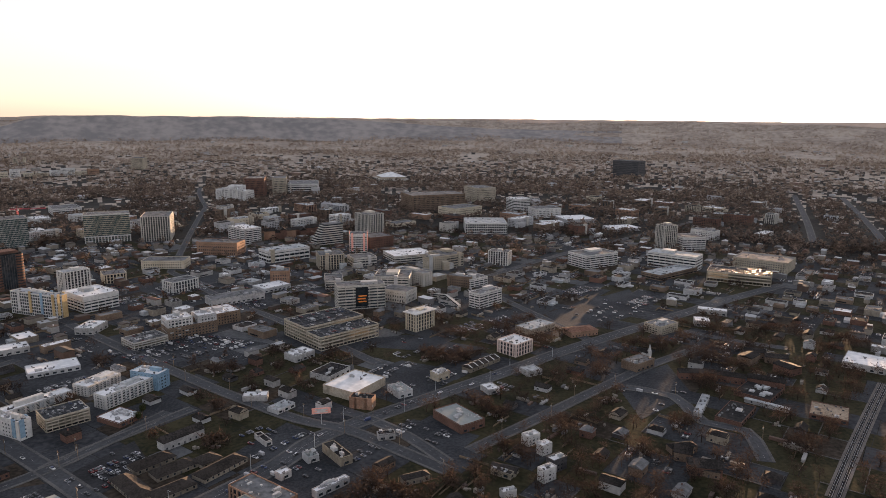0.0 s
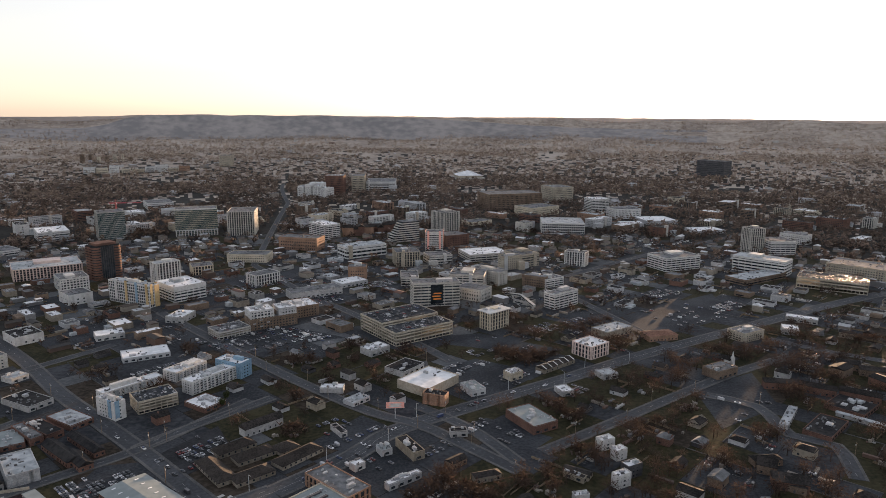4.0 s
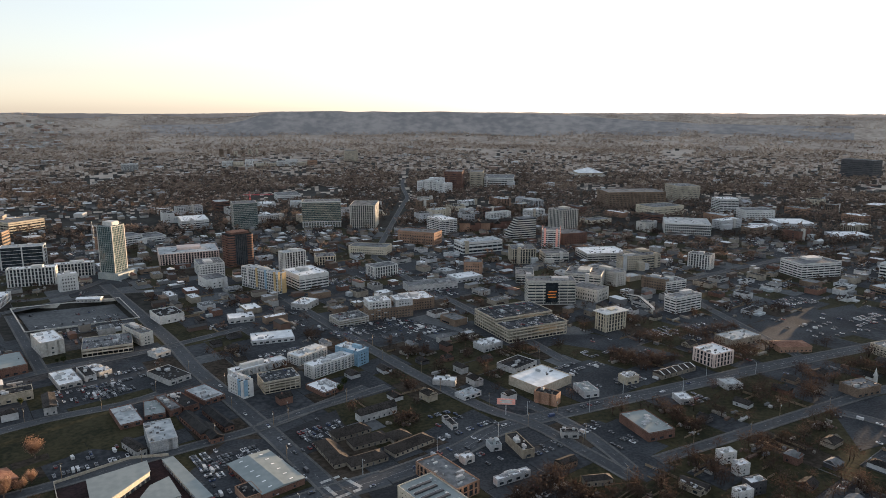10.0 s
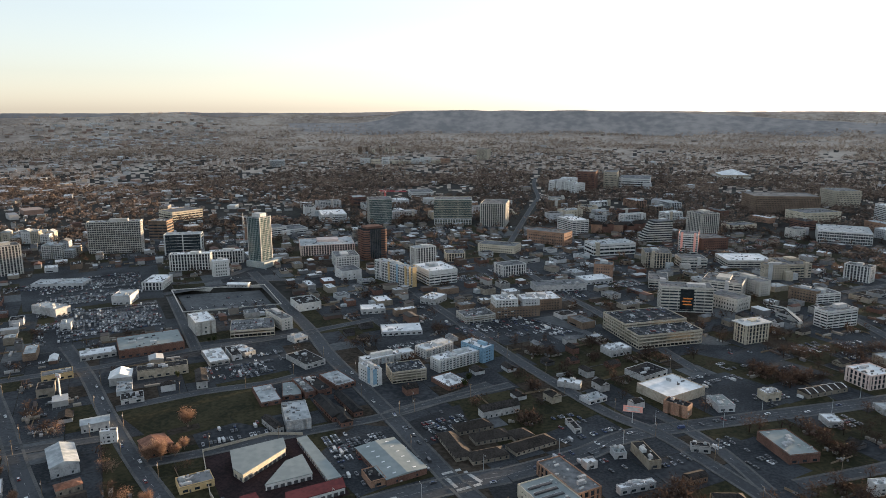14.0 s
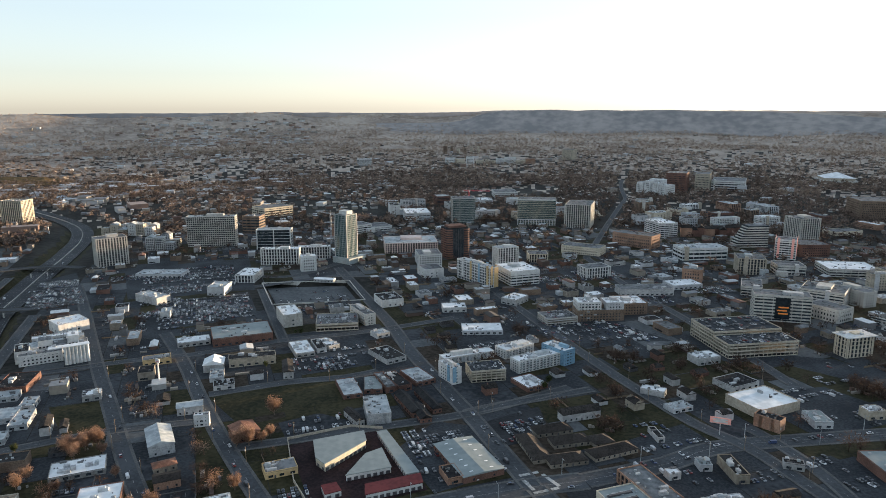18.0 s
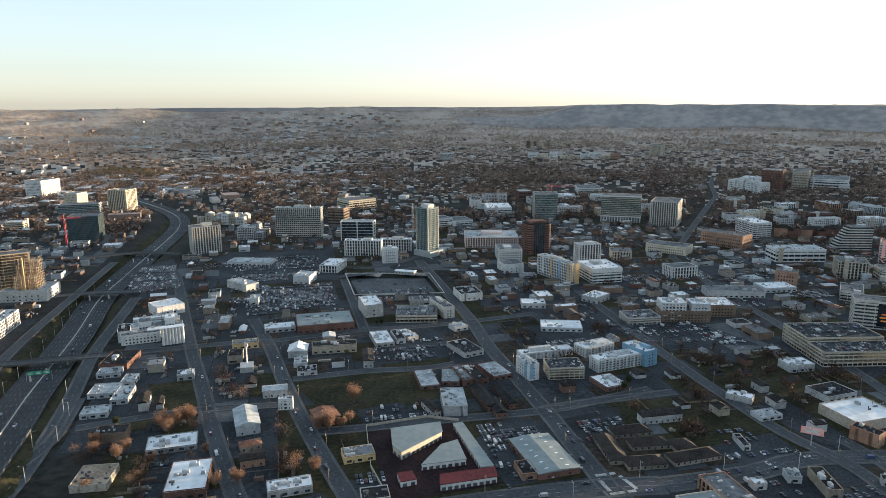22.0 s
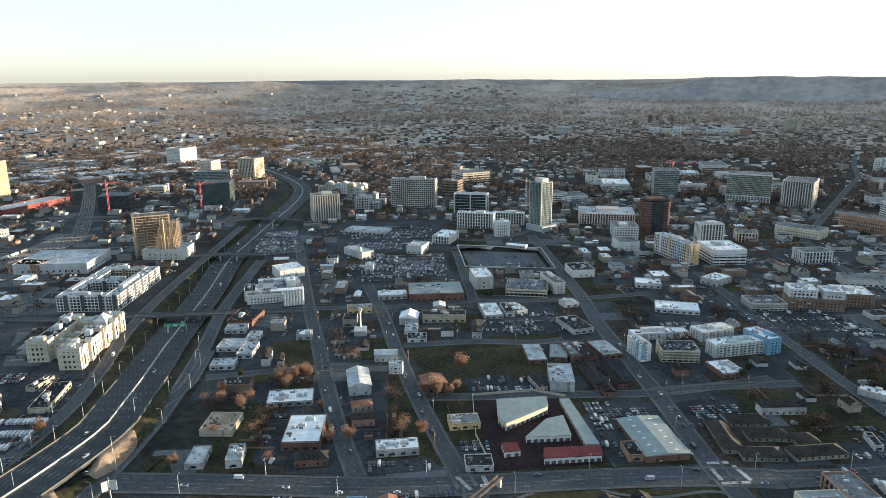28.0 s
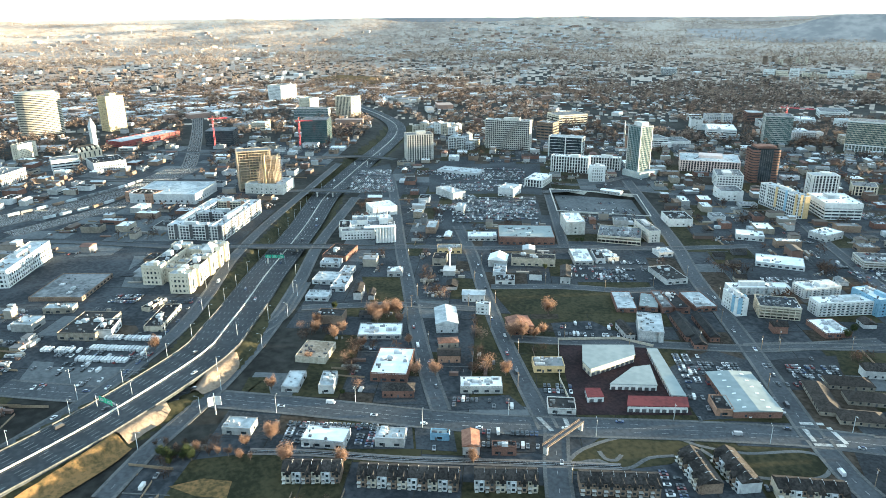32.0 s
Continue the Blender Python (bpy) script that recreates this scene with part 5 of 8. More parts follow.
striped = shed("striped_shop", "long shop with a dark pitched roof and white ribs", "shop", 32.7, 612.0, 43.2, 11.0, 4.0, 47.5, wall="beige", roof="roof_brown", rise=2.6, wins=6)
for k in range(6):
    part("roof_rib", Bag().gable(-19.5 + k * 7.8, 0, 4.12, 0.1, 11.0, 2.6, over=0.5), "white", striped, "white roof rib")
shop("flat_market", "brick market with blue-grey flat roof and units", "store", 9.5, 490.5, 22.6, 35.3, 6.2, 37.1, wall="brick", roof="roof_blue", units=6)
block("white_house", "tall narrow white modern house", "house", 60.6, 456.8, 11.5, 7.1, 7.6, 33.5, floors=3, wall="white", roof="roof_white", style="punch", units=1, most=16)
block("white_house", "tall narrow white modern house with deck", "house", 68.2, 443.0, 9.4, 6.6, 7.4, 37.6, floors=3, wall="white", roof="roof_white", style="punch", units=1, most=16)
block("dark_house", "narrow modern house with dark cladding", "house", 73.4, 421.1, 12.2, 7.4, 8.6, 35.6, floors=3, wall="dark", roof="roof_white", style="punch", units=1, most=16)
block("white_house", "tall white cube house", "house", 65.1, 407.1, 11.1, 6.2, 8.8, 36.9, floors=3, wall="white", roof="roof_white", style="punch", units=1, most=16)
block("tan_flats", "tan four-storey flats beside the street", "apartment block", 233.9, 722.9, 31.3, 21.3, 9.6, 36.2, floors=4, wall="beige", style="punch")
shop("pale_office", "office with pale blue roof", "office", 96.4, 719.2, 40.4, 22.2, 7.3, 42.6, wall="beige", roof="roof_pale", units=3)
shed("orange_house", "orange brick building with hipped roof", "house", 143.6, 710.1, 32.6, 18.6, 6.0, 20.6, wall="orange", roof="rust", hipped=True)
shop("grey_hall", "hall with a grey flat roof and white edge", "hall", 178.8, 611.8, 26.8, 17.3, 7.3, 38.3, wall="brown", roof="roof_grey")
shop("school_wing", "wide low school wing with a brown flat roof", "school", 227.2, 506.8, 39.6, 19.7, 3.2, 51.3, wall="brick", roof="roof_dark", units=1)
shop("school_wing", "wide low school wing with vents", "school", 263.8, 549.6, 32.3, 29.3, 3.2, 47.6, wall="brick", roof="roof_dark", units=9)
shop("school_wing", "narrow pale covered walk wing", "school", 205.9, 521.5, 41.0, 6.4, 3.2, 61.0, wall="white", roof="roof_pale", units=0)
block("hospital_white", "white hospital with banded windows", "hospital", 354.2, 1050.2, 74.5, 34.1, 22.5, -36.4, floors=5, wall="white", roof="roof_pale", style="ribbon", units=6)
block("hospital_tower", "pale hospital tower with vertical windows", "hospital", 388.2, 1205.7, 28.4, 25.0, 42.2, 20.0, floors=10, wall="concrete", style="columns", house=4)
block("hospital_tower", "banded white hospital block", "hospital", 428.8, 1207.5, 42.9, 42.8, 22.9, 8.1, floors=6, wall="white", style="ribbon")
block("hospital_long", "long tan hospital wing", "hospital", 492.4, 1048.9, 77.8, 56.9, 16.9, -37.8, floors=5, wall="beige", style="punch")
block("hospital_garage", "long concrete parking garage", "parking garage", 419.1, 963.8, 84.2, 46.6, 14.1, -26.3, floors=3, wall="garage", roof="lot", style="garage")
shop("sports_hall", "sports hall with white roof", "hall", 223.5, 1465.9, 47.4, 30.6, 7.1, 8.4, wall="grey", roof="roof_white", units=0)
shop("sports_hall", "sports hall with a long white roof", "hall", 285.3, 1527.6, 70.1, 67.9, 7.3, 14.8, wall="grey", roof="roof_white", units=0)
shop("sports_hall", "sports hall with pale roof", "hall", 360.9, 1409.6, 63.2, 45.3, 5.6, 20.4, wall="grey", roof="roof_white", units=0)
block("white_slab", "white slab tower with banded windows", "office tower", 171.6, 1668.7, 44.7, 40.0, 33.5, 23.0, floors=9, wall="white", roof="roof_white", style="ribbon")
block("white_slab", "pale five-storey block beside the street", "office block", 225.2, 1588.5, 63.5, 44.3, 21.6, 17.0, floors=5, wall="white", style="punch")
block("stepped_white", "stepped white clinic block", "clinic", 229.3, 1063.8, 65.3, 42.5, 20.5, 30.4, floors=6, wall="white", style="ribbon")
block("low_clinic", "low clinic with a long pale roof", "clinic", 329.7, 997.1, 93.6, 32.9, 7.9, 38.4, floors=2, wall="brown", roof="roof_pale", style="ribbon")
shop("low_shop", "long low white-roofed shop", "shop", 316.1, 792.6, 32.9, 12.8, 5.3, -24.3, wall="white", roof="roof_white", units=0)
shop("low_shop", "small white-roofed shop beside the street", "shop", 287.2, 747.7, 16.2, 17.2, 6.2, -13.6, wall="white", roof="roof_white", units=0)
block("brown_row", "long brown brick residence hall", "residence hall", -36.8, 1728.6, 142.3, 80.1, 37.3, 23.8, floors=8, wall="brown", style="punch")
campus = thing("white_campus", "white campus hall of stepped turrets and bays", "campus building", -581.6, 1871.0, level(-581.6, 1871.0), -7.5)
for k, (u, v, w, d, h) in enumerate(((0, 0, 84, 60, 24), (-30, -14, 18, 40, 31), (-8, -16, 16, 36, 36), (14, -14, 16, 38, 32), (34, -12, 14, 40, 27), (0, 14, 40, 24, 38))):
    add_wing(campus, u, v, w, d, h, int(h / 5), "white", "roof_white", "punch", units=1, seed=k)
occupy_rect(-581.6, 1871.0, 90, 66, -7.5)
block("red_tower", "dark red brick tower", "tower", -547.1, 1954.1, 52.9, 75.1, 53.4, 9.6, floors=9, wall="brick", style="punch")
block("pale_block", "pale tan campus block", "campus building", -498.0, 2036.6, 38.4, 77.9, 47.0, 9.6, floors=7, wall="beige", style="punch")
block("campus_block", "white campus block beside the street", "campus building", -440.1, 2093.3, 88.4, 110.6, 27.3, 9.4, floors=4, wall="white", style="ribbon")
block("far_tower", "slim far residential tower", "tower", -1195.3, 2668.1, 44.3, 66.7, 42.6, 10.4, floors=11, wall="beige", style="punch")
block("gulch_tower", "pale slab tower in the far rail quarter", "tower", -1901.1, 628.9, 48.0, 62.0, 46.0, 28.0, floors=12, wall="white", style="punch")
block("gulch_tower", "sunlit cream tower in the rail quarter", "tower", -1540.0, 667.3, 46.0, 38.0, 45.8, 30.0, floors=14, wall="cream", style="columns")
block("gulch_glass", "dark glass tower under a crane", "tower", -1237.1, 468.8, 48.6, 44.4, 44.1, 56.3, floors=13, wall="dark", style="curtain", glass="tealglass")
block("gulch_glass", "green-grey glass block beside the street", "office block", -1534.2, 574.4, 78.7, 30.4, 24.5, 56.0, floors=7, wall="grey", style="curtain", glass="tealglass")
block("glass_block", "black glass block under construction", "office block", -1312.6, 309.9, 50.7, 47.8, 27.9, 63.8, floors=8, wall="dark", style="curtain")
block("station", "grey stone station with steep dark roofs", "station", -1199.1, 97.3, 47.8, 52.5, 14.0, 96.4, floors=3, wall="grey", roof="roof_dark", style="punch")
block("red_freight", "long red brick freight house", "warehouse", -1430.9, 190.8, 140.3, 40.8, 10.3, 122.9, floors=2, wall="redbrick_long", roof="roof_pale", style="punch")
block("rail_office", "white rail quarter office", "office block", -1226.7, 40.9, 39.4, 30.3, 17.5, 91.0, floors=4, wall="white", style="ribbon")
block("gold_hotel", "gold-lit hotel slab beside the street", "hotel", -1363.8, -10.9, 43.5, 12.7, 25.3, 139.3, floors=9, wall="cream", style="punch")
block("rail_block", "white office beside the tracks", "office block", -1169.7, -43.8, 56.7, 34.2, 16.0, 145.2, floors=5, wall="white", style="columns")
block("big_box", "large pale grey depot with stepped roofs", "depot", -945.0, 151.8, 71.9, 87.0, 12.5, 144.6, floors=2, wall="grey", roof="roof_pale", style="few", units=8)
block("brick_depot", "brown brick depot beside the street", "depot", -943.7, 113.6, 21.6, 41.7, 12.5, 131.2, floors=2, wall="orange", roof="roof_grey", style="punch")
block("site_podium", "pale concrete podium beside the unfinished tower", "podium", -911.7, 271.0, 44.0, 53.6, 13.2, 140.5, floors=3, wall="concrete", roof="roof_pale", style="few")
def flats_cluster(label, x, y, rot, nu, nv, seed):
    """White flats of many stepped volumes, some under steep roofs."""
    rng = random.Random(seed)
    ob = thing("flats_cluster", label, "apartment block", x, y, level(x, y), rot)
    for i in range(nu):
        for j in range(nv):
            w, h = rng.uniform(13, 16), rng.choice((12, 15, 18, 21))
            u, v = (i - (nu - 1) / 2) * 15.5, (j - (nv - 1) / 2) * 26 + rng.uniform(-4, 4)
            add_wing(ob, u, v, w, 16, h, int(h / 3), rng.choice(("white", "white", "white", "grey", "beige")), "roof_pale", rng.choice(("grid", "punch", "balcony")), units=0, seed=i)
            if rng.random() < 0.4:
                part("gable_roof", Bag().gable(u, v, h + 0.3, 16, w, 4.0, radians(90), 0.3), rng.choice(("roof_pale", "roof_grey")), ob)
    occupy_rect(x, y, nu * 16, nv * 26, rot)


flats_cluster("white flats of mixed heights with stepped roofs and bays", -1205, 715, 38, 6, 2, 3)
flats_cluster("small white flats with dark balconies and pitched roofs", -1037, 672, 38, 3, 2, 8)
block("lit_office", "yellow-lit office block beside the street", "office block", -1161.3, 1023.5, 69.6, 54.2, 20.6, 78.5, floors=4, wall="cream", style="ribbon")
block("grey_flats", "pale flats beside the tower", "apartment block", -868.4, 963.1, 55.4, 38.5, 15.2, 69.0, floors=4, wall="white", style="ribbon")
block("brick_flats", "orange brick flats beside a crane", "apartment block", -875.5, 922.9, 12.8, 12.6, 19.2, 84.4, floors=6, wall="orange", style="punch")
shop("white_hut", "small hut with a white roof", "hut", -104.8, 406.8, 8.4, 6.7, 4.3, 50.3, wall="white", roof="roof_white", units=0)
shop("long_shop", "long shop with a bright stained white roof", "shop", -71.5, 392.4, 25.4, 5.0, 4.1, 45.9, wall="grey", roof="roof_white", units=5)
shop("pink_store", "pale brick store with a dark roof", "store", -74.2, 433.8, 9.0, 26.3, 5.7, 37.9, wall="cream", roof="roof_dark", units=3)
shop("pale_shop", "small shop with pale blue roof", "shop", -91.6, 430.3, 8.2, 9.5, 4.1, 35.7, wall="grey", roof="roof_blue", units=3)
shed("flats_house", "two-storey dark-roofed flats with pale walls", "flats", -19.5, 403.7, 17.7, 6.9, 4.3, 26.6, wall="beige", roof="shingle", hipped=True)
shed("flats_house", "dark pitched-roof house beside the street", "house", -40.6, 420.5, 13.0, 7.4, 4.0, 49.4, wall="brown", roof="shingle")
shop("depot_white", "depot with a bright white roof", "depot", 396.5, 620.8, 35.1, 37.2, 5.5, -37.2, wall="white", roof="roof_white", units=0)
# no earth on this roof: the tan imitates low orange sunlight
shop("school_gym", "school gym with a sunlit tan roof", "school", 301.7, 509.3, 26.7, 28.3, 3.2, -30.7, wall="brick", roof="dirt", units=2)
shed("flats_house", "dark hipped flats among trees", "flats", 165.2, 447.6, 19.7, 8.0, 4.6, 13.3, wall="brown", roof="shingle", hipped=True)
shed("flats_house", "brick flats with a dark roof", "flats", 170.2, 416.2, 18.2, 8.8, 4.8, -22.3, wall="brown", roof="shingle", hipped=True)
shed("flats_house", "tall dark-roofed house with white trim", "house", 287.7, 625.8, 18.6, 13.4, 7.7, 43.2, wall="brown", roof="shingle")
shed("flats_house", "brick house row with white trim", "house", 313.0, 601.4, 18.3, 15.7, 6.9, -61.9, wall="brick", roof="shingle")
shop("bungalow_shop", "low shop with a dark roof", "shop", -43.3, 462.4, 12.5, 6.4, 4.4, 17.8, wall="white", roof="roof_dark")
shop("drive_in", "drive-in diner with white fascia", "diner", -130.6, 455.6, 5.2, 17.4, 3.4, 42.0, wall="white", roof="roof_dark", units=0)
shop("used_car_office", "white car dealer office", "shop", 37.2, 551.2, 11.1, 14.1, 4.0, 27.3, wall="white", roof="roof_white", units=0)
shop("lowhouse", "long low cottage with pale eaves", "house", 36.9, 411.8, 14.5, 5.0, 3.2, -32.1, wall="cream", roof="shingle", units=0)
block("corner_house", "white cube house with terrace", "house", 38.5, 386.8, 9.5, 5.0, 4.5, 20.7, floors=3, wall="white", roof="roof_white", style="punch", most=12)
shop("car_canopy", "pale canopy of a car lot", "canopy", 76.8, 593.6, 15.4, 14.0, 4.3, 28.1, wall="white", roof="roof_pale", units=0)
shed("garden_flats", "dark hipped-roof garden flats round a court", "garden flats", -194.5, 389.6, 37.6, 13.0, 3.0, -41.7, roof="roof_brown",wall="beige",rise=3.6,hipped=True)
shed("garden_flats", "brown hipped-roof garden flats with white trim", "garden flats", -168.9, 387.4, 26.3, 13.0, 3.0, 47.9, roof="roof_brown",wall="beige",rise=3.6,hipped=True)
shed("garden_flats", "brown hipped-roof garden flats along the avenue", "garden flats", -148.3, 415.4, 34.4, 13.0, 3.0, 57.3, roof="roof_brown",wall="beige",rise=3.6,hipped=True)
shed("garden_flats", "inner row of brown-roofed garden flats", "garden flats", -178.2, 412.9, 27.3, 13.0, 3.0, 47.7, roof="roof_brown",wall="beige",rise=3.6,hipped=True)
shed("garden_flats", "short brown-roofed garden flats", "garden flats", -160.3, 425.3, 15.2, 13.0, 3.0, 52.8, roof="roof_brown",wall="beige",rise=3.6,hipped=True)
shed("garden_flats", "rear row of dark-roofed garden flats", "garden flats", -195.9, 421.5, 27.7, 13.0, 3.0, 50.9, roof="roof_brown",wall="beige",rise=3.6,hipped=True)
shed("chapel", "white-walled chapel with brown pitched roof", "chapel", -188.7, 454.1, 31.5, 9.0, 6.0, 52.2, roof="shingle",wall="white",rise=4)
shed("terrace", "brick terrace of flats with white trim", "terrace", 224.0, 585.7, 31.6, 9.0, 6.0, -3.9, roof="shingle",wall="brick",rise=3)
shed("terrace", "brick terrace of flats with white doors", "terrace", 251.7, 577.7, 23.1, 9.0, 6.0, -23.7, roof="shingle",wall="brick",rise=3)
shed("terrace", "brick terrace of flats in a long row", "terrace", 279.0, 568.9, 30.1, 9.0, 6.0, -27.3, roof="shingle",wall="brick",rise=3)
shed("terrace", "dark-roofed brick flats with pale bays", "terrace", 301.0, 642.8, 18.3, 10.0, 6.0, -15.7, roof="shingle",wall="brown",rise=3)
shed("terrace", "dark-roofed brick flats with pale gables", "terrace", 314.6, 626.9, 19.7, 10.0, 6.0, -17.1, roof="shingle",wall="brown",rise=3)
shed("covered_walk", "long white covered walk between school wings", "covered walk", 259.4, 523.9, 33.8, 4.0, 3.0, -39.2, roof="roof_pale",wall="white",rise=0.6,wins=3)
shed("cottage", "long low cottage with pale eaves", "house", 38.8, 416.4, 17.3, 8.0, 3.0, -25.0, roof="shingle",wall="cream",rise=2)
shed("school_house", "big dark-roofed house among bare trees", "house", 163.0, 437.6, 11.8, 12.0, 6.0, -22.3, roof="shingle",wall="brown",rise=4)
shed("school_house", "brick hall with dark roof and dormers", "hall", 170.2, 418.2, 20.9, 12.0, 6.0, -11.4, roof="shingle",wall="brick",rise=4)
shed("bungalow", "dark arched-roof shed near the corner", "shed", -289.1, 389.2, 24.6, 9.0, 4.0, -36.7, roof="roof_dark",wall="brick",rise=3)
shed("bungalow", "white low pavilion on the pit edge", "pavilion", -645.5, 653.3, 27.8, 10.0, 4.0, 23.8, roof="roof_white",wall="white",rise=1.5)
block("hospital_annex", "low concrete hospital annex with window bands", "hospital", -155.4, 916.3, 24.3, 43.5, 11.5, 11.1, floors=3, wall="concrete", style="ribbon")
block("hospital_annex", "low concrete annex with setback roof", "hospital", -133.3, 1053.0, 37.6, 32.3, 13.7, 25.7, floors=3, wall="concrete", style="ribbon")
block("hospital_wing", "tan hospital wing with arched bays", "hospital", -180.0, 1032.1, 37.4, 39.3, 22.2, 19.4, floors=6, wall="beige", style="columns")
block("hospital_wing", "long hospital wing with a white roof edge", "hospital", -64.2, 1097.7, 66.8, 53.0, 11.1, 25.7, floors=3, wall="concrete", roof="roof_white", style="ribbon")
block("hospital_wing", "tan hospital wing with stacked bands", "hospital", -2.3, 1058.1, 34.0, 46.5, 19.2, 37.8, floors=5, wall="beige", style="ribbon")
block("hospital_wing", "concrete hospital tower with punched windows", "hospital", -46.4, 932.9, 19.9, 51.0, 18.2, 51.6, floors=6, wall="concrete", style="punch")
block("clinic_wing", "grey clinic wing with a flat roof", "clinic", -61.3, 844.8, 27.9, 37.7, 14.8, 63.8, floors=3, wall="concrete", style="punch")
block("brown_clinic", "brown brick clinic with small square windows", "clinic", 18.3, 920.2, 33.7, 15.8, 14.4, -21.0, floors=4, wall="brown", style="punch")
block("terrace_clinic", "stepped white clinic with terraces", "clinic", 37.4, 923.8, 32.5, 20.2, 11.9, 39.7, floors=4, wall="white", style="ribbon")
block("lit_block", "cream block catching the last sun", "building", 29.6, 1610.9, 85.7, 59.5, 19.9, 41.8, floors=4, wall="cream", style="punch")
block("white_grid_flats", "wide white flats with gridded fronts", "apartment block", 76.0, 1384.6, 82.8, 80.6, 20.2, 1.6, floors=4, wall="white", roof="roof_pale", style="grid")
block("beige_tower", "plain beige residence tower", "tower", 87.6, 1882.8, 60.3, 71.5, 38.9, 25.6, floors=8, wall="beige", style="punch")
block("brick_annex", "red brick annex beside the column tower", "office block", -128.4, 1209.7, 48.1, 42.7, 19.1, 38.0, floors=5, wall="brick", style="punch")
block("stepped_flats", "white stepped flats with deep bays", "apartment block", -593.1, 821.7, 34.7, 41.0, 17.7, 45.3, floors=5, wall="white", style="balcony")
block("column_flats", "cream low flats with vertical bays", "apartment block", -465.8, 932.0, 29.7, 29.9, 12.4, 33.8, floors=3, wall="cream", style="columns")
block("column_flats", "white low block with dark upright bays", "office block", -354.1, 885.2, 38.2, 25.5, 14.6, 53.4, floors=3, wall="white", style="columns")
shop("long_white_shop", "long low white-walled shop", "shop", -265.8, 833.4, 67.5, 25.3, 8.2, 38.0, wall="white", roof="roof_grey")
shop("white_roof_shop", "low shop with brilliant white roof", "shop", -235.2, 894.1, 41.0, 28.0, 5.4, 48.0, wall="grey", roof="roof_white")
block("cream_row", "long cream school building with pale cornice", "school", -429.5, 1024.4, 63.2, 33.2, 12.3, 3.8, floors=3, wall="cream", style="punch")
block("orange_row", "tan brick hall with pale end wall", "hall", -379.4, 1130.7, 70.8, 33.1, 21.3, -7.8, floors=4, wall="orange", style="punch")
block("white_low", "white low campus hall on a hillside", "campus building", -895.9, 1590.9, 59.5, 74.9, 14.8, 37.5, floors=3, wall="white", style="ribbon")
block("white_mid", "white mid-rise with wide window bands", "office block", -865.3, 1157.9, 51.3, 70.6, 17.4, 42.8, floors=4, wall="white", roof="roof_white", style="ribbon")
shop("white_shed", "white low shed with a pale roof", "shed", -425.1, 638.5, 27.6, 20.4, 5.3, 39.7, wall="white", roof="roof_white", units=0)
shop("white_shop", "low shop with a patchy white roof", "shop", -381.8, 706.7, 20.6, 28.7, 7.0, -3.1, wall="white", roof="roof_white", units=4)
shop("white_plant", "tall white plant shed", "industrial building", -749.7, 463.5, 19.0, 41.4, 8.9, 92.5, wall="white", roof="roof_pale")
shop("white_plant", "small white plant shed", "industrial building", -681.5, 436.1, 10.3, 19.7, 7.2, 47.1, wall="white", roof="roof_pale")
shop("grey_dealer", "grey car dealer hall", "showroom", -717.0, 536.5, 21.6, 29.4, 10.2, 32.2, wall="grey", roof="roof_pale")
block("frame_dealer", "white-framed car dealer with dark glass", "showroom", -741.9, 605.6, 26.2, 43.4, 10.3, 31.9, floors=2, wall="white", roof="roof_white", style="columns")
shop("long_pale_shop", "long pale-roofed dealer hall", "showroom", -859.8, 549.7, 64.6, 28.1, 5.2, 33.3, wall="grey", roof="roof_pale")
block("white_strip", "white low office with long window strips", "office block", -852.7, 1012.6, 43.8, 47.9, 8.5, 59.6, floors=2, wall="white", style="ribbon")


# ---- buildings of their own kind ----
def oval_tower(x, y, rx, ry, h, floors, rot):
    occupy(x, y, max(rx, ry))
    ob = thing("oval_tower", "rounded cream tower banded with windows, lit gold", "tower", x, y, level(x, y), rot)
    ring = lambda k, z0, z1: Bag().prism([(rx * k * math.cos(t), ry * k * math.sin(t)) for t in (2 * math.pi * i / 32 for i in range(32))], z0, z1)  # noqa: E731
    part("glazing", ring(0.97, -0.5, h - 0.5), "glass", ob)
    for k in range(floors):
        part("floor_band", ring(1.0, k * h / floors, k * h / floors + h / floors * 0.55), "garage", ob)
    part("crown", ring(0.8, h - 0.5, h + 4), "garage", ob)
    part("roof", ring(0.96, h - 0.2, h + 0.2), "roof_pale", ob)


oval_tower(-1640, 28, 42, 24, 82, 24, 100)
block("slab_tower", "slim sunlit cream tower with window bands", "tower", -1610, 160, 40, 30, 72, 115, 20, "gold", "roof_grey", "punch", house=5)


def courtyard_flats(x, y, w, d, h, rot, wing=13.0):
    """Five-storey wings round two courts."""
    c, s = math.cos(radians(rot)), math.sin(radians(rot))
    for u, v, a, b, wall in ((0, -d / 2 + wing / 2, w, wing, "white"), (0, d / 2 - wing / 2, w, wing, "white"), (-w / 2 + wing / 2, 0, wing, d - 2 * wing, "white"),
                             (w / 2 - wing / 2, 0, wing, d - 2 * wing, "cream"), (0, 0, wing, d - 2 * wing, "white")):
        block("courtyard_flats", "white and black panelled flats round a court, pale roof", "apartment block", x + u * c - v * s, y + u * s + v * c, a, b, h, rot, 5, wall, "roof_pale", "grid", units=5, stripes="dark" if wall == "white" else "orange")


courtyard_flats(-781, 167, 112, 62, 16, 142)
ribbon("pit_wall", [(-709, 599), (-621, 675), (-539, 613), (-618, 535), (-709, 599)], 1.2, "concrete", 1.0, "pale concrete retaining wall round a deep pit", thick=10)
tagged(bpy.data.objects["pit_wall"], category="wall")
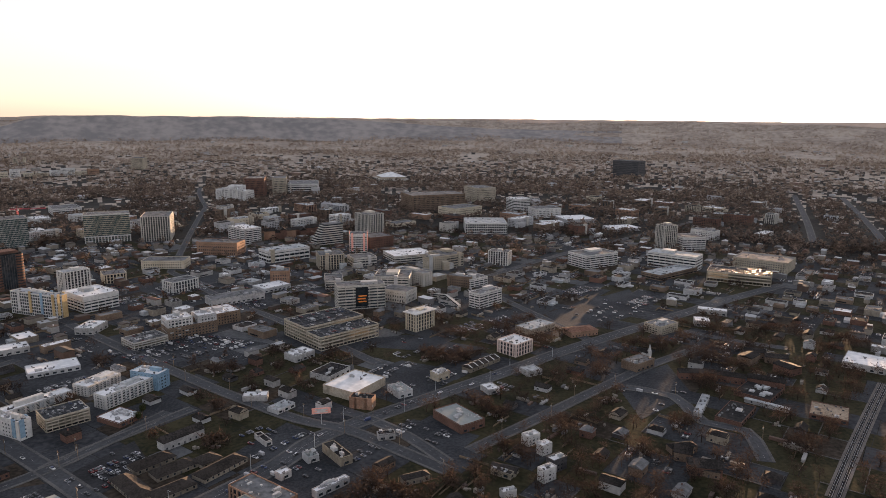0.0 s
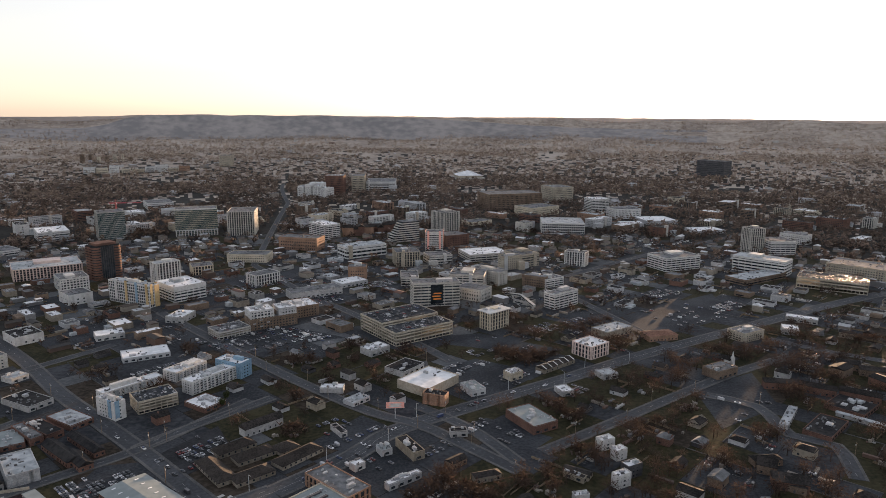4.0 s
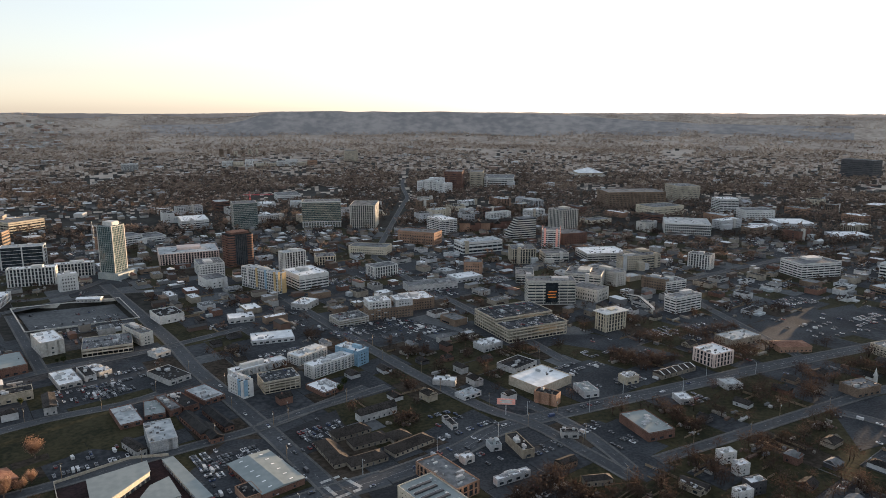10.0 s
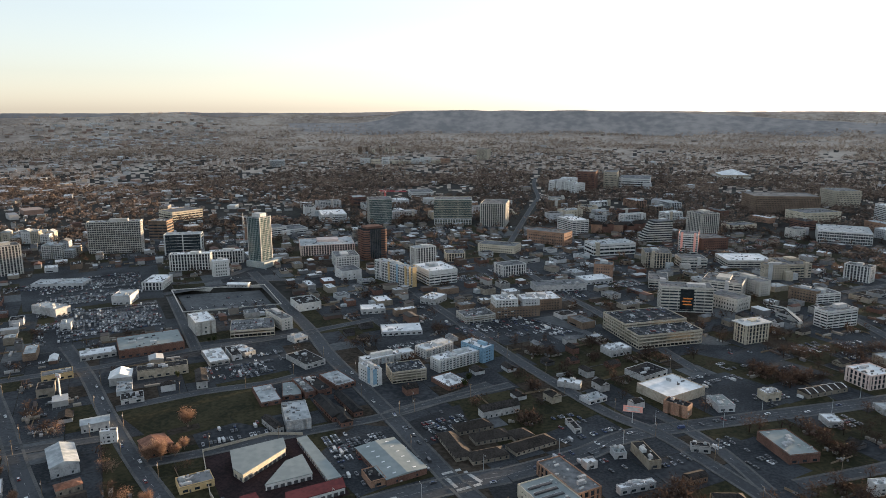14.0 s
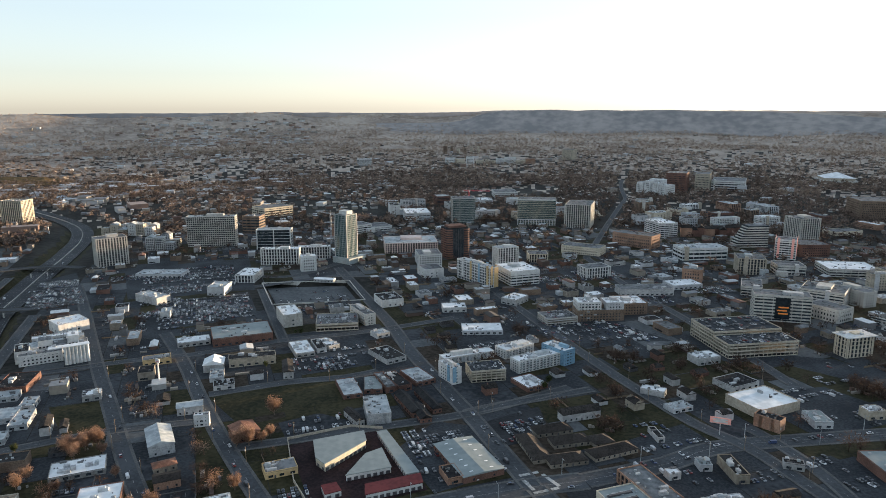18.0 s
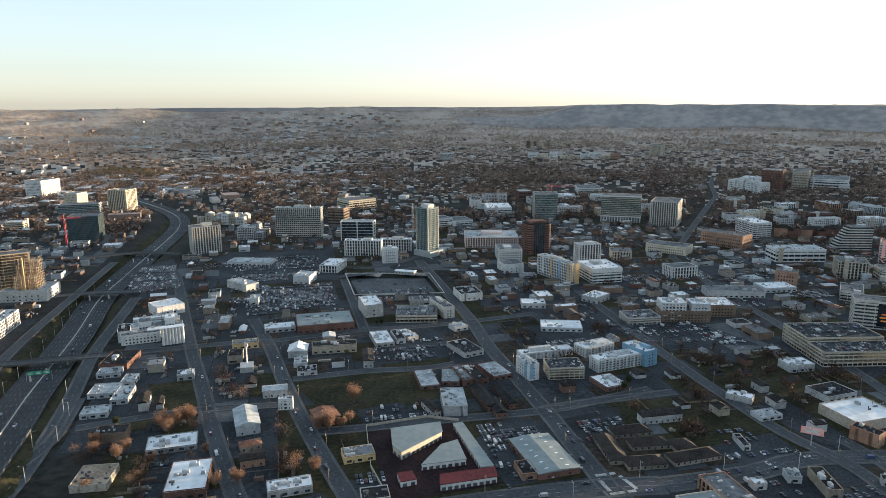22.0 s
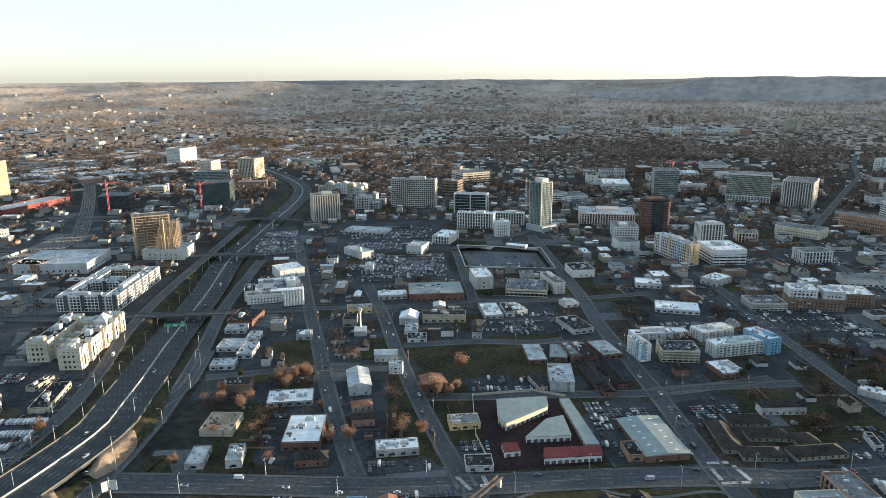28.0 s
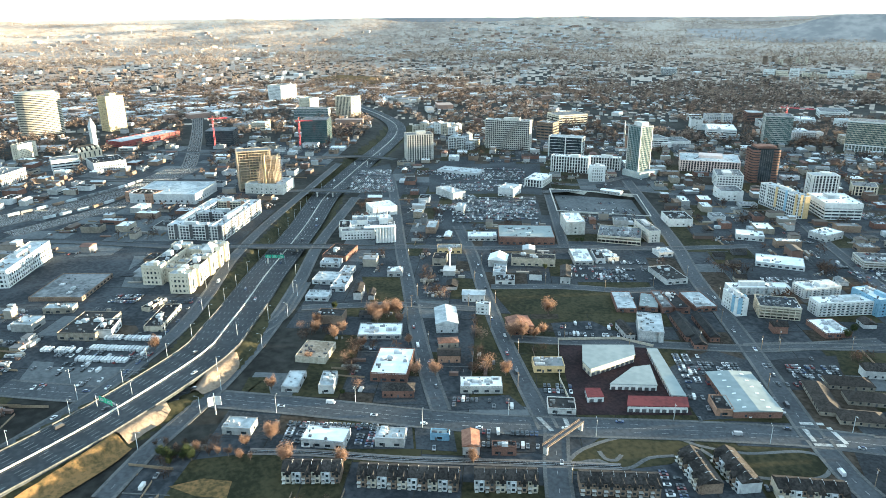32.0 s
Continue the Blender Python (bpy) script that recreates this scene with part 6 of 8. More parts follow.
patch("pit_floor", "muddy grey floor of the building pit", "concrete_yard", -5.4, [(-700, 599), (-621, 666), (-548, 613), (-618, 544)])


def skybridge(x0, y0, x1, y1, z):
    d = Vector((x1 - x0, y1 - y0))
    ob = thing("skybridge", "white enclosed walkway bridge on concrete legs", "walkway", (x0 + x1) / 2, (y0 + y1) / 2, 0, math.degrees(math.atan2(d.y, d.x)))
    L = d.length
    part("tube", Bag().box(0, 0, z - 3.4, L, 3.4, 3.0), "concrete", ob)
    part("window_band", Bag().box(0, 0, z - 2.3, L * 0.96, 3.55, 1.3), "glass", ob)
    for u in (-L * 0.4, 0, L * 0.4):
        part("leg", Bag().box(u, 0, -0.5, 1.4, 2.6, z - 2.9), "concrete", ob)


skybridge(-21, 851, -1, 843, 8)
skybridge(-1, 843, 15, 795, 8)


# ---- white dairy works, the unfinished tower's lower part and the chateau-like station ----
def dairy_works(cx, cy, rot):
    rng = random.Random(3)
    ob = thing("dairy_works", "crowded white dairy works of stepped blocks and tanks", "industrial building", cx, cy, 0, rot)
    for u, v, w, d, h in ((-22, 6, 16, 20, 9), (-8, 10, 12, 14, 13), (4, 4, 14, 22, 8), (16, 8, 10, 16, 15), (-16, -12, 18, 12, 7), (0, -14, 12, 10, 10), (12, -10, 14, 10, 6), (24, -4, 8, 18, 10), (-6, 24, 26, 8, 6), (18, 24, 16, 10, 8)):
        part("wing", Bag().box(u, v, -0.5, w, d, h + 0.5), "white", ob)
        part("roof", Bag().box(u, v, h, w - 0.8, d - 0.8, 0.2), rng.choice(("roof_pale", "roof_white", "roof_grey")), ob)
        band = Bag()
        for k in range(int(w / 3)):
            band.box(u - w / 2 + 1.5 + k * 3, v - d / 2 - 0.03, h * 0.45, 1.8, 0.12, 1.4)
        part("window", band, "glass", ob)
        part("roof_unit", Bag().box(u + rng.uniform(-3, 3), v + rng.uniform(-3, 3), h + 0.2, 3, 2.2, 1.8), "metal", ob)
    add_wing(ob, -12, -22, 36, 10, 9.5, 3, "white", "roof_grey", "punch", units=3)
    add_wing(ob, -27, -4, 12, 26, 11, 3, "white", "roof_dark", "punch", units=2)
    add_wing(ob, 2, 34, 44, 9, 8, 2, "white", "roof_white", "ribbon", units=2)
    for k in range(4):
        part("vent_pipe", Bag().tube((8 + k * 4, 14, 6), (8 + k * 4, 14, 18 + k), 0.5, 0.5, 8), "metal", ob)
    occupy_rect(cx, cy, 64, 60, rot)


dairy_works(-664, 304, 64)
battery = thing("silo_battery", "row of tall ribbed white silos at the dairy", "silos", -622, 303, 0, 66)
for k in range(7):
    for v in (-2.2, 2.2):
        part("silo", Bag().tube((-9 + k * 3, v, -0.3), (-9 + k * 3, v, 17), 1.5, 1.5, 12), "white", battery)
part("roof_deck", Bag().box(0, 0, 17, 22, 8, 0.6), "roof_white", battery)
occupy_rect(-622, 303, 24, 10, 66)


def rising_frame(x, y, rot):
    """Bare floors stepping down beside the unfinished tower, with columns and hoists."""
    ob = thing("rising_frame", "stepped bare concrete floors of a building going up", "construction site", x, y, 13.3, rot)
    for k in range(10):
        w = 30 - (0 if k < 5 else 9) - (0 if k < 8 else 6)
        part("floor_slab", Bag().box((30 - w) / 2, 0, k * 3.4, w, 24, 0.4), "sunlit_concrete", ob)
        cols = Bag()
        for i in range(int(w / 5) + 1):
            for j in (-11, -4, 4, 11):
                cols.box((30 - w) / 2 - w / 2 + 0.6 + i * (w - 1.2) / int(w / 5), j, k * 3.4 + 0.4, 0.6, 0.6, 3.0)
        part("column_grid", cols, "sunlit_concrete", ob, kind="stuff")
    part("hoist", Bag().box(-16, 0, -0.3, 1.8, 1.8, 40), "yellow", ob, "yellow site hoist mast")


def station(x, y, rot):
    """A pale stone station with steep gables beside its clock tower."""
    ob = thing("railway_station", "pale stone station with steep gables", "station", x, y, level(x, y), rot)
    part("wall", Bag().box(0, 0, -1, 46, 18, 15), "cream", ob)
    part("roof", Bag().hip(0, 0, 14, 46, 18, 9), "roof_dark", ob)
    for k in range(5):
        u = -18 + k * 9
        part("gable", Bag().box(u, -9.3, 0, 4.5, 1.2, 17).gable(u, -6.5, 17, 7.0, 4.5, 4.0, radians(90), 0.1), "cream", ob)
        part("window", Bag().box(u, -9.95, 4, 2.2, 0.12, 8), "glass", ob)
    occupy_rect(x, y, 48, 20, rot)


station(-1302, 78, 120)
rising_frame(-911, 272, 140.5)


hill_rng = random.Random(12)
for k in range(9):
    u = -165 + k * 40
    block("hill_hall", "white campus hall on the far wooded rise", "campus building", -1406 + u * 0.862, 2387 + u * 0.507, hill_rng.uniform(30, 46), hill_rng.uniform(16, 26),
          hill_rng.uniform(12, 26), 30 + hill_rng.uniform(-9, 9), hill_rng.randint(3, 5), "orange" if k == 8 else hill_rng.choice(("white", "white", "cream")), "roof_pale", "punch", units=0)
for k in range(7):
    u = -90 + k * 30
    block("hill_tower", "slim beige residence block on the far rise", "tower", -1711 + u * 0.842, 2667 + u * 0.54, hill_rng.uniform(10, 18), 14, hill_rng.uniform(16, 34), 30, 7, hill_rng.choice(("beige", "cream", "brown")), "roof_pale", "punch", units=0)


tower = bpy.data.objects["residential_tower"]
for u, v in ((-11.4, -12.1), (11.4, -12.1), (-11.4, 12.1), (11.4, 12.1)):
    part("corner_pier", Bag().box(u, v, 9, 1.2, 1.2, 66), "concrete", tower, "pale concrete pier")
part("crown", Bag().box(3, 2, 73.4, 13, 16, 5.5), "white", tower)


def training_school(x, y, rot):
    """A broad low school: a hall with rows of roof lights, and a higher plain wing behind."""
    ob = thing("training_school", "broad low tan school with grey roofs and roof lights", "school", x, y, 0, rot)
    add_wing(ob, 0, 0, 25, 44, 8, 2, "cream", "roof_blue", "punch", units=0)
    add_wing(ob, 21.5, 17, 18, 42, 8.5, 2, "orange", "roof_grey", "columns", units=2)
    for k in range(6):
        part("roof_light", Bag().box(-1.5, -17 + k * 6.2, 8, 17, 1.7, 1.1, top=0.9), "dark", ob, "long dark roof light")
        part("roof_light_kerb", Bag().box(-1.5, -15.6 + k * 6.2, 8, 17, 0.5, 0.7), "roof_pale", ob)
    occupy_rect(x, y, 28, 46, rot)
    occupy_rect(x + 5, y + 26, 20, 44, rot)


training_school(-108.5, 349.5, 54.6)
for run in ([(-183, 352), (-170.5, 344)], [(-174.6, 364), (-159.5, 357)], [(-273, 228), (-256.5, 225.5)], [(-264, 241), (-250.4, 234)], [(-186, 354), (-178, 365)], [(-169, 341), (-159, 355)]):
    tagged(ribbon("crosswalk", polyline([(*p, 0.0) for p in run], 4.0), 2.6, "paint_worn", 0.31, thick=0.05), "worn pale crosswalk across the street", "crosswalk", kind="structure")


hotel = bpy.data.objects["green_glass_hotel"]
arcade = Bag().box(0, -23.6, 10.5, 77, 2.4, 1.6).box(0, -22.8, 49.6, 77, 1.2, 2.2)
for k in range(15):
    arcade.box(-36.8 + k * 5.26, -23.6, -0.5, 1.5, 2.2, 11.2)
part("arcade", arcade, "white", hotel, "white arcade of tall piers")
part("frieze", Bag().box(0, 0, 13.6, 42.3, 51.5, 5.0), "white", bpy.data.objects["white_office"], "tall blank white frieze")
part("corner_panel", Bag().box(4.0, -36.3, 0, 6.6, 1.2, 26.6), "yellow", bpy.data.objects["panel_apartments"], "ochre corner panel")
vrng = random.Random(44)
for k in range(8):
    u = -56 + k * 15
    shed("gabled_flats", "tall red brick flats with steep dark gables", "flats", -292 + u * 0.72, 1300 + u * 0.62 + vrng.uniform(-10, 10), vrng.uniform(17, 22), 12, vrng.uniform(12, 17), 20 + vrng.choice((0, 90)), wall=vrng.choice(("brick", "orange", "brick")), roof="shingle", rise=5, wins=4)


# ---- far landmarks ----
eave = part("eave", Bag().box(0, 0, 19.6, 33.5, 20.0, 0.9), "white", None)
eave.parent = bpy.data.objects["octagon_office"]


def pyramid_hall(x, y, rot):
    """A white hall with a tall pyramid roof beside low wings."""
    ob = thing("pyramid_hall", "white hall with a tall pointed pyramid roof", "hall", x, y, level(x, y), rot)
    part("wall", Bag().box(0, 0, -1, 44, 44, 9), "white", ob)
    part("roof", Bag().hip(0, 0, 8, 44, 44, 30), "white", ob)
    part("wing", Bag().box(-60, 4, -1, 70, 26, 13), "white", ob)
    part("wing", Bag().box(-100, -4, -1, 24, 30, 18), "white", ob)
    occupy(x, y, 60)
    return ob


def arena(x, y, rot):
    ob = thing("arena", "wide arena with a shallow white pyramid roof", "arena", x, y, level(x, y), rot)
    part("wall", Bag().box(0, 0, -1, 84, 84, 13), "beige", ob)
    part("roof", Bag().hip(0, 0, 12, 86, 86, 16), "roof_white", ob)
    part("plinth", Bag().box(0, 0, -1, 100, 100, 6), "concrete", ob)
    occupy(x, y, 60)


block("gulch_tower", "cream tower between two slabs in the rail quarter", "tower", -1643, 608, 34, 34, 36, 30.0, 10, "cream", "roof_pale", "punch", units=0)
pyramid_hall(-2225, 766, 20).scale = (0.5, 0.5, 0.5)
arena(-202, 2450, 20)
block("far_slab", "white far office slab on a wooded rise", "office block", -1786, 2054, 56, 26, 25, 40, 7, "white", "roof_white", "ribbon", units=0)
block("white_residence_tower", "white ten-storey residence tower with paired windows", "tower", -486, 868, 34, 20, 30, 54, 9, "white", "roof_pale", "columns", house=3)
tagged(part("grass_hill", Bag().hip(-2330, 1040, level(-2330, 1040) - 2, 300, 150, 16, 0.4), "verge"), "olive dry-grass hill lit by low sun", "hill", kind="structure")


# ---- large blocks round the building pit ----
block("apartment_slab", "pale concrete apartment slab with a grid of windows", "apartment block", -983.6, 730.8, 81.4, 18.0, 51.4, 38.0, 14, "concrete", "roof_pale", "grid", house=4)
block("glass_hotel", "dark glass office block framed in white", "office block", -870.5, 768.4, 57.1, 22.0, 34.3, 37.9, 7, "white", "roof_pale", "frame")
block("white_apartments", "white apartment row with dark upright bays", "apartment block", -778.8, 697.2, 57.8, 16.0, 23.9, 36.6, 5, "white", "roof_white", "columns")
block("white_apartments", "white apartment row beside the tower", "apartment block", -765.3, 754.4, 50.0, 14.0, 18.7, 40.5, 4, "white", "roof_white", "columns")
block("white_cube_flats", "small white block of flats with square windows", "apartment block", -712.4, 688.7, 22.2, 15.0, 21.9, 53.6, 5, "white", "roof_white", "punch")
block("stepped_brown_block", "brown and cream block with slanting terraces", "office block", -1025.8, 856.4, 33.3, 30.0, 32.4, 26.9, 6, "brown", "roof_grey", "ribbon")
block("stepped_white_flats", "white topped flats over a brown base", "apartment block", -274.3, 702.3, 52.0, 24.0, 12.0, 38.3, 4, "brown", "roof_grey", "punch", units=0)
block("stepped_white_flats", "white upper wing of the flats over a brown base", "apartment block", -284, 694, 26.0, 22.0, 21.0, 38.3, 6, "white", "roof_white", "balcony", units=3)
block("stepped_white_flats", "grey upper wing of the flats over a brown base", "apartment block", -262, 712, 20.0, 22.0, 20.0, 38.3, 6, "grey", "roof_white", "punch", units=3)


# ---- the freeway ----
freeway = tagged(ribbon("freeway", FREEWAY, 38.0, "freeway", 0.0, thick=1.4), "wide curving concrete freeway with many lanes", "freeway", kind="structure")
ribbon("median_barrier", FREEWAY, 0.6, "concrete", 1.0, "pale concrete median barrier", parent=freeway, thick=1.0)
for s in (-1, 1):
    ribbon("edge_barrier", offset(FREEWAY, s * 18.8), 0.32, "walk", 0.9, parent=freeway, thick=1.0)
marks = Bag()
for off in (-14.6, -11.0, -7.4, -3.8, 3.8, 7.4, 11.0, 14.6):
    run = offset(FREEWAY, off)
    for i, (a, b) in enumerate(zip(run[:-1], run[1:])):
        d = b - a
        m = a + d * 0.5
        marks.box(m.x, m.y, m.z + 0.01, d.length * 0.42, 0.2, 0.02, math.atan2(d.y, d.x))
for off in (-17.6, 17.6, -1.6, 1.6):
    run = offset(FREEWAY, off)
    for a, b in zip(run[:-1], run[1:]):
        d = b - a
        m = a + d * 0.5
        marks.box(m.x, m.y, m.z + 0.01, d.length + 0.2, 0.2, 0.02, math.atan2(d.y, d.x))
part("lane_markings", marks, "paint_worn", freeway, kind="stuff")

M["ballast"] = mat("dark_ballast", (0.105, 0.095, 0.088), (0.17, 0.155, 0.145), 0.95, grain=0.6, patch=0.03)


def railway(name, pts, tracks, gauge=1.44):
    line = polyline([(*p, 0.0) for p in pts], 16.0)
    bed = tagged(ribbon("railway", line, tracks * 4.2 + 2, "ballast", 0.3, thick=0.5), name, "railway", kind="structure")
    for p in line:
        occupy(p.x, p.y, tracks * 2.1 + 6)
    for k in range(tracks):
        o = (k - (tracks - 1) / 2) * 4.2
        for s in (-1, 1):
            ribbon("rail", offset(line, o + s * gauge / 2), 0.16, "metal", 0.46, parent=bed, thick=0.16)
        ribbon("track_bed", offset(line, o), 2.7, "roof_dark", 0.36, parent=bed, thick=0.1)
        if tracks > 3:
            continue
        ties = Bag()
        run = offset(line, o)
        for a, b in zip(run[:-1], run[1:]):
            d = b - a
            for q in (0.2, 0.7):
                m = a + d * q
                ties.box(m.x, m.y, level(m.x, m.y) + 0.26, 0.6, 2.5, 0.1, math.atan2(d.y, d.x))
        part("sleepers", ties, "wood", bed, kind="stuff")


railway("single railway line on a dark ballast bank", [(-330, 70), (-309, 101), (-281, 136), (-253, 176), (-232, 206), (-211, 235)], 1)
railway("broad rail yard of rusty parallel tracks", [(-928, -70), (-970, 25), (-1021, 113), (-1130, 202)], 12)
railway("main line of rusty tracks leading out of town", [(-1112, 194), (-1157, 216), (-1439, 290), (-1737, 358), (-1910, 391)], 5)
railway("rusty eastern railway corridor beside a street", [(239, 388), (286, 449), (338, 515), (386, 575)], 2)
railway("sidings beside the rail yard", [(-870, -40), (-905, 30), (-950, 95), (-1040, 165)], 6)


def footpath(pts):
    tagged(ribbon("footpath", polyline([(*p, 0.0) for p in pts], 4.0), 2.4, "walk", 0.2, thick=0.2), "pale curved concrete park footpath", "path", kind="structure")


footpath([(-229, 213), (-234, 228), (-231, 255), (-217, 279), (-202, 286), (-184, 302), (-169, 329), (-157, 334), (-150, 322), (-154, 307), (-170, 287), (-185, 284), (-200, 284)])
footpath([(-227, 214), (-222, 229), (-212, 232), (-208, 240), (-209, 254), (-203, 267)])
footpath([(-228, 235), (-221, 233), (-217, 237), (-219, 243)])


# ---- storage yard ----
def prism_store(name, label, pts, h, wall, roof, doors=8):
    """A low storage building on an irregular plan."""
    cx, cy = sum(p[0] for p in pts) / len(pts), sum(p[1] for p in pts) / len(pts)
    area = sum(p[0] * q[1] - p[1] * q[0] for p, q in zip(pts, pts[1:] + pts[:1]))
    pts = pts if area > 0 else pts[::-1]
    loc = [(p[0] - cx, p[1] - cy) for p in pts]
    for p, q in zip(pts, pts[1:] + pts[:1]):
        for k in range(9):
            occupy(p[0] + (q[0] - p[0]) * k / 8, p[1] + (q[1] - p[1]) * k / 8, 4)
    ob = thing(name, label, "storage building", cx, cy)
    part("wall", Bag().prism(loc, -0.5, h - 0.3), wall, ob)
    part("roof", Bag().prism([(a * 1.03, b * 1.03) for a, b in loc], h - 0.3, h + 0.2), roof, ob)
    for p, q in zip(loc, loc[1:] + loc[:1]):
        d = Vector((q[0] - p[0], q[1] - p[1]))
        n = int(d.length / 4)
        for k in range(n):
            m = Vector(p) + d * ((k + 0.5) / n)
            part("roller_door", Bag().box(m.x, m.y, 0, 2.6, 0.3, 2.4, math.atan2(d.y, d.x)), "dark", ob)


prism_store("storage_building", "cream storage building with a tapering blue-grey roof", [(-321, 307), (-302, 337), (-291, 327), (-292, 288), (-303, 291)], 6, "cream", "roof_blue")
prism_store("storage_building", "five-sided storage building with a blue-grey roof", [(-273, 287), (-256, 311), (-277, 327), (-281, 315)], 4.5, "white", "roof_blue")
prism_store("storage_building", "long white storage row with a maroon roof", [(-248, 277), (-228, 307), (-236, 315), (-256, 286)], 4.5, "white", "roof_red")
prism_store("storage_building", "small gatehouse with a maroon roof", [(-269, 264), (-264, 273), (-273, 278), (-278, 270)], 4, "white", "roof_red")
prism_store("storage_building", "narrow storage row with a pale metal roof", [(-244, 311), (-239, 318), (-292, 351), (-296, 345)], 3.5, "grey", "roof_blue")
yard_wall = ribbon("yard_wall", [(-275, 255), (-300, 268), (-345, 305), (-322, 345), (-300, 356)], 0.5, "beige", 2.2, "low tan yard wall", thick=2.4)
tagged(yard_wall, category="wall")


# ---- townhouses ----
def townhouse(gabled, wall):
    ob = thing("townhouse", "terraced townhouse with dark shingle roof and pale trim", "townhouse", 0, 0, group="townhouse rows")
    w, d, h = 5.2, 11.0, 6.2
    part("wall", Bag().box(0, 0, -0.5, w, d, h + 0.5), wall, ob)
    part("roof", Bag().gable(0, 0, h, w, d, 3.0, over=0.15), "shingle", ob)
    part("party_wall", Bag().box(w / 2 - 0.12, 0, h, 0.24, d * 0.7, 2.95, top=0.3), "grey", ob)
    bay = Bag().box(0.9, -d / 2 - 0.7, 0, 2.6, 1.4, h - 0.6)
    part("bay", bay, wall, ob)
    if gabled:
        part("bay_roof", Bag().gable(0.9, -d / 2 + 1.4, h - 0.6, 6.0, 3.0, 2.8, radians(90), 0.2), "shingle", ob)
        part("gable", Bag().add([(-0.5, -d / 2 - 1.42, h - 0.6), (2.3, -d / 2 - 1.42, h - 0.6), (0.9, -d / 2 - 1.42, h + 1.7), (-0.5, -d / 2 - 1.1, h - 0.6), (2.3, -d / 2 - 1.1, h - 0.6), (0.9, -d / 2 - 1.1, h + 1.7)], [(0, 1, 2), (5, 4, 3), (0, 3, 4, 1), (1, 4, 5, 2), (2, 5, 3, 0)]), "concrete", ob)
    for x, z in ((0.9, 1.0), (0.9, 3.9)):
        part("window", Bag().box(x, -d / 2 - 1.43, z, 1.4, 0.08, 1.5), "glass", ob)
    part("window", Bag().box(-1.4, -d / 2 - 0.03, 3.9, 1.0, 0.08, 1.5), "glass", ob)
    part("door", Bag().box(-1.4, -d / 2 - 0.03, 0, 1.0, 0.08, 2.1), "dark", ob)
    part("porch", Bag().box(-1.4, -d / 2 - 1.0, 0, 1.8, 2.0, 0.4), "concrete", ob)
    part("porch_roof", Bag().box(-1.4, -d / 2 - 1.0, 2.5, 2.0, 2.0, 0.2), "concrete", ob)
    return ob


models = [townhouse(True, "beige"), townhouse(True, "brown"), townhouse(False, "grey")]
used = set()
for row, (ax, ay, bx, by, n, flip) in enumerate(((-295, 77, -279, 103, 6, 0), (-272, 109, -241, 151, 10, 0), (-237, 158, -219, 185, 6, 0), (-207, 202, -184, 235, 7, 0),
                                                   (-174, 253, -200, 266, 5, 1), (-164, 270, -190, 282, 5, 1), (-152, 282, -131, 308, 6, 0))):
    a, b = Vector((ax, ay)), Vector((bx, by))
    ang = math.degrees(math.atan2((b - a).y, (b - a).x))
    if flip:
        ang += 180
    step = (b - a) / n
    for i in range(n):
        p = a + step * (i + 0.5)
        k = (i * 2 + row) % 3 if row != 3 else 1
        m = pose(p.x, p.y, 0, 0, 0, ang) @ Matrix.Translation((0, 5.5, 0)) @ Matrix.Diagonal((step.length / 5.2, 1, 1, 1))
        if k not in used:
            models[k].matrix_world = m
            used.add(k)
        else:
            q = copy_thing(models[k], pose(0, 0, 0))
            q.matrix_world = m
        c = m.translation
        occupy(c.x, c.y, 9)


# ---- trees ----
def bare_tree_parts(seed, h, twigs=48, fine=1.0):
    """Trunk with tapering limbs, and a crown of loose twig faces."""
    rng = random.Random(seed)
    trunk, crown = Bag(), Bag()
    trunk.tube((0, 0, -0.4), (rng.uniform(-0.2, 0.2), rng.uniform(-0.2, 0.2), h * 0.4), 0.035 * h, 0.022 * h, 6)
    for _ in range(7):
        a, r = rng.uniform(0, 6.28), rng.uniform(0.16, 0.34) * h
        z0, z1 = rng.uniform(0.22, 0.42) * h, rng.uniform(0.55, 0.95) * h
        tip = (r * math.cos(a), r * math.sin(a), z1)
        trunk.tube((0, 0, z0), tip, 0.014 * h, 0.003 * h, 4)
        for _ in range(twigs):
            t = rng.uniform(0.3, 1.15)
            c = Vector((tip[0] * t, tip[1] * t, z0 + (z1 - z0) * t)) + Vector([rng.gauss(0, 0.075 * h) for _ in range(3)])
            u = Vector([rng.gauss(0, fine * 0.036 * h) for _ in range(3)])
            v = Vector([rng.gauss(0, fine * 0.026 * h) for _ in range(3)])
            crown.add([tuple(c + u), tuple(c - u * 0.8 + v), tuple(c - u * 0.7 - v)], [(0, 1, 2)])
    return trunk, crown


TREE_MESH = {}
for kind, leaf in (("bare", "twig"), ("rust", "rustleaf"), ("green", "evergreen")):
    for s in range(4):
        tr, cr = bare_tree_parts(s * 7 + len(kind), 10.0, 90 if kind == "bare" else 170, 0.6 if kind == "bare" else 0.42)
        for more in range(0 if kind == "bare" else 4):
            tr2, cr2 = bare_tree_parts(s * 7 + 100 + more, 9.8 - 0.5 * more, 170, 0.42)
            cr.add(cr2.v, cr2.f)
        TREE_MESH[kind, s] = tr.mesh("trunk", "bark"), cr.mesh("crown", leaf)
LABELS = {"bare": "bare winter tree with brown twigs", "rust": "tree with dry rust-orange leaves", "green": "dark evergreen tree with dense foliage"}


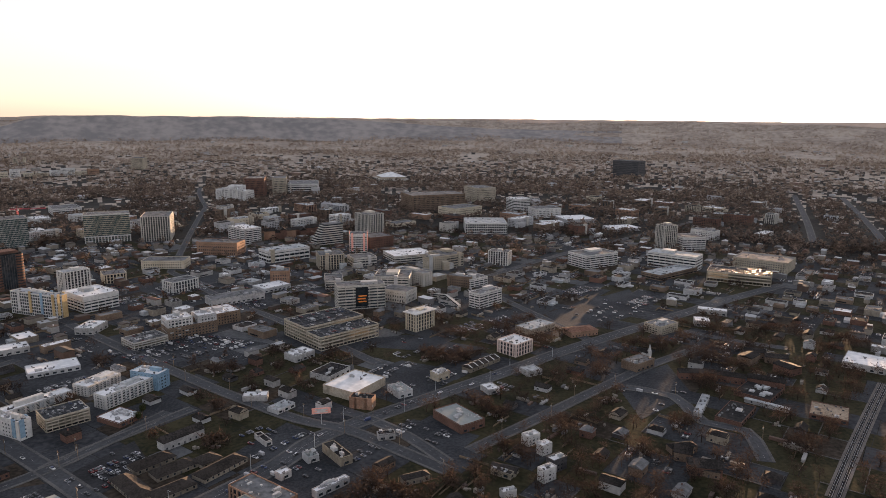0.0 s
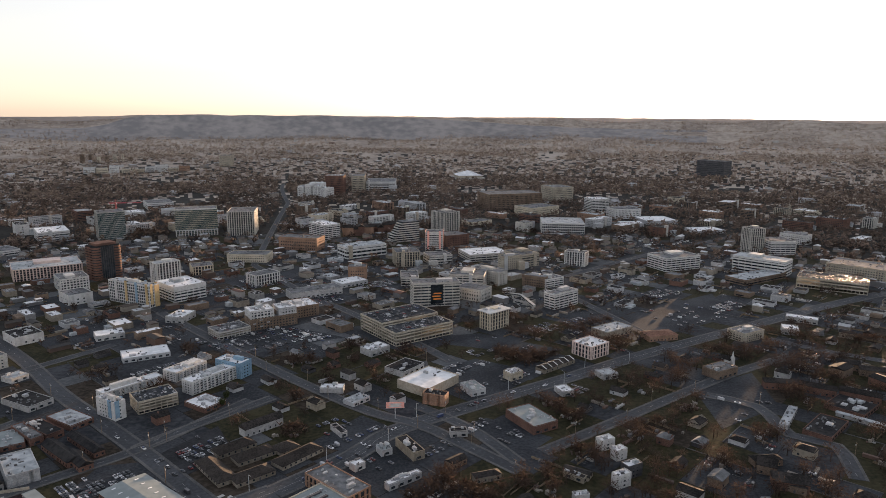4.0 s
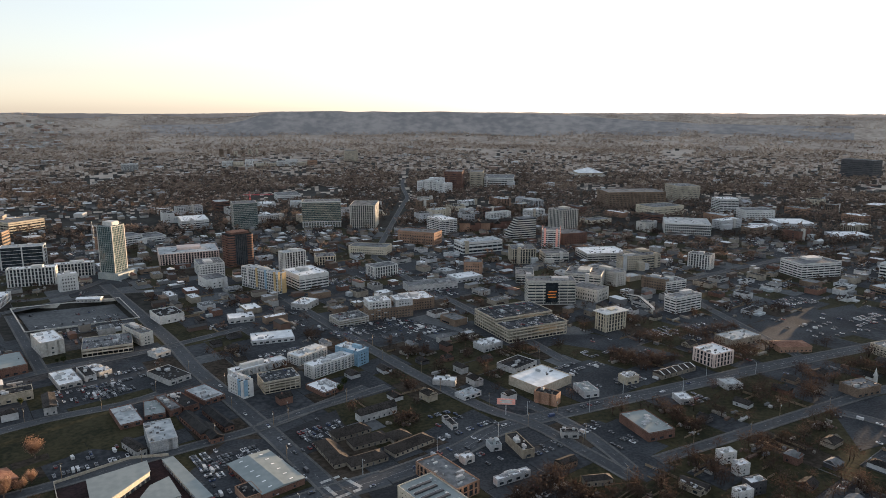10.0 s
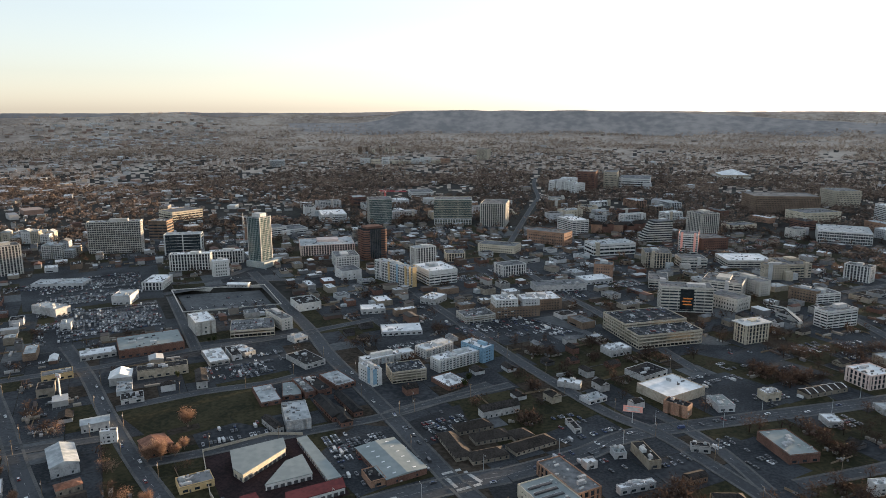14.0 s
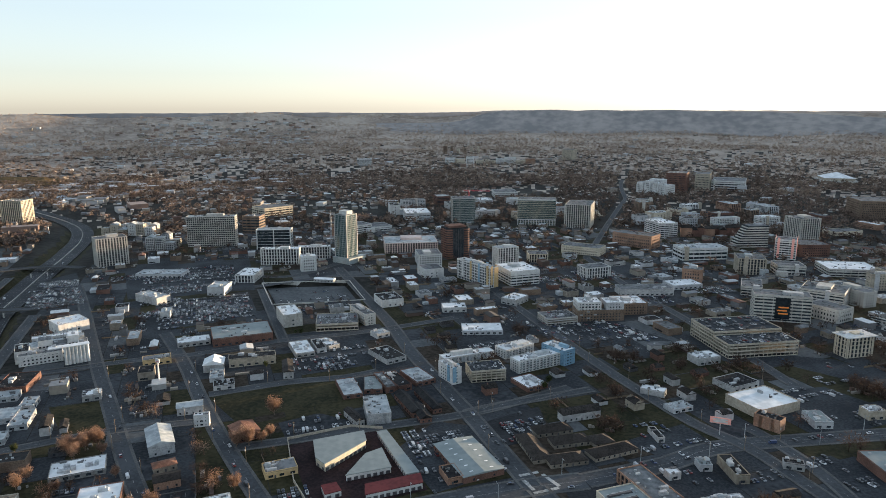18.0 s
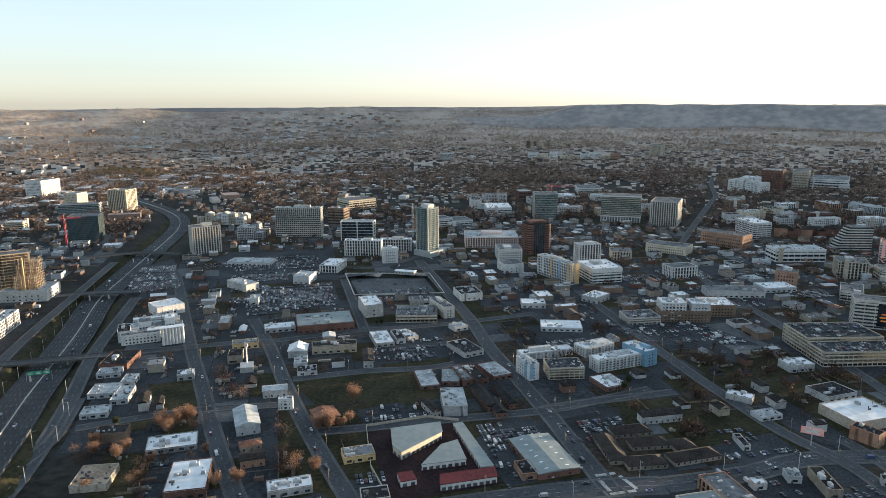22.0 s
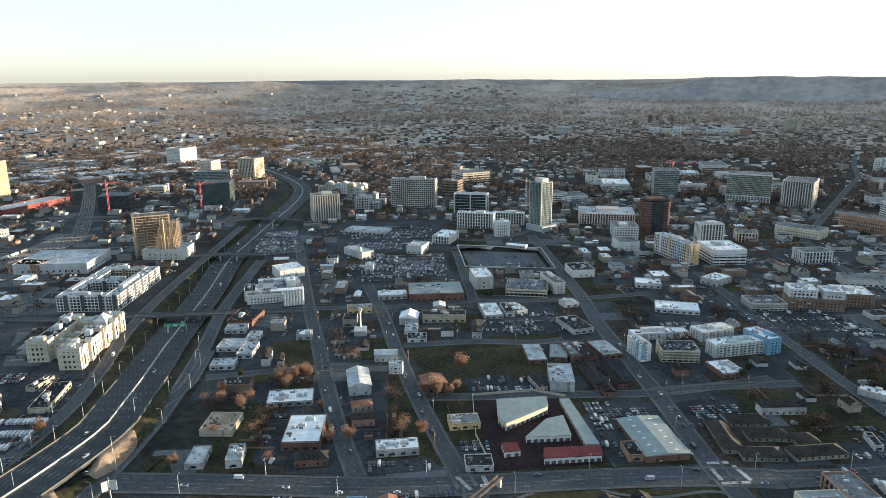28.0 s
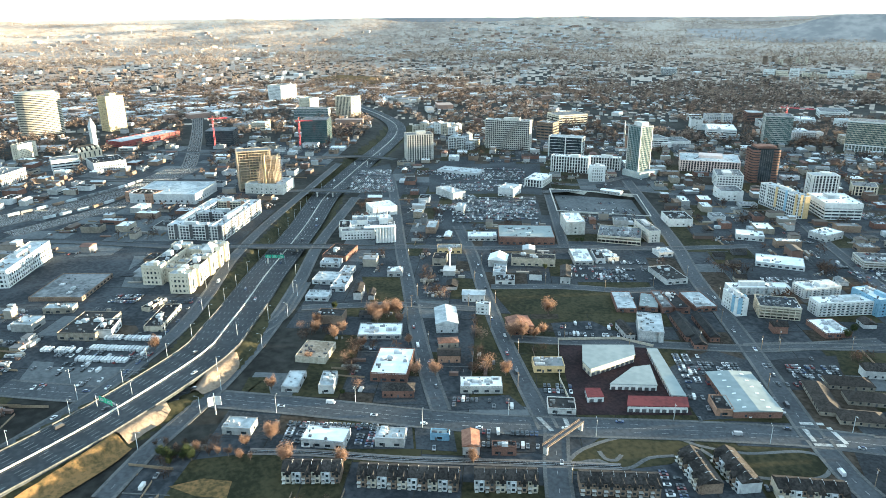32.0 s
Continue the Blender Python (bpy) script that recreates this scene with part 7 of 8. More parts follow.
def tree(kind, x, y, h, s):
    ob = thing("tree", LABELS[kind], "tree", x, y, level(x, y), (s * 77) % 360, "street and garden trees")
    ob.scale = (h / 10,) * 3
    part("trunk", TREE_MESH[kind, s % 4][0], None, ob)
    part("crown", TREE_MESH[kind, s % 4][1], None, ob)


for i, (x, y) in enumerate(ORANGE_TREES):
    tree("rust", x, y, (12, 9, 11, 8, 10)[i % 5] if i not in (0, 5, 6, 8, 11) else 15, i)
for i, (x, y) in enumerate(GREEN_TREES):
    tree("green", x, y, (7, 5, 6, 8)[i % 4], i)
for i in range(13):  # belt of low trees along the upper edge of the park
    tree(("bare", "bare", "rust")[i % 3], -362 + i * 3.2 + (i * 37 % 5) * 0.5, 27 + i * 3.3 + (i * 23 % 7) * 0.6, (5, 7, 4, 6)[i % 4], i)


# ---- vehicles ----
def car_model(name, label, L, W, H, van=False):
    ob = thing(name, label, "van" if van else "car", 0, 0, group="parked and driving cars")
    hood = 0.55 * H
    body = Bag().box(0, 0, 0.28, L, W, hood - 0.18)
    if van:
        body.box(-0.06 * L, 0, hood + 0.1, L * 0.84, W * 0.94, H - hood - 0.1, top=0.96)
    part("body", body, "carpaint", ob)
    if van:
        part("windscreen", Bag().box(L * 0.37, 0, hood + 0.12, 0.2, W * 0.86, 0.55), "glass", ob)
    else:
        part("cabin_glass", Bag().box(-0.05 * L, 0, hood + 0.1, L * 0.52, W * 0.9, H - hood - 0.14, top=0.8), "glass", ob)
        part("car_roof", Bag().box(-0.05 * L, 0, H - 0.05, L * 0.4, W * 0.7, 0.08), "carpaint", ob)
    for sx in (-1, 1):
        for sy in (-1, 1):
            part("wheel", Bag().tube((sx * L * 0.31, sy * (W / 2 - 0.22), 0.33), (sx * L * 0.31, sy * (W / 2 + 0.02), 0.33), 0.33, 0.33, 8), "tyre", ob)
    return ob


CARS = [car_model("sedan", "parked sedan with painted body and dark windows", 4.7, 1.8, 1.45), car_model("hatchback", "small hatchback car with dark windows", 4.2, 1.75, 1.55),
        car_model("van", "tall white and grey delivery van", 5.6, 2.0, 2.3, True)]
car_first = set()


def put_car(k, x, y, z, ang):
    m = pose(x, y, z, 0, 0, ang)
    if k in car_first:
        copy_thing(CARS[k], m)
    else:
        CARS[k].matrix_world = m
        car_first.add(k)


crng = random.Random(11)
n_cars = 0
for name, width, line in STREETS:
    if name in ("avenue", "cross_street", "frontage_road"):
        acc = 0.0
        for a, b in zip(line[:-1], line[1:]):
            acc += (b - a).length
            if acc > 26 and b.length < 620 and n_cars < 48:
                if crng.random() < 0.62:
                    d = (b - a).normalized()
                    s = crng.choice((-1, 1)) * (width / 4 if width < 12 else crng.choice((0.15, 0.36)) * width)
                    put_car(crng.choice((0, 0, 1, 2)), b.x - d.y * s, b.y + d.x * s, level(b.x, b.y) + 0.24, math.degrees(math.atan2(d.y, d.x)) + (180 if s < 0 else 0))
                    n_cars += 1
                    acc = 0.0
for i in range(2, 120, 2):
    if i < len(FREEWAY) - 1 and n_cars < 76:
        a, b = FREEWAY[i], FREEWAY[i + 1]
        d = (b - a).normalized()
        s = crng.choice((-12.8, -9.2, -5.6, 5.6, 9.2, 12.8))
        if crng.random() < 0.75:
            put_car(crng.choice((0, 0, 1, 2)), b.x - d.y * s, b.y + d.x * s, b.z + 0.02, math.degrees(math.atan2(d.y, d.x)) + (180 if s < 0 else 0))
            n_cars += 1

def car_rows(x, y, rot, rows, cols, fill=0.8, van=False, gap=2.7, aisle=6.5, nose=90, length=4.5):
    """Cars in marked bays; rot is the way along a row."""
    c, s = math.cos(radians(rot)), math.sin(radians(rot))
    for j in range(rows):
        for i in range(cols):
            u, v = (i - cols / 2) * gap, (j - rows / 2) * aisle
            if crng.random() < fill:
                px, py = x + u * c - v * s, y + u * s + v * c
                rough_car(px, py, level(px, py) + 0.12, radians(rot + nose + crng.uniform(-3, 3)), length * crng.uniform(0.92, 1.06), van)


# ---- parcels: the patchwork of lots, yards and gardens between the streets ----
def parcels(seed):
    rng = random.Random(seed)
    cu, su = math.cos(radians(54)), math.sin(radians(54))
    bags = {k: Bag() for k in ("lot", "asphalt_old", "grass", "concrete_yard", "dirt_yard")}
    lines, kerbs = Bag(), Bag()
    u = -900.0
    while u < 1250:
        du = rng.uniform(20, 46)
        v = -360.0
        while v < 1350:
            dv = rng.uniform(18, 52)
            uc, vc = u + du / 2, v + dv / 2
            x, y = uc * cu - vc * su, uc * su + vc * cu
            r = math.hypot(x, y)
            az = math.degrees(math.atan2(x, y))
            fd = np.min(np.hypot(FW[:, 0] - x, FW[:, 1] - y))
            if 180 < r < 1350 and -100 < az < 40 and fd > 60 and not in_poly(np.array([x]), np.array([y]), [(-730, 600), (-620, 700), (-520, 615), (-618, 515)])[0]:
                leafy = noise.noise(Vector((x / 170, y / 170, 5)))
                q = rng.random()
                if x > -60 and y < 760 or leafy > 0.28:
                    kind = "grass" if q < 0.62 else "lot" if q < 0.8 else "dirt_yard" if q < 0.9 else "asphalt_old"
                else:
                    kind = "lot" if q < 0.36 else "asphalt_old" if q < 0.58 else "concrete_yard" if q < 0.66 else "grass" if q < 0.86 else "dirt_yard"
                if az < -62 and r > 560:
                    kind = "concrete_yard" if q < 0.3 else "asphalt_old" if q < 0.65 else "lot"
                top = 0.33 + rng.uniform(0.0, 0.06)
                if r < 470 and is_free(x, y):
                    own = part({"lot": "parking_lot", "asphalt_old": "asphalt_yard", "grass": "garden_lawn"}.get(kind, kind), Bag().box(x, y, -0.3, du - 0.6, dv - 0.6, top, radians(54)), kind)
                    tagged(own, {"lot": "dark asphalt parking lot with painted bays", "asphalt_old": "worn grey asphalt yard behind buildings", "grass": "dry dark winter lawn with bare patches",
                                 "concrete_yard": "stained pale concrete yard", "dirt_yard": "bare brown earth yard"}[kind], "lot", kind="structure")
                else:
                    bags[kind].box(x, y, -0.3, du - 0.6, dv - 0.6, top, radians(54))
                if rng.random() < 0.6 and r < 1000 and is_free(x, y):
                    for a, b, kw, kd in ((0, -dv / 2, du, 0.7), (0, dv / 2, du, 0.7), (-du / 2, 0, 0.7, dv), (du / 2, 0, 0.7, dv))[:rng.randint(1, 4)]:
                        px, py = x + a * cu - b * su, y + a * su + b * cu
                        if is_free(px, py):
                            kerbs.box(px, py, 0.05, kw, kd, 0.42, radians(54))
                if kind in ("lot", "asphalt_old") and rng.random() < 0.85:
                    fill = rng.choice((0.25, 0.5, 0.8, 1.0))
                    rows = max(1, int(dv / 9))
                    for j in range(rows):
                        keep = fill * rng.choice((0.1, 0.5, 1.0, 1.2))
                        for i in range(int(du / 2.8) - 1):
                            a, b = -du / 2 + 2.8 * (i + 1), -dv / 2 + (j + 0.5) * dv / rows
                            px, py = x + a * cu - b * su, y + a * su + b * cu
                            if is_free(px, py, 1):
                                lines.quad(px - 1.35 * cu, py - 1.35 * su, 0.405, 0.14, 4.6, radians(54))
                                if crng.random() < keep * 0.8:
                                    rough_car(px, py, 0.36, radians(144 + crng.uniform(-3, 3)), crng.uniform(4.1, 4.9), crng.random() < 0.08)
            v += dv
        u += du
    for kind, label in (("lot", "dark asphalt parking lots in a patchwork"), ("asphalt_old", "worn grey asphalt yards in a patchwork"), ("grass", "dry dark lawns and gardens"), ("concrete_yard", "pale concrete yards"), ("dirt_yard", "bare earth yards")):
        tagged(part(kind if kind != "lot" else "parking_lots", bags[kind], kind), label, "lots", kind="stuff")
    tagged(part("kerbs", kerbs, "walk"), "pale concrete kerbs along the lots", "kerbs", kind="stuff")
    tagged(part("bay_lines", lines, "paint_worn"), "worn white parking bay lines", "markings", kind="stuff")




for spec in ((-523, -6, 54, 1, 12, 0.9, True), (-504, 29, 54, 1, 16, 0.95, True), (-492, 16, 54, 1, 14, 0.95, True), (-517, 40, 54, 1, 16, 0.95, True),
             (-334, 118, 54, 1, 22, 0.9), (-332, 97, 144, 3, 8, 0.8), (-312, 130, 144, 2, 9, 0.8), (-603, 47, 54, 3, 9, 0.85), (-938, 441, 60, 6, 22, 0.85), (-838, 397, 60, 5, 20, 0.85),
             (-882, 528, 60, 5, 26, 0.85), (-833, 568, 60, 4, 18, 0.8), (-657, 491, 54, 7, 20, 0.6), (-425, 440, 54, 5, 14, 0.6), (-293, 262, 54, 2, 7, 0.8), (-269, 349, 144, 2, 15, 0.9),
             (-259, 372, 54, 2, 12, 0.8), (-219, 422, 54, 3, 12, 0.6), (-211, 410, 54, 2, 10, 0.5), (-151, 302, 54, 1, 14, 0.9), (-188, 244, 144, 2, 10, 0.7), (-40, 649, 54, 3, 12, 0.35),
             (23, 731, 50, 4, 14, 0.4), (-40, 519, 50, 1, 12, 0.6), (-58, 444, 50, 2, 10, 0.3), (-139, 470, 50, 3, 8, 0.5), (43, 559, 50, 3, 9, 0.6), (-354, 897, 45, 8, 24, 0.7),
             (-391, 841, 45, 5, 18, 0.7), (-251, 810, 45, 5, 20, 0.6), (-838, 559, 60, 5, 22, 0.7), (-687, 493, 54, 4, 16, 0.7), (-700, 440, 54, 4, 16, 0.7), (-740, 470, 54, 4, 18, 0.7),
             (-770, 520, 54, 5, 18, 0.8), (-200, 900, 45, 5, 20, 0.7), (60, 760, 45, 3, 14, 0.5), (180, 900, 45, 5, 20, 0.5), (250, 850, 45, 4, 16, 0.5), (-330, 560, 54, 2, 16, 0.6), (-360, 590, 54, 2, 14, 0.6)):
    x, y, rot, rows, cols, fill = spec[:6]
    car_rows(x, y, rot, rows, cols, fill, len(spec) > 6, length=6.0 if len(spec) > 6 else 4.5)
    occupy_rect(x, y, cols * 2.7, rows * 6.5, rot)

for pts, fill, up in LOT_CARS:
    c, s = math.cos(radians(54)), math.sin(radians(54))
    for b in np.arange(-60, 60, 6.2):
        row = fill * (crng.choice((0, 0.15, 0.4, 1.0)) if fill < 0.7 else crng.choice((0, 0.5, 0.9, 1.1)))
        for a in np.arange(-60, 60, 2.75):
            mx, my = sum(p[0] for p in pts) / len(pts), sum(p[1] for p in pts) / len(pts)
            x, y = mx + a * c - b * s, my + a * s + b * c
            if crng.random() < row and in_poly(np.array([x]), np.array([y]), pts)[0] and in_poly(np.array([x + 3 * c]), np.array([y + 3 * s]), pts)[0]:
                rough_car(x, y, up + 0.02, radians(144 + crng.uniform(-4, 4)), crng.uniform(4.1, 5.2), crng.random() < 0.08)


# ---- poles, lamps, signs and cranes ----
def lamp_post(label, h):
    ob = thing("street_lamp", label, "street lamp", 0, 0, group="street lamps")
    part("pole", Bag().tube((0, 0, -0.3), (0, 0, h), 0.22, 0.13, 6), "roof_pale", ob)
    part("arm", Bag().tube((0, 0, h - 0.1), (2.4, 0, h + 0.35), 0.06, 0.05, 5), "metal", ob)
    part("lamp_head", Bag().box(2.7, 0, h + 0.25, 0.9, 0.35, 0.18), "roof_pale", ob)
    return ob


def utility_pole(label):
    ob = thing("utility_pole", label, "utility pole", 0, 0, group="utility poles")
    part("pole", Bag().tube((0, 0, -0.3), (0, 0, 11.5), 0.2, 0.13, 6), "wood", ob)
    part("crossarm", Bag().box(0, 0, 10.6, 0.15, 2.6, 0.18), "wood", ob)
    part("transformer", Bag().tube((0.4, 0.2, 8.6), (0.4, 0.2, 9.8), 0.3, 0.3, 8), "metal", ob)
    return ob


lamp_a, pole_a = lamp_post("grey steel street lamp with a curved arm", 11.5), utility_pole("timber utility pole with crossarm and transformer")
first = {"lamp": lamp_a, "pole": pole_a}


def plant(which, x, y, ang):
    src = {"lamp": lamp_a, "pole": pole_a}[which]
    m = pose(x, y, level(x, y), 0, 0, ang)
    if which in first:
        first.pop(which).matrix_world = m
    else:
        copy_thing(src, m)


count = {"lamp": 0, "pole": 0}
for name, width, line in STREETS:
    acc, side = 0.0, 1
    for a, b in zip(line[:-1], line[1:]):
        acc += (b - a).length
        near = b.length < 650
        if acc > 38 and near and name in ("avenue", "frontage_road", "cross_street", "side_street"):
            which = "lamp" if name in ("avenue", "frontage_road") else "pole"
            if count[which] < 90:
                d = (b - a).normalized()
                o = side * (width / 2 + 1.4)
                plant(which, b.x - d.y * o, b.y + d.x * o, math.degrees(math.atan2(d.y, d.x)) - 90 * side)
                count[which] += 1
            acc, side = 0.0, -side
for i in range(2, 60, 3):
    a, b = FREEWAY[i], FREEWAY[i + 1]
    d = (b - a).normalized()
    ob = copy_thing(lamp_a, pose(b.x - d.y * 20.4, b.y + d.x * 20.4, level(b.x - d.y * 20.4, b.y + d.x * 20.4), 0, 0, math.degrees(math.atan2(d.y, d.x)) - 90))


def sign_bars(parent, x, z, w, h, material, rows=2, y=-0.12):
    for k in range(rows):
        part("letter_bar", Bag().box(x, y, z + h * (0.2 + 0.6 * k / rows), w * (0.8 - 0.25 * (k % 2)), 0.05, h * 0.22), material, parent)


def billboard(x, y, rot):
    ob = thing("billboard", "tall two-panel billboard lit pale pink", "billboard", x, y, 0, rot)
    part("post", Bag().tube((0, 0, -0.3), (0, 0, 9), 0.4, 0.35, 8), "metal", ob)
    part("panel", Bag().box(0, 0, 9, 14.0, 0.5, 4.6), "pink", ob)
    part("frame", Bag().box(0, 0.4, 8.6, 14.4, 0.4, 0.5), "metal", ob)
    sign_bars(ob, 0, 9, 12.0, 4.6, "white", 3, -0.3)
    return ob


billboard(-94, 484, 12)


def wing_billboard(x, y):
    """Three white boards set in a fan on one post."""
    ob = thing("wing_billboard", "white fan-shaped billboard beside the avenue", "billboard", x, y, 0, 58)
    part("post", Bag().tube((0, 0, -0.3), (0, 0, 8), 0.5, 0.4, 8), "metal", ob)
    for k, a in enumerate((-40, 10, 55)):
        pn = part("panel", Bag().box(2.2, 0, 0, 3.6, 0.4, 6.0), "white", ob)
        pn.matrix_basis = pose(0, 0, 6.5, 0, 0, a * 2.2 + 90)


wing_billboard(-378, 64)


def road_sign(x, y, z, rot, panels):
    ob = thing("sign_gantry", "green overhead direction signs on a steel gantry", "road sign", x, y, z, rot)
    span = 20.0
    for s in (-1, 1):
        part("post", Bag().tube((s * span / 2, 0, -1), (s * span / 2, 0, 7.5), 0.25, 0.2, 6), "metal", ob)
    beam = Bag()
    for zz in (6.6, 7.6):
        beam.tube((-span / 2, 0, zz), (span / 2, 0, zz), 0.12, 0.12, 5)
    for k in range(10):
        beam.tube((-span / 2 + k * 2, 0, 6.6), (-span / 2 + k * 2 + 2, 0, 7.6), 0.06, 0.06, 4)
    part("truss", beam, "metal", ob)
    for k in range(panels):
        cx = (k - (panels - 1) / 2) * 6.4
        pn = part("panel", Bag().box(cx, -0.3, 5.4, 5.6, 0.15, 3.4), SIGN_GREEN, ob, "green sign panel")
        for q in range(2):
            part("letter_bar", Bag().box(cx, -0.4, 6.2 + q * 1.1, 3.8 - q, 0.05, 0.5), "white", pn)


SIGN_GREEN = mat("sign_green", (0.02, 0.22, 0.13), (0.03, 0.28, 0.17), 0.5, grain=1.0)
road_sign(-636, 186, -5.5, 57, 3)
road_sign(-406, 8, 6.0, 29, 2)


def lattice(bag, p, q, w, n):
    """A square lattice mast from p to q."""
    p, q = Vector(p), Vector(q)
    z = (q - p).normalized()
    a = z.cross(Vector((0.2, 1, 0.1)) if abs(z.z) > 0.5 else Vector((0, 0, 1))).normalized() * w / 2
    b = z.cross(a).normalized() * w / 2
    cs = [a + b, a - b, -a - b, -a + b]
    for c in cs:
        bag.tube(p + c, q + c, 0.16, 0.16, 4)
    for k in range(n):
        u, v = p + (q - p) * (k / n), p + (q - p) * ((k + 1) / n)
        for i in range(4):
            bag.tube(u + cs[i], v + cs[(i + 1) % 4], 0.09, 0.09, 3)


def tower_crane(x, y, h, jib, rot, colour, label):
    ob = thing("tower_crane", label, "crane", x, y, level(x, y), rot)
    mast, arm, back = Bag(), Bag(), Bag()
    lattice(mast, (0, 0, -0.5), (0, 0, h), 2.0, int(h / 4))
    lattice(arm, (0, 0, h + 1.2), (jib, 0, h + 1.2), 1.4, int(jib / 4))
    lattice(back, (0, 0, h + 1.2), (-jib * 0.3, 0, h + 1.2), 1.4, 4)
    part("mast", mast, colour, ob)
    part("jib", arm, colour, ob)
    part("counter_jib", back, colour, ob)
    part("counterweight", Bag().box(-jib * 0.28, 0, h - 1.6, 2.6, 1.8, 2.6), "concrete", ob)
    part("cab", Bag().box(1.4, -1.3, h - 1.4, 1.8, 1.5, 2.2), "white", ob)
    apex = Bag()
    apex.tube((0, 0, h + 1.2), (0, 0, h + 8), 0.4, 0.15, 4)
    part("apex", apex, colour, ob)
    ties = Bag().tube((0, 0, h + 7.6), (jib * 0.7, 0, h + 1.9), 0.08, 0.08, 3).tube((0, 0, h + 7.6), (-jib * 0.28, 0, h + 1.9), 0.08, 0.08, 3)
    part("tie_bars", ties, "metal", ob)


tower_crane(-768, 1212, 60, 45, 20, "red", "red lattice tower crane above an unfinished tower")
tower_crane(-822, 852, 52, 48, 165, "metal", "pale grey lattice tower crane with a long jib")
tower_crane(-1280, 288, 52, 26, 80, "red", "red lattice tower crane above the rail quarter")
tower_crane(-1178, 413, 50, 24, 70, "red", "red lattice tower crane by a glass tower")


def tall_pole_sign(x, y):
    ob = thing("pole_sign", "tall white pole sign", "sign", x, y)
    part("post", Bag().box(0, 0, -0.3, 1.2, 1.2, 22, top=0.8), "white", ob)
    part("panel", Bag().box(0, 0, 20, 5.5, 0.8, 3.2), "white", ob)
    sign_bars(ob, 0, 20, 5.0, 3.2, "red", 1, -0.45)


tall_pole_sign(-511, 314)


def steeple(x, y):
    ob = thing("church", "white church with a pointed steeple", "church", x, y, 0, 40)
    ob.scale = (0.62, 0.62, 0.62)
    part("nave", Bag().box(0, 9, -0.5, 10, 18, 7), "white", ob)
    part("roof", Bag().gable(0, 9, 6.5, 18, 10, 4.5, radians(90)), "shingle", ob)
    part("tower", Bag().box(0, -1.5, -0.5, 4.5, 4.5, 12), "white", ob)
    part("spire", Bag().box(0, -1.5, 11.5, 3.4, 3.4, 10, top=0.05), "white", ob)
    for k in range(4):
        part("window", Bag().box(5.02, 3 + k * 4, 1.8, 0.1, 1.2, 3.0), "glass", ob)


steeple(197, 640)


def station_tower(x, y):
    ob = thing("clock_tower", "pale stone station clock tower with a pointed roof", "clock tower", x, y, level(x, y), 30)
    part("shaft", Bag().box(0, 0, -1, 8, 8, 44), "concrete", ob)
    part("belfry", Bag().box(0, 0, 43, 9, 9, 7), "white", ob)
    part("spire", Bag().box(0, 0, 50, 9, 9, 14, top=0.04), "grey", ob)


station_tower(-1330, 95)


def truss_bridge(x0, y0, x1, y1):
    a, b = Vector((x0, y0)), Vector((x1, y1))
    d, L = b - a, (b - a).length
    ob = thing("footbridge", "tan steel truss footbridge over the side street", "footbridge", (x0 + x1) / 2, (y0 + y1) / 2, 0, math.degrees(math.atan2(d.y, d.x)))
    part("deck", Bag().box(0, 0, 5.0, L, 3.0, 0.3), "dark", ob)
    for s in (-1, 1):
        t = Bag().box(0, s * 1.6, 6.5, L, 0.15, 0.15).box(0, s * 1.6, 5.4, L, 0.2, 0.2)
        for k in range(10):
            u = -L / 2 + k * L / 10
            t.tube((u, s * 1.6, 5.4), (u + L / 10, s * 1.6, 6.5) if k % 2 else (u + L / 10, s * 1.6, 5.4), 0.1, 0.1, 4)
            t.tube((u, s * 1.6, 5.4), (u, s * 1.6, 6.6), 0.1, 0.1, 4)
        part("truss", t, "wood", ob)
    for u in (-L / 2 + 1, L / 2 - 1):
        part("support", Bag().box(u, 0, -0.5, 1.2, 2.6, 5.6), "concrete", ob)


truss_bridge(-241, 207, -249, 241)
for s, (x, y) in enumerate(((-648, 196), (-672, 212), (-856, 340), (-868, 322), (-1030, 452), (-1020, 470), (-660, 218), (-640, 180))):
    bag = Bag().tube((x, y, -9), (x, y, -0.8), 0.9, 0.9, 10)
    tagged(part("bridge_pier", bag, "concrete"), "round concrete bridge pier under the overpass", "pier", "bridge piers")


def wagon_string(pts, n, seed):
    """A string of covered wagons standing on a track."""
    rng = random.Random(seed)
    line = polyline([(*p, 0.0) for p in pts], 16.0)
    for k in range(min(n, len(line) - 1)):
        a, b = line[k], line[k + 1]
        d, m = b - a, (a + b) * 0.5
        ob = thing("rail_wagon", "covered goods wagon standing on the rails", "rail wagon", m.x, m.y, level(m.x, m.y) + 0.5, math.degrees(math.atan2(d.y, d.x)), "goods wagons")
        part("body", Bag().box(0, 0, 1.0, 14.4, 2.9, 2.9, top=0.96), rng.choice(("roof_pale", "grey", "brown", "roof_grey", "dark")), ob)
        part("bogies", Bag().box(-4.8, 0, 0.1, 2.8, 2.2, 0.9).box(4.8, 0, 0.1, 2.8, 2.2, 0.9), "dark", ob)


wagon_string([(-950, -40), (-985, 25), (-1040, 105), (-1130, 185)], 12, 1)
wagon_string([(-912, -5), (-938, 50), (-975, 95), (-1040, 150)], 7, 2)


# ---- the rest of the near town: small houses, shops and garden trees in the free lots ----
frng = random.Random(5)


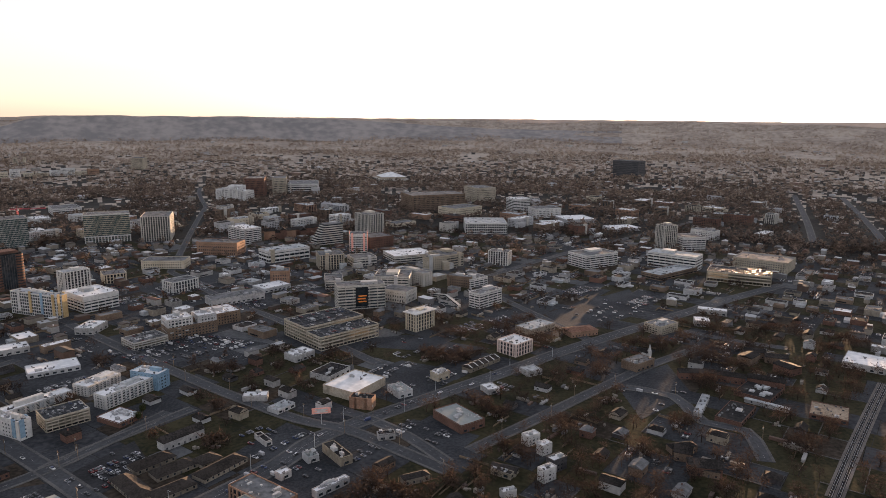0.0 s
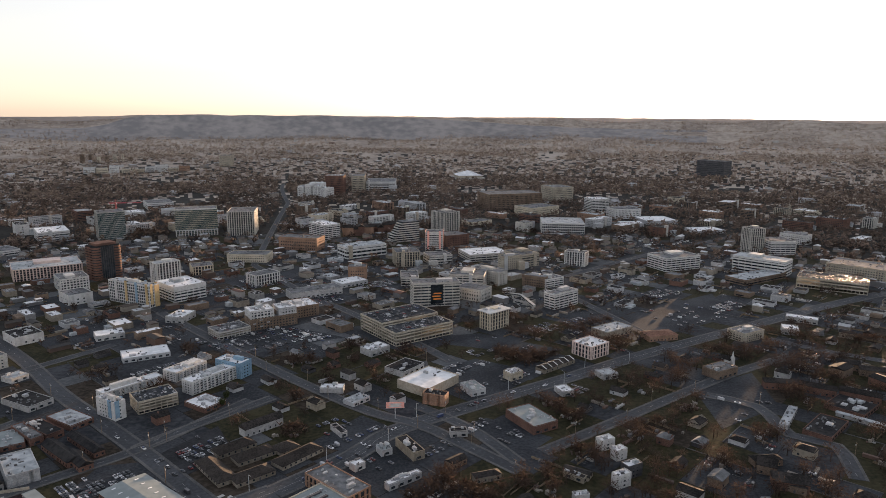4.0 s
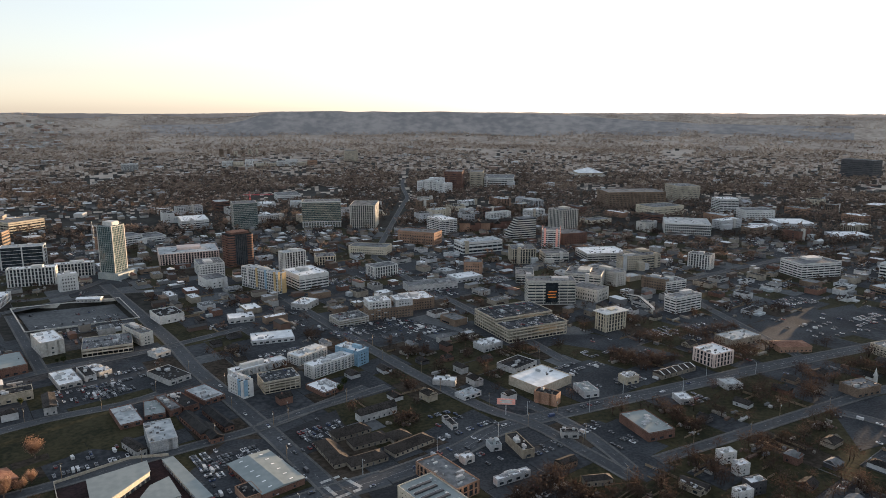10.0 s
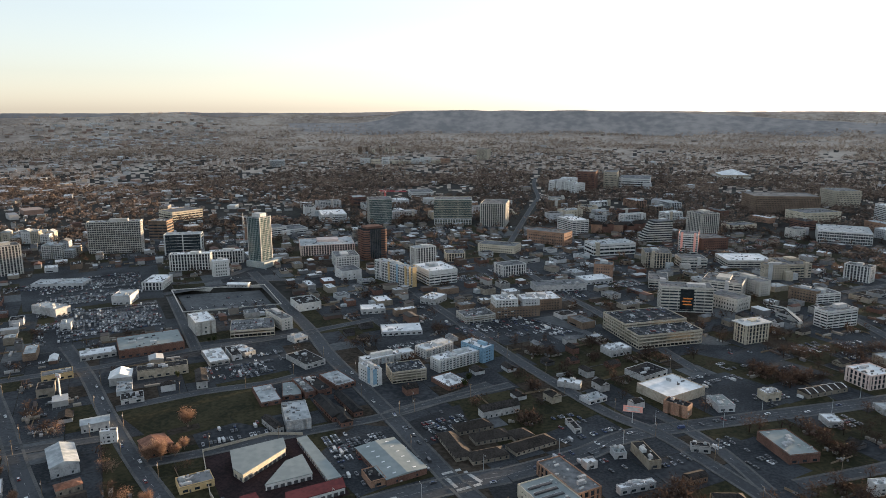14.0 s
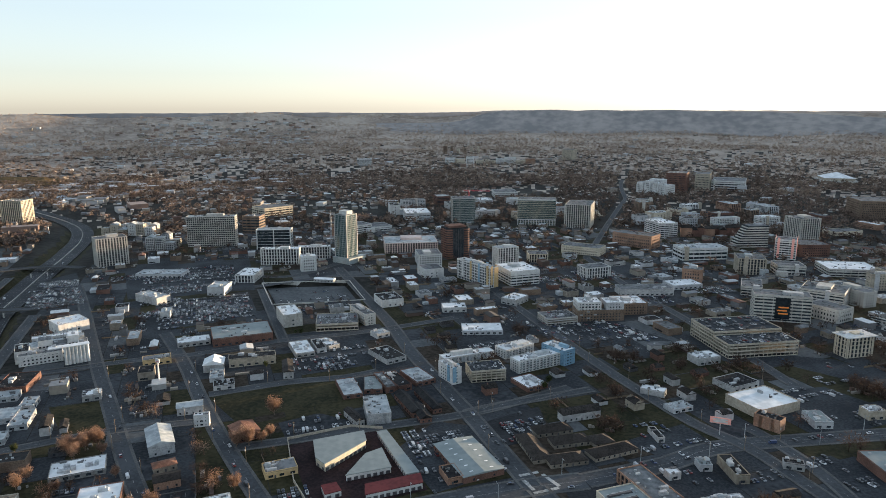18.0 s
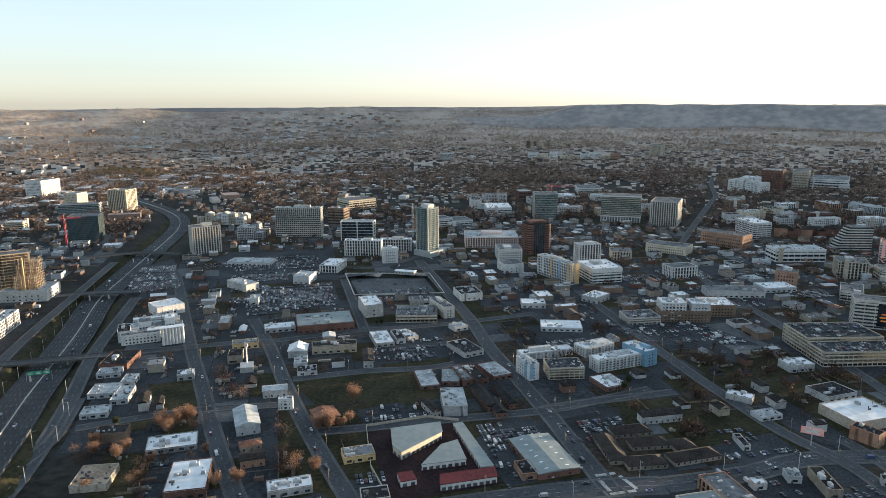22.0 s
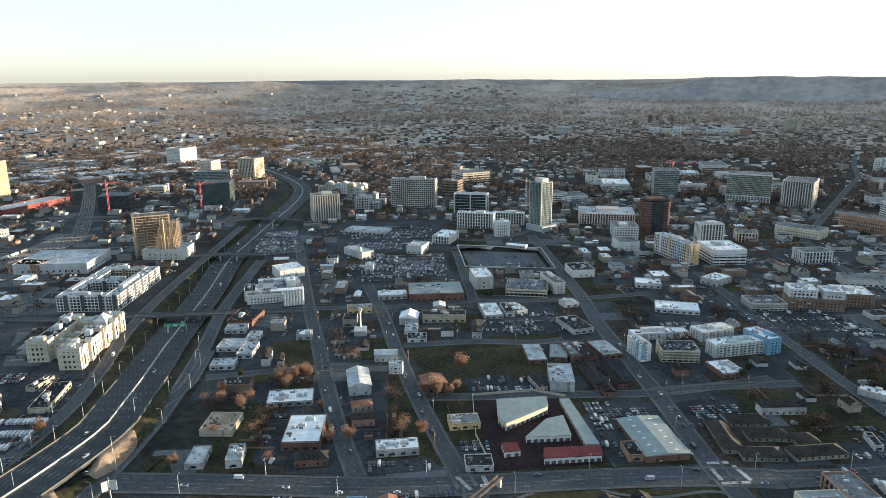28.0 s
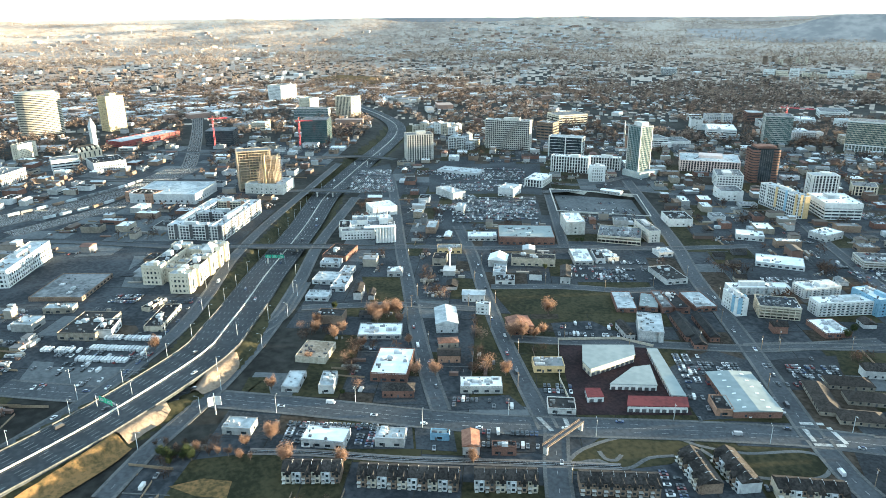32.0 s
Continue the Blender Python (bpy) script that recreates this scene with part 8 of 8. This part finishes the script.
HOUSE_LABELS = {"white": "small white house with a dark pitched roof", "beige": "small beige house with a pitched roof", "brick": "brick bungalow with a brown roof", "cream": "cream cottage with a pitched roof",
                "grey": "grey sided house with a dark roof", "brown": "brown brick house among bare trees", "dark": "dark sided house among bare trees"}
SHOP_LABELS = {"brick": "low flat-roofed brick workshop", "beige": "plain beige shop with a flat roof", "white": "low white shop with a flat roof", "grey": "grey flat-roofed workshop on a side street",
               "concrete": "low concrete store with a flat roof", "brown": "brown brick shop with a flat roof"}


def small_house(x, y, rot):
    """A house: walls with their gables, a roof, a window or two and at times a chimney."""
    w, d, h = frng.uniform(9, 14), frng.uniform(7.5, 10), frng.choice((3.2, 3.4, 5.8))
    wall, rise = frng.choice(tuple(HOUSE_LABELS)), frng.uniform(2.0, 3.2)
    occupy_rect(x, y, w, d, rot)
    wb = Bag().box(0, 0, -0.5, w, d, h + 0.5)
    wb.add([(-w / 2, -d / 2, h), (-w / 2, d / 2, h), (-w / 2, 0, h + rise - 0.3), (w / 2, -d / 2, h), (w / 2, d / 2, h), (w / 2, 0, h + rise - 0.3)], [(0, 2, 1), (3, 4, 5)])
    ob = tagged(part(frng.choice(("house", "bungalow")), wb, SHADE.get(wall, wall)), HOUSE_LABELS[wall], "house")
    ob.matrix_world = pose(x, y, level(x, y), 0, 0, rot)
    rb = Bag()
    (rb.hip if frng.random() < 0.35 else rb.gable)(0, 0, h, w, d, rise, over=0.5)
    part("roof", rb, frng.choice(("shingle", "shingle", "shingle", "shingle", "roof_grey")), ob)
    part("window", Bag().box(-w * 0.22, -d / 2 - 0.02, 1.0, 1.4, 0.12, 1.4), "glass", ob)
    if frng.random() < 0.3:
        part("chimney", Bag().box(w * 0.2, d * 0.12, h, 0.8, 0.8, rise + 0.8), "brick", ob)


def small_shop(x, y, rot):
    """A low flat-roofed building with a parapet, sunk roof and roof unit."""
    w, d, h = frng.uniform(11, 28), frng.uniform(9, 19), frng.uniform(3.5, 7)
    wall = frng.choice(tuple(SHOP_LABELS))
    occupy_rect(x, y, w, d, rot)
    ob = tagged(part(frng.choice(("store", "workshop", "garage_shop")), Bag().tray(w, d, h), SHADE.get(wall, wall)), SHOP_LABELS[wall], "shop")
    ob.matrix_world = pose(x, y, level(x, y), 0, 0, rot)
    if frng.random() < 0.55:
        aw, ad, ah = w * frng.uniform(0.3, 0.7), frng.uniform(4, 9), h * frng.uniform(0.5, 0.8)
        part("annex", Bag().box(frng.uniform(-0.5, 0.5) * (w - aw), d / 2 + ad / 2, -0.5, aw, ad, ah + 0.5), frng.choice(("roof_grey", "roof_pale", "grey", "brown")), ob)
    rb = Bag().box(0, 0, h, w - 0.8, d - 0.8, 0.12)
    for k in range(frng.randint(0, 3)):
        rb.box(frng.uniform(-0.3, 0.3) * w, 0, h + 0.12, 0.35, d - 1.0, 0.1)
    part("roof", rb, frng.choice(("roof_grey", "roof_white", "roof_dark", "roof_pale", "roof_dark", "roof_grey", "roof_dark")), ob)
    units = Bag()
    for _ in range(frng.randint(2, 7)):
        s = frng.uniform(0.7, 2.2)
        units.box(frng.uniform(-0.4, 0.4) * w, frng.uniform(-0.4, 0.4) * d, h + 0.1, s * 1.4, s, frng.uniform(0.6, 1.6))
    part("roof_clutter", units, frng.choice(("metal", "roof_grey", "dark")), ob, kind="stuff")
    part("window", Bag().box(-w * 0.12, -d / 2 - 0.02, 0.9, w * 0.5, 0.12, 1.6), "glass", ob)


def fill_region(n, x0, x1, y0, y1, what, clear, rmin=0, rmax=1150):
    made = 0
    for _ in range(n * 30):
        if made >= n:
            break
        x, y = frng.uniform(x0, x1), frng.uniform(y0, y1)
        r = math.hypot(x, y)
        if rmin < r < rmax and abs(math.degrees(math.atan2(x, y)) + 28) < 66 and is_free(x, y, clear):
            what(x, y, 54 + frng.choice((0, 90, 180, 270)) + frng.uniform(-3, 3))
            made += 1


fill_region(170, -80, 420, 330, 800, small_house, 9, 360)
fill_region(60, -480, -60, 180, 620, small_house, 8, 300)
fill_region(45, -520, -180, 60, 420, small_shop, 9, 280, 560)
fill_region(190, -1050, 350, 400, 1130, small_shop, 11, 450)
fill_region(110, -1350, -440, -60, 480, small_shop, 11, 440, 1400)
fill_region(40, 180, 640, 480, 1080, small_shop, 12, 450)


def garden_trees(n, x0, x1, y0, y1, rmin, rmax, size, seed, material="woods", faces=60, clear=2.0):
    """Bare crowns with trunks in the free gaps of the town, as one mass."""
    rng = np.random.default_rng(seed)
    pts = []
    for _ in range(n * 12):
        if len(pts) >= n:
            break
        x, y = rng.uniform(x0, x1), rng.uniform(y0, y1)
        if rmin < math.hypot(x, y) < rmax and is_free(x, y, clear):
            pts.append((x, y))
    bag, grow = Bag(), (60 / faces) ** 0.5
    for x, y in pts:
        h = size * rng.uniform(0.6, 1.25)
        z = level(x, y)
        bag.tube((x, y, z - 0.3), (x, y, z + h * 0.5), 0.03 * h, 0.015 * h, 4)
        for _ in range(faces):
            o = rng.normal(size=3) * [0.23 * h, 0.23 * h, 0.17 * h]
            c = np.array([x, y, z + 0.62 * h]) + o
            u = (o * 0.3 + rng.normal(size=3) * 0.07 * h) * grow * 0.8
            v = rng.normal(size=3) * grow * 0.024 * h
            bag.add([tuple(c + u), tuple(c - u + v), tuple(c - u * 0.8 - v)], [(0, 1, 2)])
    tagged(part("garden_trees", bag, material), "bare brown garden trees between the houses", "trees", kind="stuff")


parcels(77)


def town_fill(n, rmin, rmax, a0, a1, seed):
    """Low sheds, garages and shops too many to tell apart, in the gaps of the town."""
    rng = random.Random(seed)
    walls, roofs = Bag(), Bag()
    for _ in range(n * 14):
        if n <= 0:
            break
        r, a = rmin + (rmax - rmin) * rng.random() ** 0.8, radians(rng.uniform(a0, a1))
        x, y = r * math.sin(a), r * math.cos(a)
        if not is_free(x, y, 7):
            continue
        n -= 1
        w, d, h, rot = rng.uniform(7, 20), rng.uniform(6, 13), rng.uniform(2.8, 7.5), radians(54 + rng.choice((0, 90)) + rng.uniform(-4, 4))
        z = level(x, y)
        occupy_rect(x, y, w, d, math.degrees(rot))
        walls.box(x, y, z - 0.5, w, d, h + 0.5, rot)
        q = rng.random()
        if q < 0.45:
            roofs.gable(x, y, z + h, w, d, rng.uniform(1.2, 2.6), rot)
        else:
            roofs.box(x, y, z + h, w + 0.3, d + 0.3, 0.4, rot)
            for _k in range(rng.randint(0, 3)):
                u, v, s = rng.uniform(-0.35, 0.35) * w, rng.uniform(-0.35, 0.35) * d, rng.uniform(0.8, 1.8)
                roofs.box(x + u * math.cos(rot) - v * math.sin(rot), y + u * math.sin(rot) + v * math.cos(rot), z + h + 0.4, s, s, rng.uniform(0.6, 1.4), rot)
            if q > 0.75:
                walls.box(x + w * 0.3 * math.cos(rot), y + w * 0.3 * math.sin(rot), z - 0.5, w * 0.4, d * 0.8, h + 3.0, rot)
                roofs.box(x + w * 0.3 * math.cos(rot), y + w * 0.3 * math.sin(rot), z + h + 2.5, w * 0.4 + 0.2, d * 0.8 + 0.2, 0.35, rot)
    tagged(part("town_walls", walls, "townwall"), "mixed brick and pale walls of crowded small buildings", "buildings", kind="stuff")
    tagged(part("town_roofs", roofs, "townroof"), "mixed dark and grey roofs of crowded small buildings", "buildings", kind="stuff")


def yard_clutter(n, seed):
    """Skips, containers, trailers and crates standing about in the yards, and the walls and fences between them."""
    rng = random.Random(seed)
    bits, fences, done = Bag(), Bag(), 0
    for _ in range(n * 8):
        if done >= n:
            break
        r, a = rng.uniform(260, 1150), radians(rng.uniform(-97, 30))
        x, y = r * math.sin(a), r * math.cos(a)
        if not is_free(x, y, 2):
            continue
        done += 1
        rot = radians(54 + rng.choice((0, 90)) + rng.uniform(-6, 6))
        if rng.random() < 0.3:
            fences.box(x, y, 0, rng.uniform(8, 26), 0.12, rng.uniform(1.2, 2.0), rot)
        else:
            L = rng.choice((1.6, 2.2, 3.0, 6.0, 12.0))
            bits.box(x, y, 0.02, L, min(L, 2.4), rng.uniform(1.0, 2.6), rot)
            if L < 4:
                for _k in range(rng.randint(0, 4)):
                    bits.box(x + rng.uniform(-4, 4), y + rng.uniform(-4, 4), 0.02, rng.uniform(0.8, 2), rng.uniform(0.8, 1.6), rng.uniform(0.6, 1.6), rot + rng.uniform(-0.4, 0.4))
    tagged(part("yard_clutter", bits, "townwall"), "skips, crates, trailers and containers in the yards", "yard clutter", kind="stuff")
    tagged(part("fences", fences, "wood"), "timber fences between yards and gardens", "fences", kind="stuff")


yard_clutter(2200, 91)
town_fill(420, 420, 900, -97, -14, 61)
town_fill(950, 800, 1350, -97, -8, 62)
town_fill(170, 800, 1350, -8, 36, 65)
town_fill(320, 640, 1300, -97, -62, 64)
town_fill(600, 1300, 2100, -97, -40, 63)
for i in range(110):
    x, y = frng.uniform(-520, 320), frng.uniform(60, 560)
    if 250 < math.hypot(x, y) < 620 and is_free(x, y, 3):
        tree("bare", x, y, frng.uniform(7, 13), i)
        occupy(x, y, 3)
garden_trees(1200, -60, 520, 320, 760, 330, 820, 11.0, 21, "twig", 210, 0.0)
garden_trees(2300, -1100, 600, 60, 1180, 280, 900, 8.0, 22, "twig", 60)
garden_trees(3200, -1300, 800, 60, 1400, 750, 1450, 9.0, 25, "twig", 22, 1.0)
garden_trees(34, -351, -326, 25, 73, 200, 560, 5.5, 26, "twig", 300, 0.0)
garden_trees(60, -520, -260, 50, 340, 250, 560, 8, 23, "rustleaf", 420, 1.0)
garden_trees(240, -520, -180, 60, 430, 250, 580, 6.5, 27, "twig", 300, 0.5)
garden_trees(650, -380, 60, 320, 660, 330, 700, 9.0, 24, "twig", 44)
tagged(part("parked_cars", far_body, "farcar"), "rows of parked cars and vans in many colours", "cars", kind="stuff")
tagged(part("parked_vans", far_vans, "fleet"), "rows of white parked fleet vans and lorries", "vans", kind="stuff")
tagged(part("parked_car_windows", far_glass, "glass"), "dark cabin windows of the parked cars", "cars", kind="stuff")


# ---- woods and far houses ----
def scatter(n, r0, r1, a0, a1, seed, power=1.0):
    rng = np.random.default_rng(seed)
    r = r0 + (r1 - r0) * rng.random(n) ** power
    a = np.radians(a0 + (a1 - a0) * rng.random(n))
    return r * np.sin(a), r * np.cos(a), rng


def far_houses(n, r0, r1, seed, size=1.0, a0=-98, a1=40):
    x, y, rng = scatter(n, r0, r1, a0, a1, seed)
    z = ground_z(x, y)
    walls, roofs = Bag(), Bag()
    for px, py, pz, q in zip(x, y, z, rng.random((n, 5))):
        if noise.noise(Vector((px / 260, py / 260, 0))) < -0.12 or not is_free(px, py, 6):
            continue
        rot = radians(54 + 80 * noise.noise(Vector((px / 420, py / 420, 3))) + (90 if q[0] > 0.5 else 0) + 8 * (q[1] - 0.5))
        w, d, h = (9 + 8 * q[2]) * size, (7 + 4 * q[3]) * size, (3 + 4 * q[4]) * size
        if q[1] > 0.85:
            w, d = w * 2.2, d * 2.0
            walls.box(px, py, pz - 1, w, d, h + 1, rot)
            roofs.box(px, py, pz + h, w * 0.97, d * 0.97, 0.4, rot)
        else:
            walls.box(px, py, pz - 1, w, d, h + 1, rot)
            roofs.gable(px, py, pz + h, w, d, 2.2 * size, rot)
    tagged(part("far_house_walls", walls, "farwall"), "pale walls of scattered far houses", "houses", kind="stuff")
    tagged(part("far_house_roofs", roofs, "farroof"), "grey and white roofs of scattered far houses", "houses", kind="stuff")


def far_woods(n, r0, r1, seed, size=1.0, a0=-98, a1=40, material="woods"):
    """Bare winter crowns as loose clusters of small faces."""
    x, y, rng = scatter(n, r0, r1, a0, a1, seed)
    keep = np.array([is_free(a, b, 3) and noise.noise(Vector((a / 260, b / 260, 0))) < 0.35 for a, b in zip(x, y)])
    x, y = x[keep], y[keep]
    n = len(x)
    z = ground_z(x, y)
    k = 10
    c = np.repeat(np.stack([x, y, z], -1), k, 0)
    s = np.repeat(size * (0.7 + 0.6 * rng.random(n)), k)[:, None]
    off = rng.normal(size=(n * k, 3)) * [2.6, 2.6, 2.4] + [0, 0, 7.2]
    c = c + off * s
    u = rng.normal(size=(n * k, 3)) * [1.5, 1.5, 1.1] * s
    v = rng.normal(size=(n * k, 3)) * [1.5, 1.5, 1.1] * s
    co = np.stack([c + u, c - u * 0.6 + v, c - u * 0.5 - v * 0.9], 1).reshape(-1, 3)
    m = len(co)
    me = bpy.data.meshes.new("woods")
    me.vertices.add(m)
    me.vertices.foreach_set("co", co.ravel())
    me.loops.add(m)
    me.loops.foreach_set("vertex_index", np.arange(m, dtype=np.int32))
    me.polygons.add(m // 3)
    me.polygons.foreach_set("loop_start", np.arange(m // 3, dtype=np.int32) * 3)
    me.update(calc_edges=True)
    me.materials.append(M[material])
    tagged(new("woods", me), "bare brown winter trees spread between the houses", "trees", kind="stuff")


def mid_blocks(n, r0, r1, a0, a1, seed):
    """Middle-distance flats, offices and warehouses, each a building of its own."""
    rng = random.Random(seed)
    for _ in range(n * 20):
        if n <= 0:
            return
        r, a = rng.uniform(r0, r1), radians(rng.uniform(a0, a1))
        x, y = r * math.sin(a), r * math.cos(a)
        if not is_free(x, y, 22):
            continue
        n -= 1
        w, d, fl = rng.uniform(22, 60), rng.uniform(16, 34), rng.choice((2, 3, 3, 4, 4, 5, 6))
        wall = rng.choice(("white", "beige", "brick", "concrete", "cream", "brown", "grey", "orange"))
        block("mid_rise", {"white": "white mid-rise block with rows of windows", "brick": "red brick mid-rise block with flat roof", "brown": "brown brick mid-rise block with flat roof"}.get(wall, "plain pale mid-rise block with rows of windows"),
              "building", x, y, w, d, fl * 3.4, rng.choice((48, 138)) + rng.uniform(-5, 5), fl, wall, rng.choice(("roof_white", "roof_pale", "roof_grey", "roof_dark")), rng.choice(("punch", "ribbon", "columns", "balcony", "few")), units=0)


def far_sheds(n, r0, r1, a0, a1, seed, size=1.0):
    """Wide pale warehouse roofs far out."""
    x, y, rng = scatter(n, r0, r1, a0, a1, seed)
    z = ground_z(x, y)
    walls, roofs = Bag(), Bag()
    for px, py, pz, q in zip(x, y, z, rng.random((n, 4))):
        if not is_free(px, py, 16):
            continue
        w, d, rot = size * (18 + 46 * q[0] ** 2 + 14 * q[2]), size * (14 + 26 * q[1]), radians(54 + 110 * noise.noise(Vector((px / 500, py / 500, 8))) + (90 if q[2] > 0.5 else 0))
        walls.box(px, py, pz - 3, w, d, 6 + 5 * q[3] + 3, rot)
        roofs.box(px, py, pz + 6 + 5 * q[3], w, d, 0.6, rot)
    tagged(part("far_warehouse_walls", walls, "farwall"), "walls of wide far warehouses", "warehouses", kind="stuff")
    tagged(part("far_warehouse_roofs", roofs, "shedroof"), "pale flat roofs of wide far warehouses", "warehouses", kind="stuff")


M["shedroof"] = palette("far_shed_roofs", [(0.5, 0.52, 0.54), (0.30, 0.31, 0.33), (0.62, 0.63, 0.64), (0.196, 0.196, 0.21), (0.42, 0.308, 0.252), (0.56, 0.602, 0.644)])
far_sheds(90, 720, 1250, -97, -64, 28, 0.75)
mid_blocks(12, 760, 1300, -97, -64, 35)
mid_blocks(46, 1000, 1700, -75, 10, 31)
mid_blocks(14, 700, 1150, -60, 20, 32)
mid_blocks(24, 1000, 2000, 5, 30, 33)
mid_blocks(34, 900, 1700, -97, -70, 34)
far_sheds(560, 1250, 2400, -97, -56, 8)
far_sheds(120, 1250, 2400, -56, -44, 18, 0.7)
far_sheds(420, 2300, 4700, -97, -46, 9, 0.65)
far_sheds(300, 3700, 4850, -58, -45, 14, 0.8)
far_sheds(110, 1700, 4500, -48, 30, 10, 0.7)
far_houses(1500, 1120, 2500, 3, 0.72)
far_houses(2200, 2300, 4400, 4, 0.6)
# belts of trees, each paler than the nearer one to imitate haze
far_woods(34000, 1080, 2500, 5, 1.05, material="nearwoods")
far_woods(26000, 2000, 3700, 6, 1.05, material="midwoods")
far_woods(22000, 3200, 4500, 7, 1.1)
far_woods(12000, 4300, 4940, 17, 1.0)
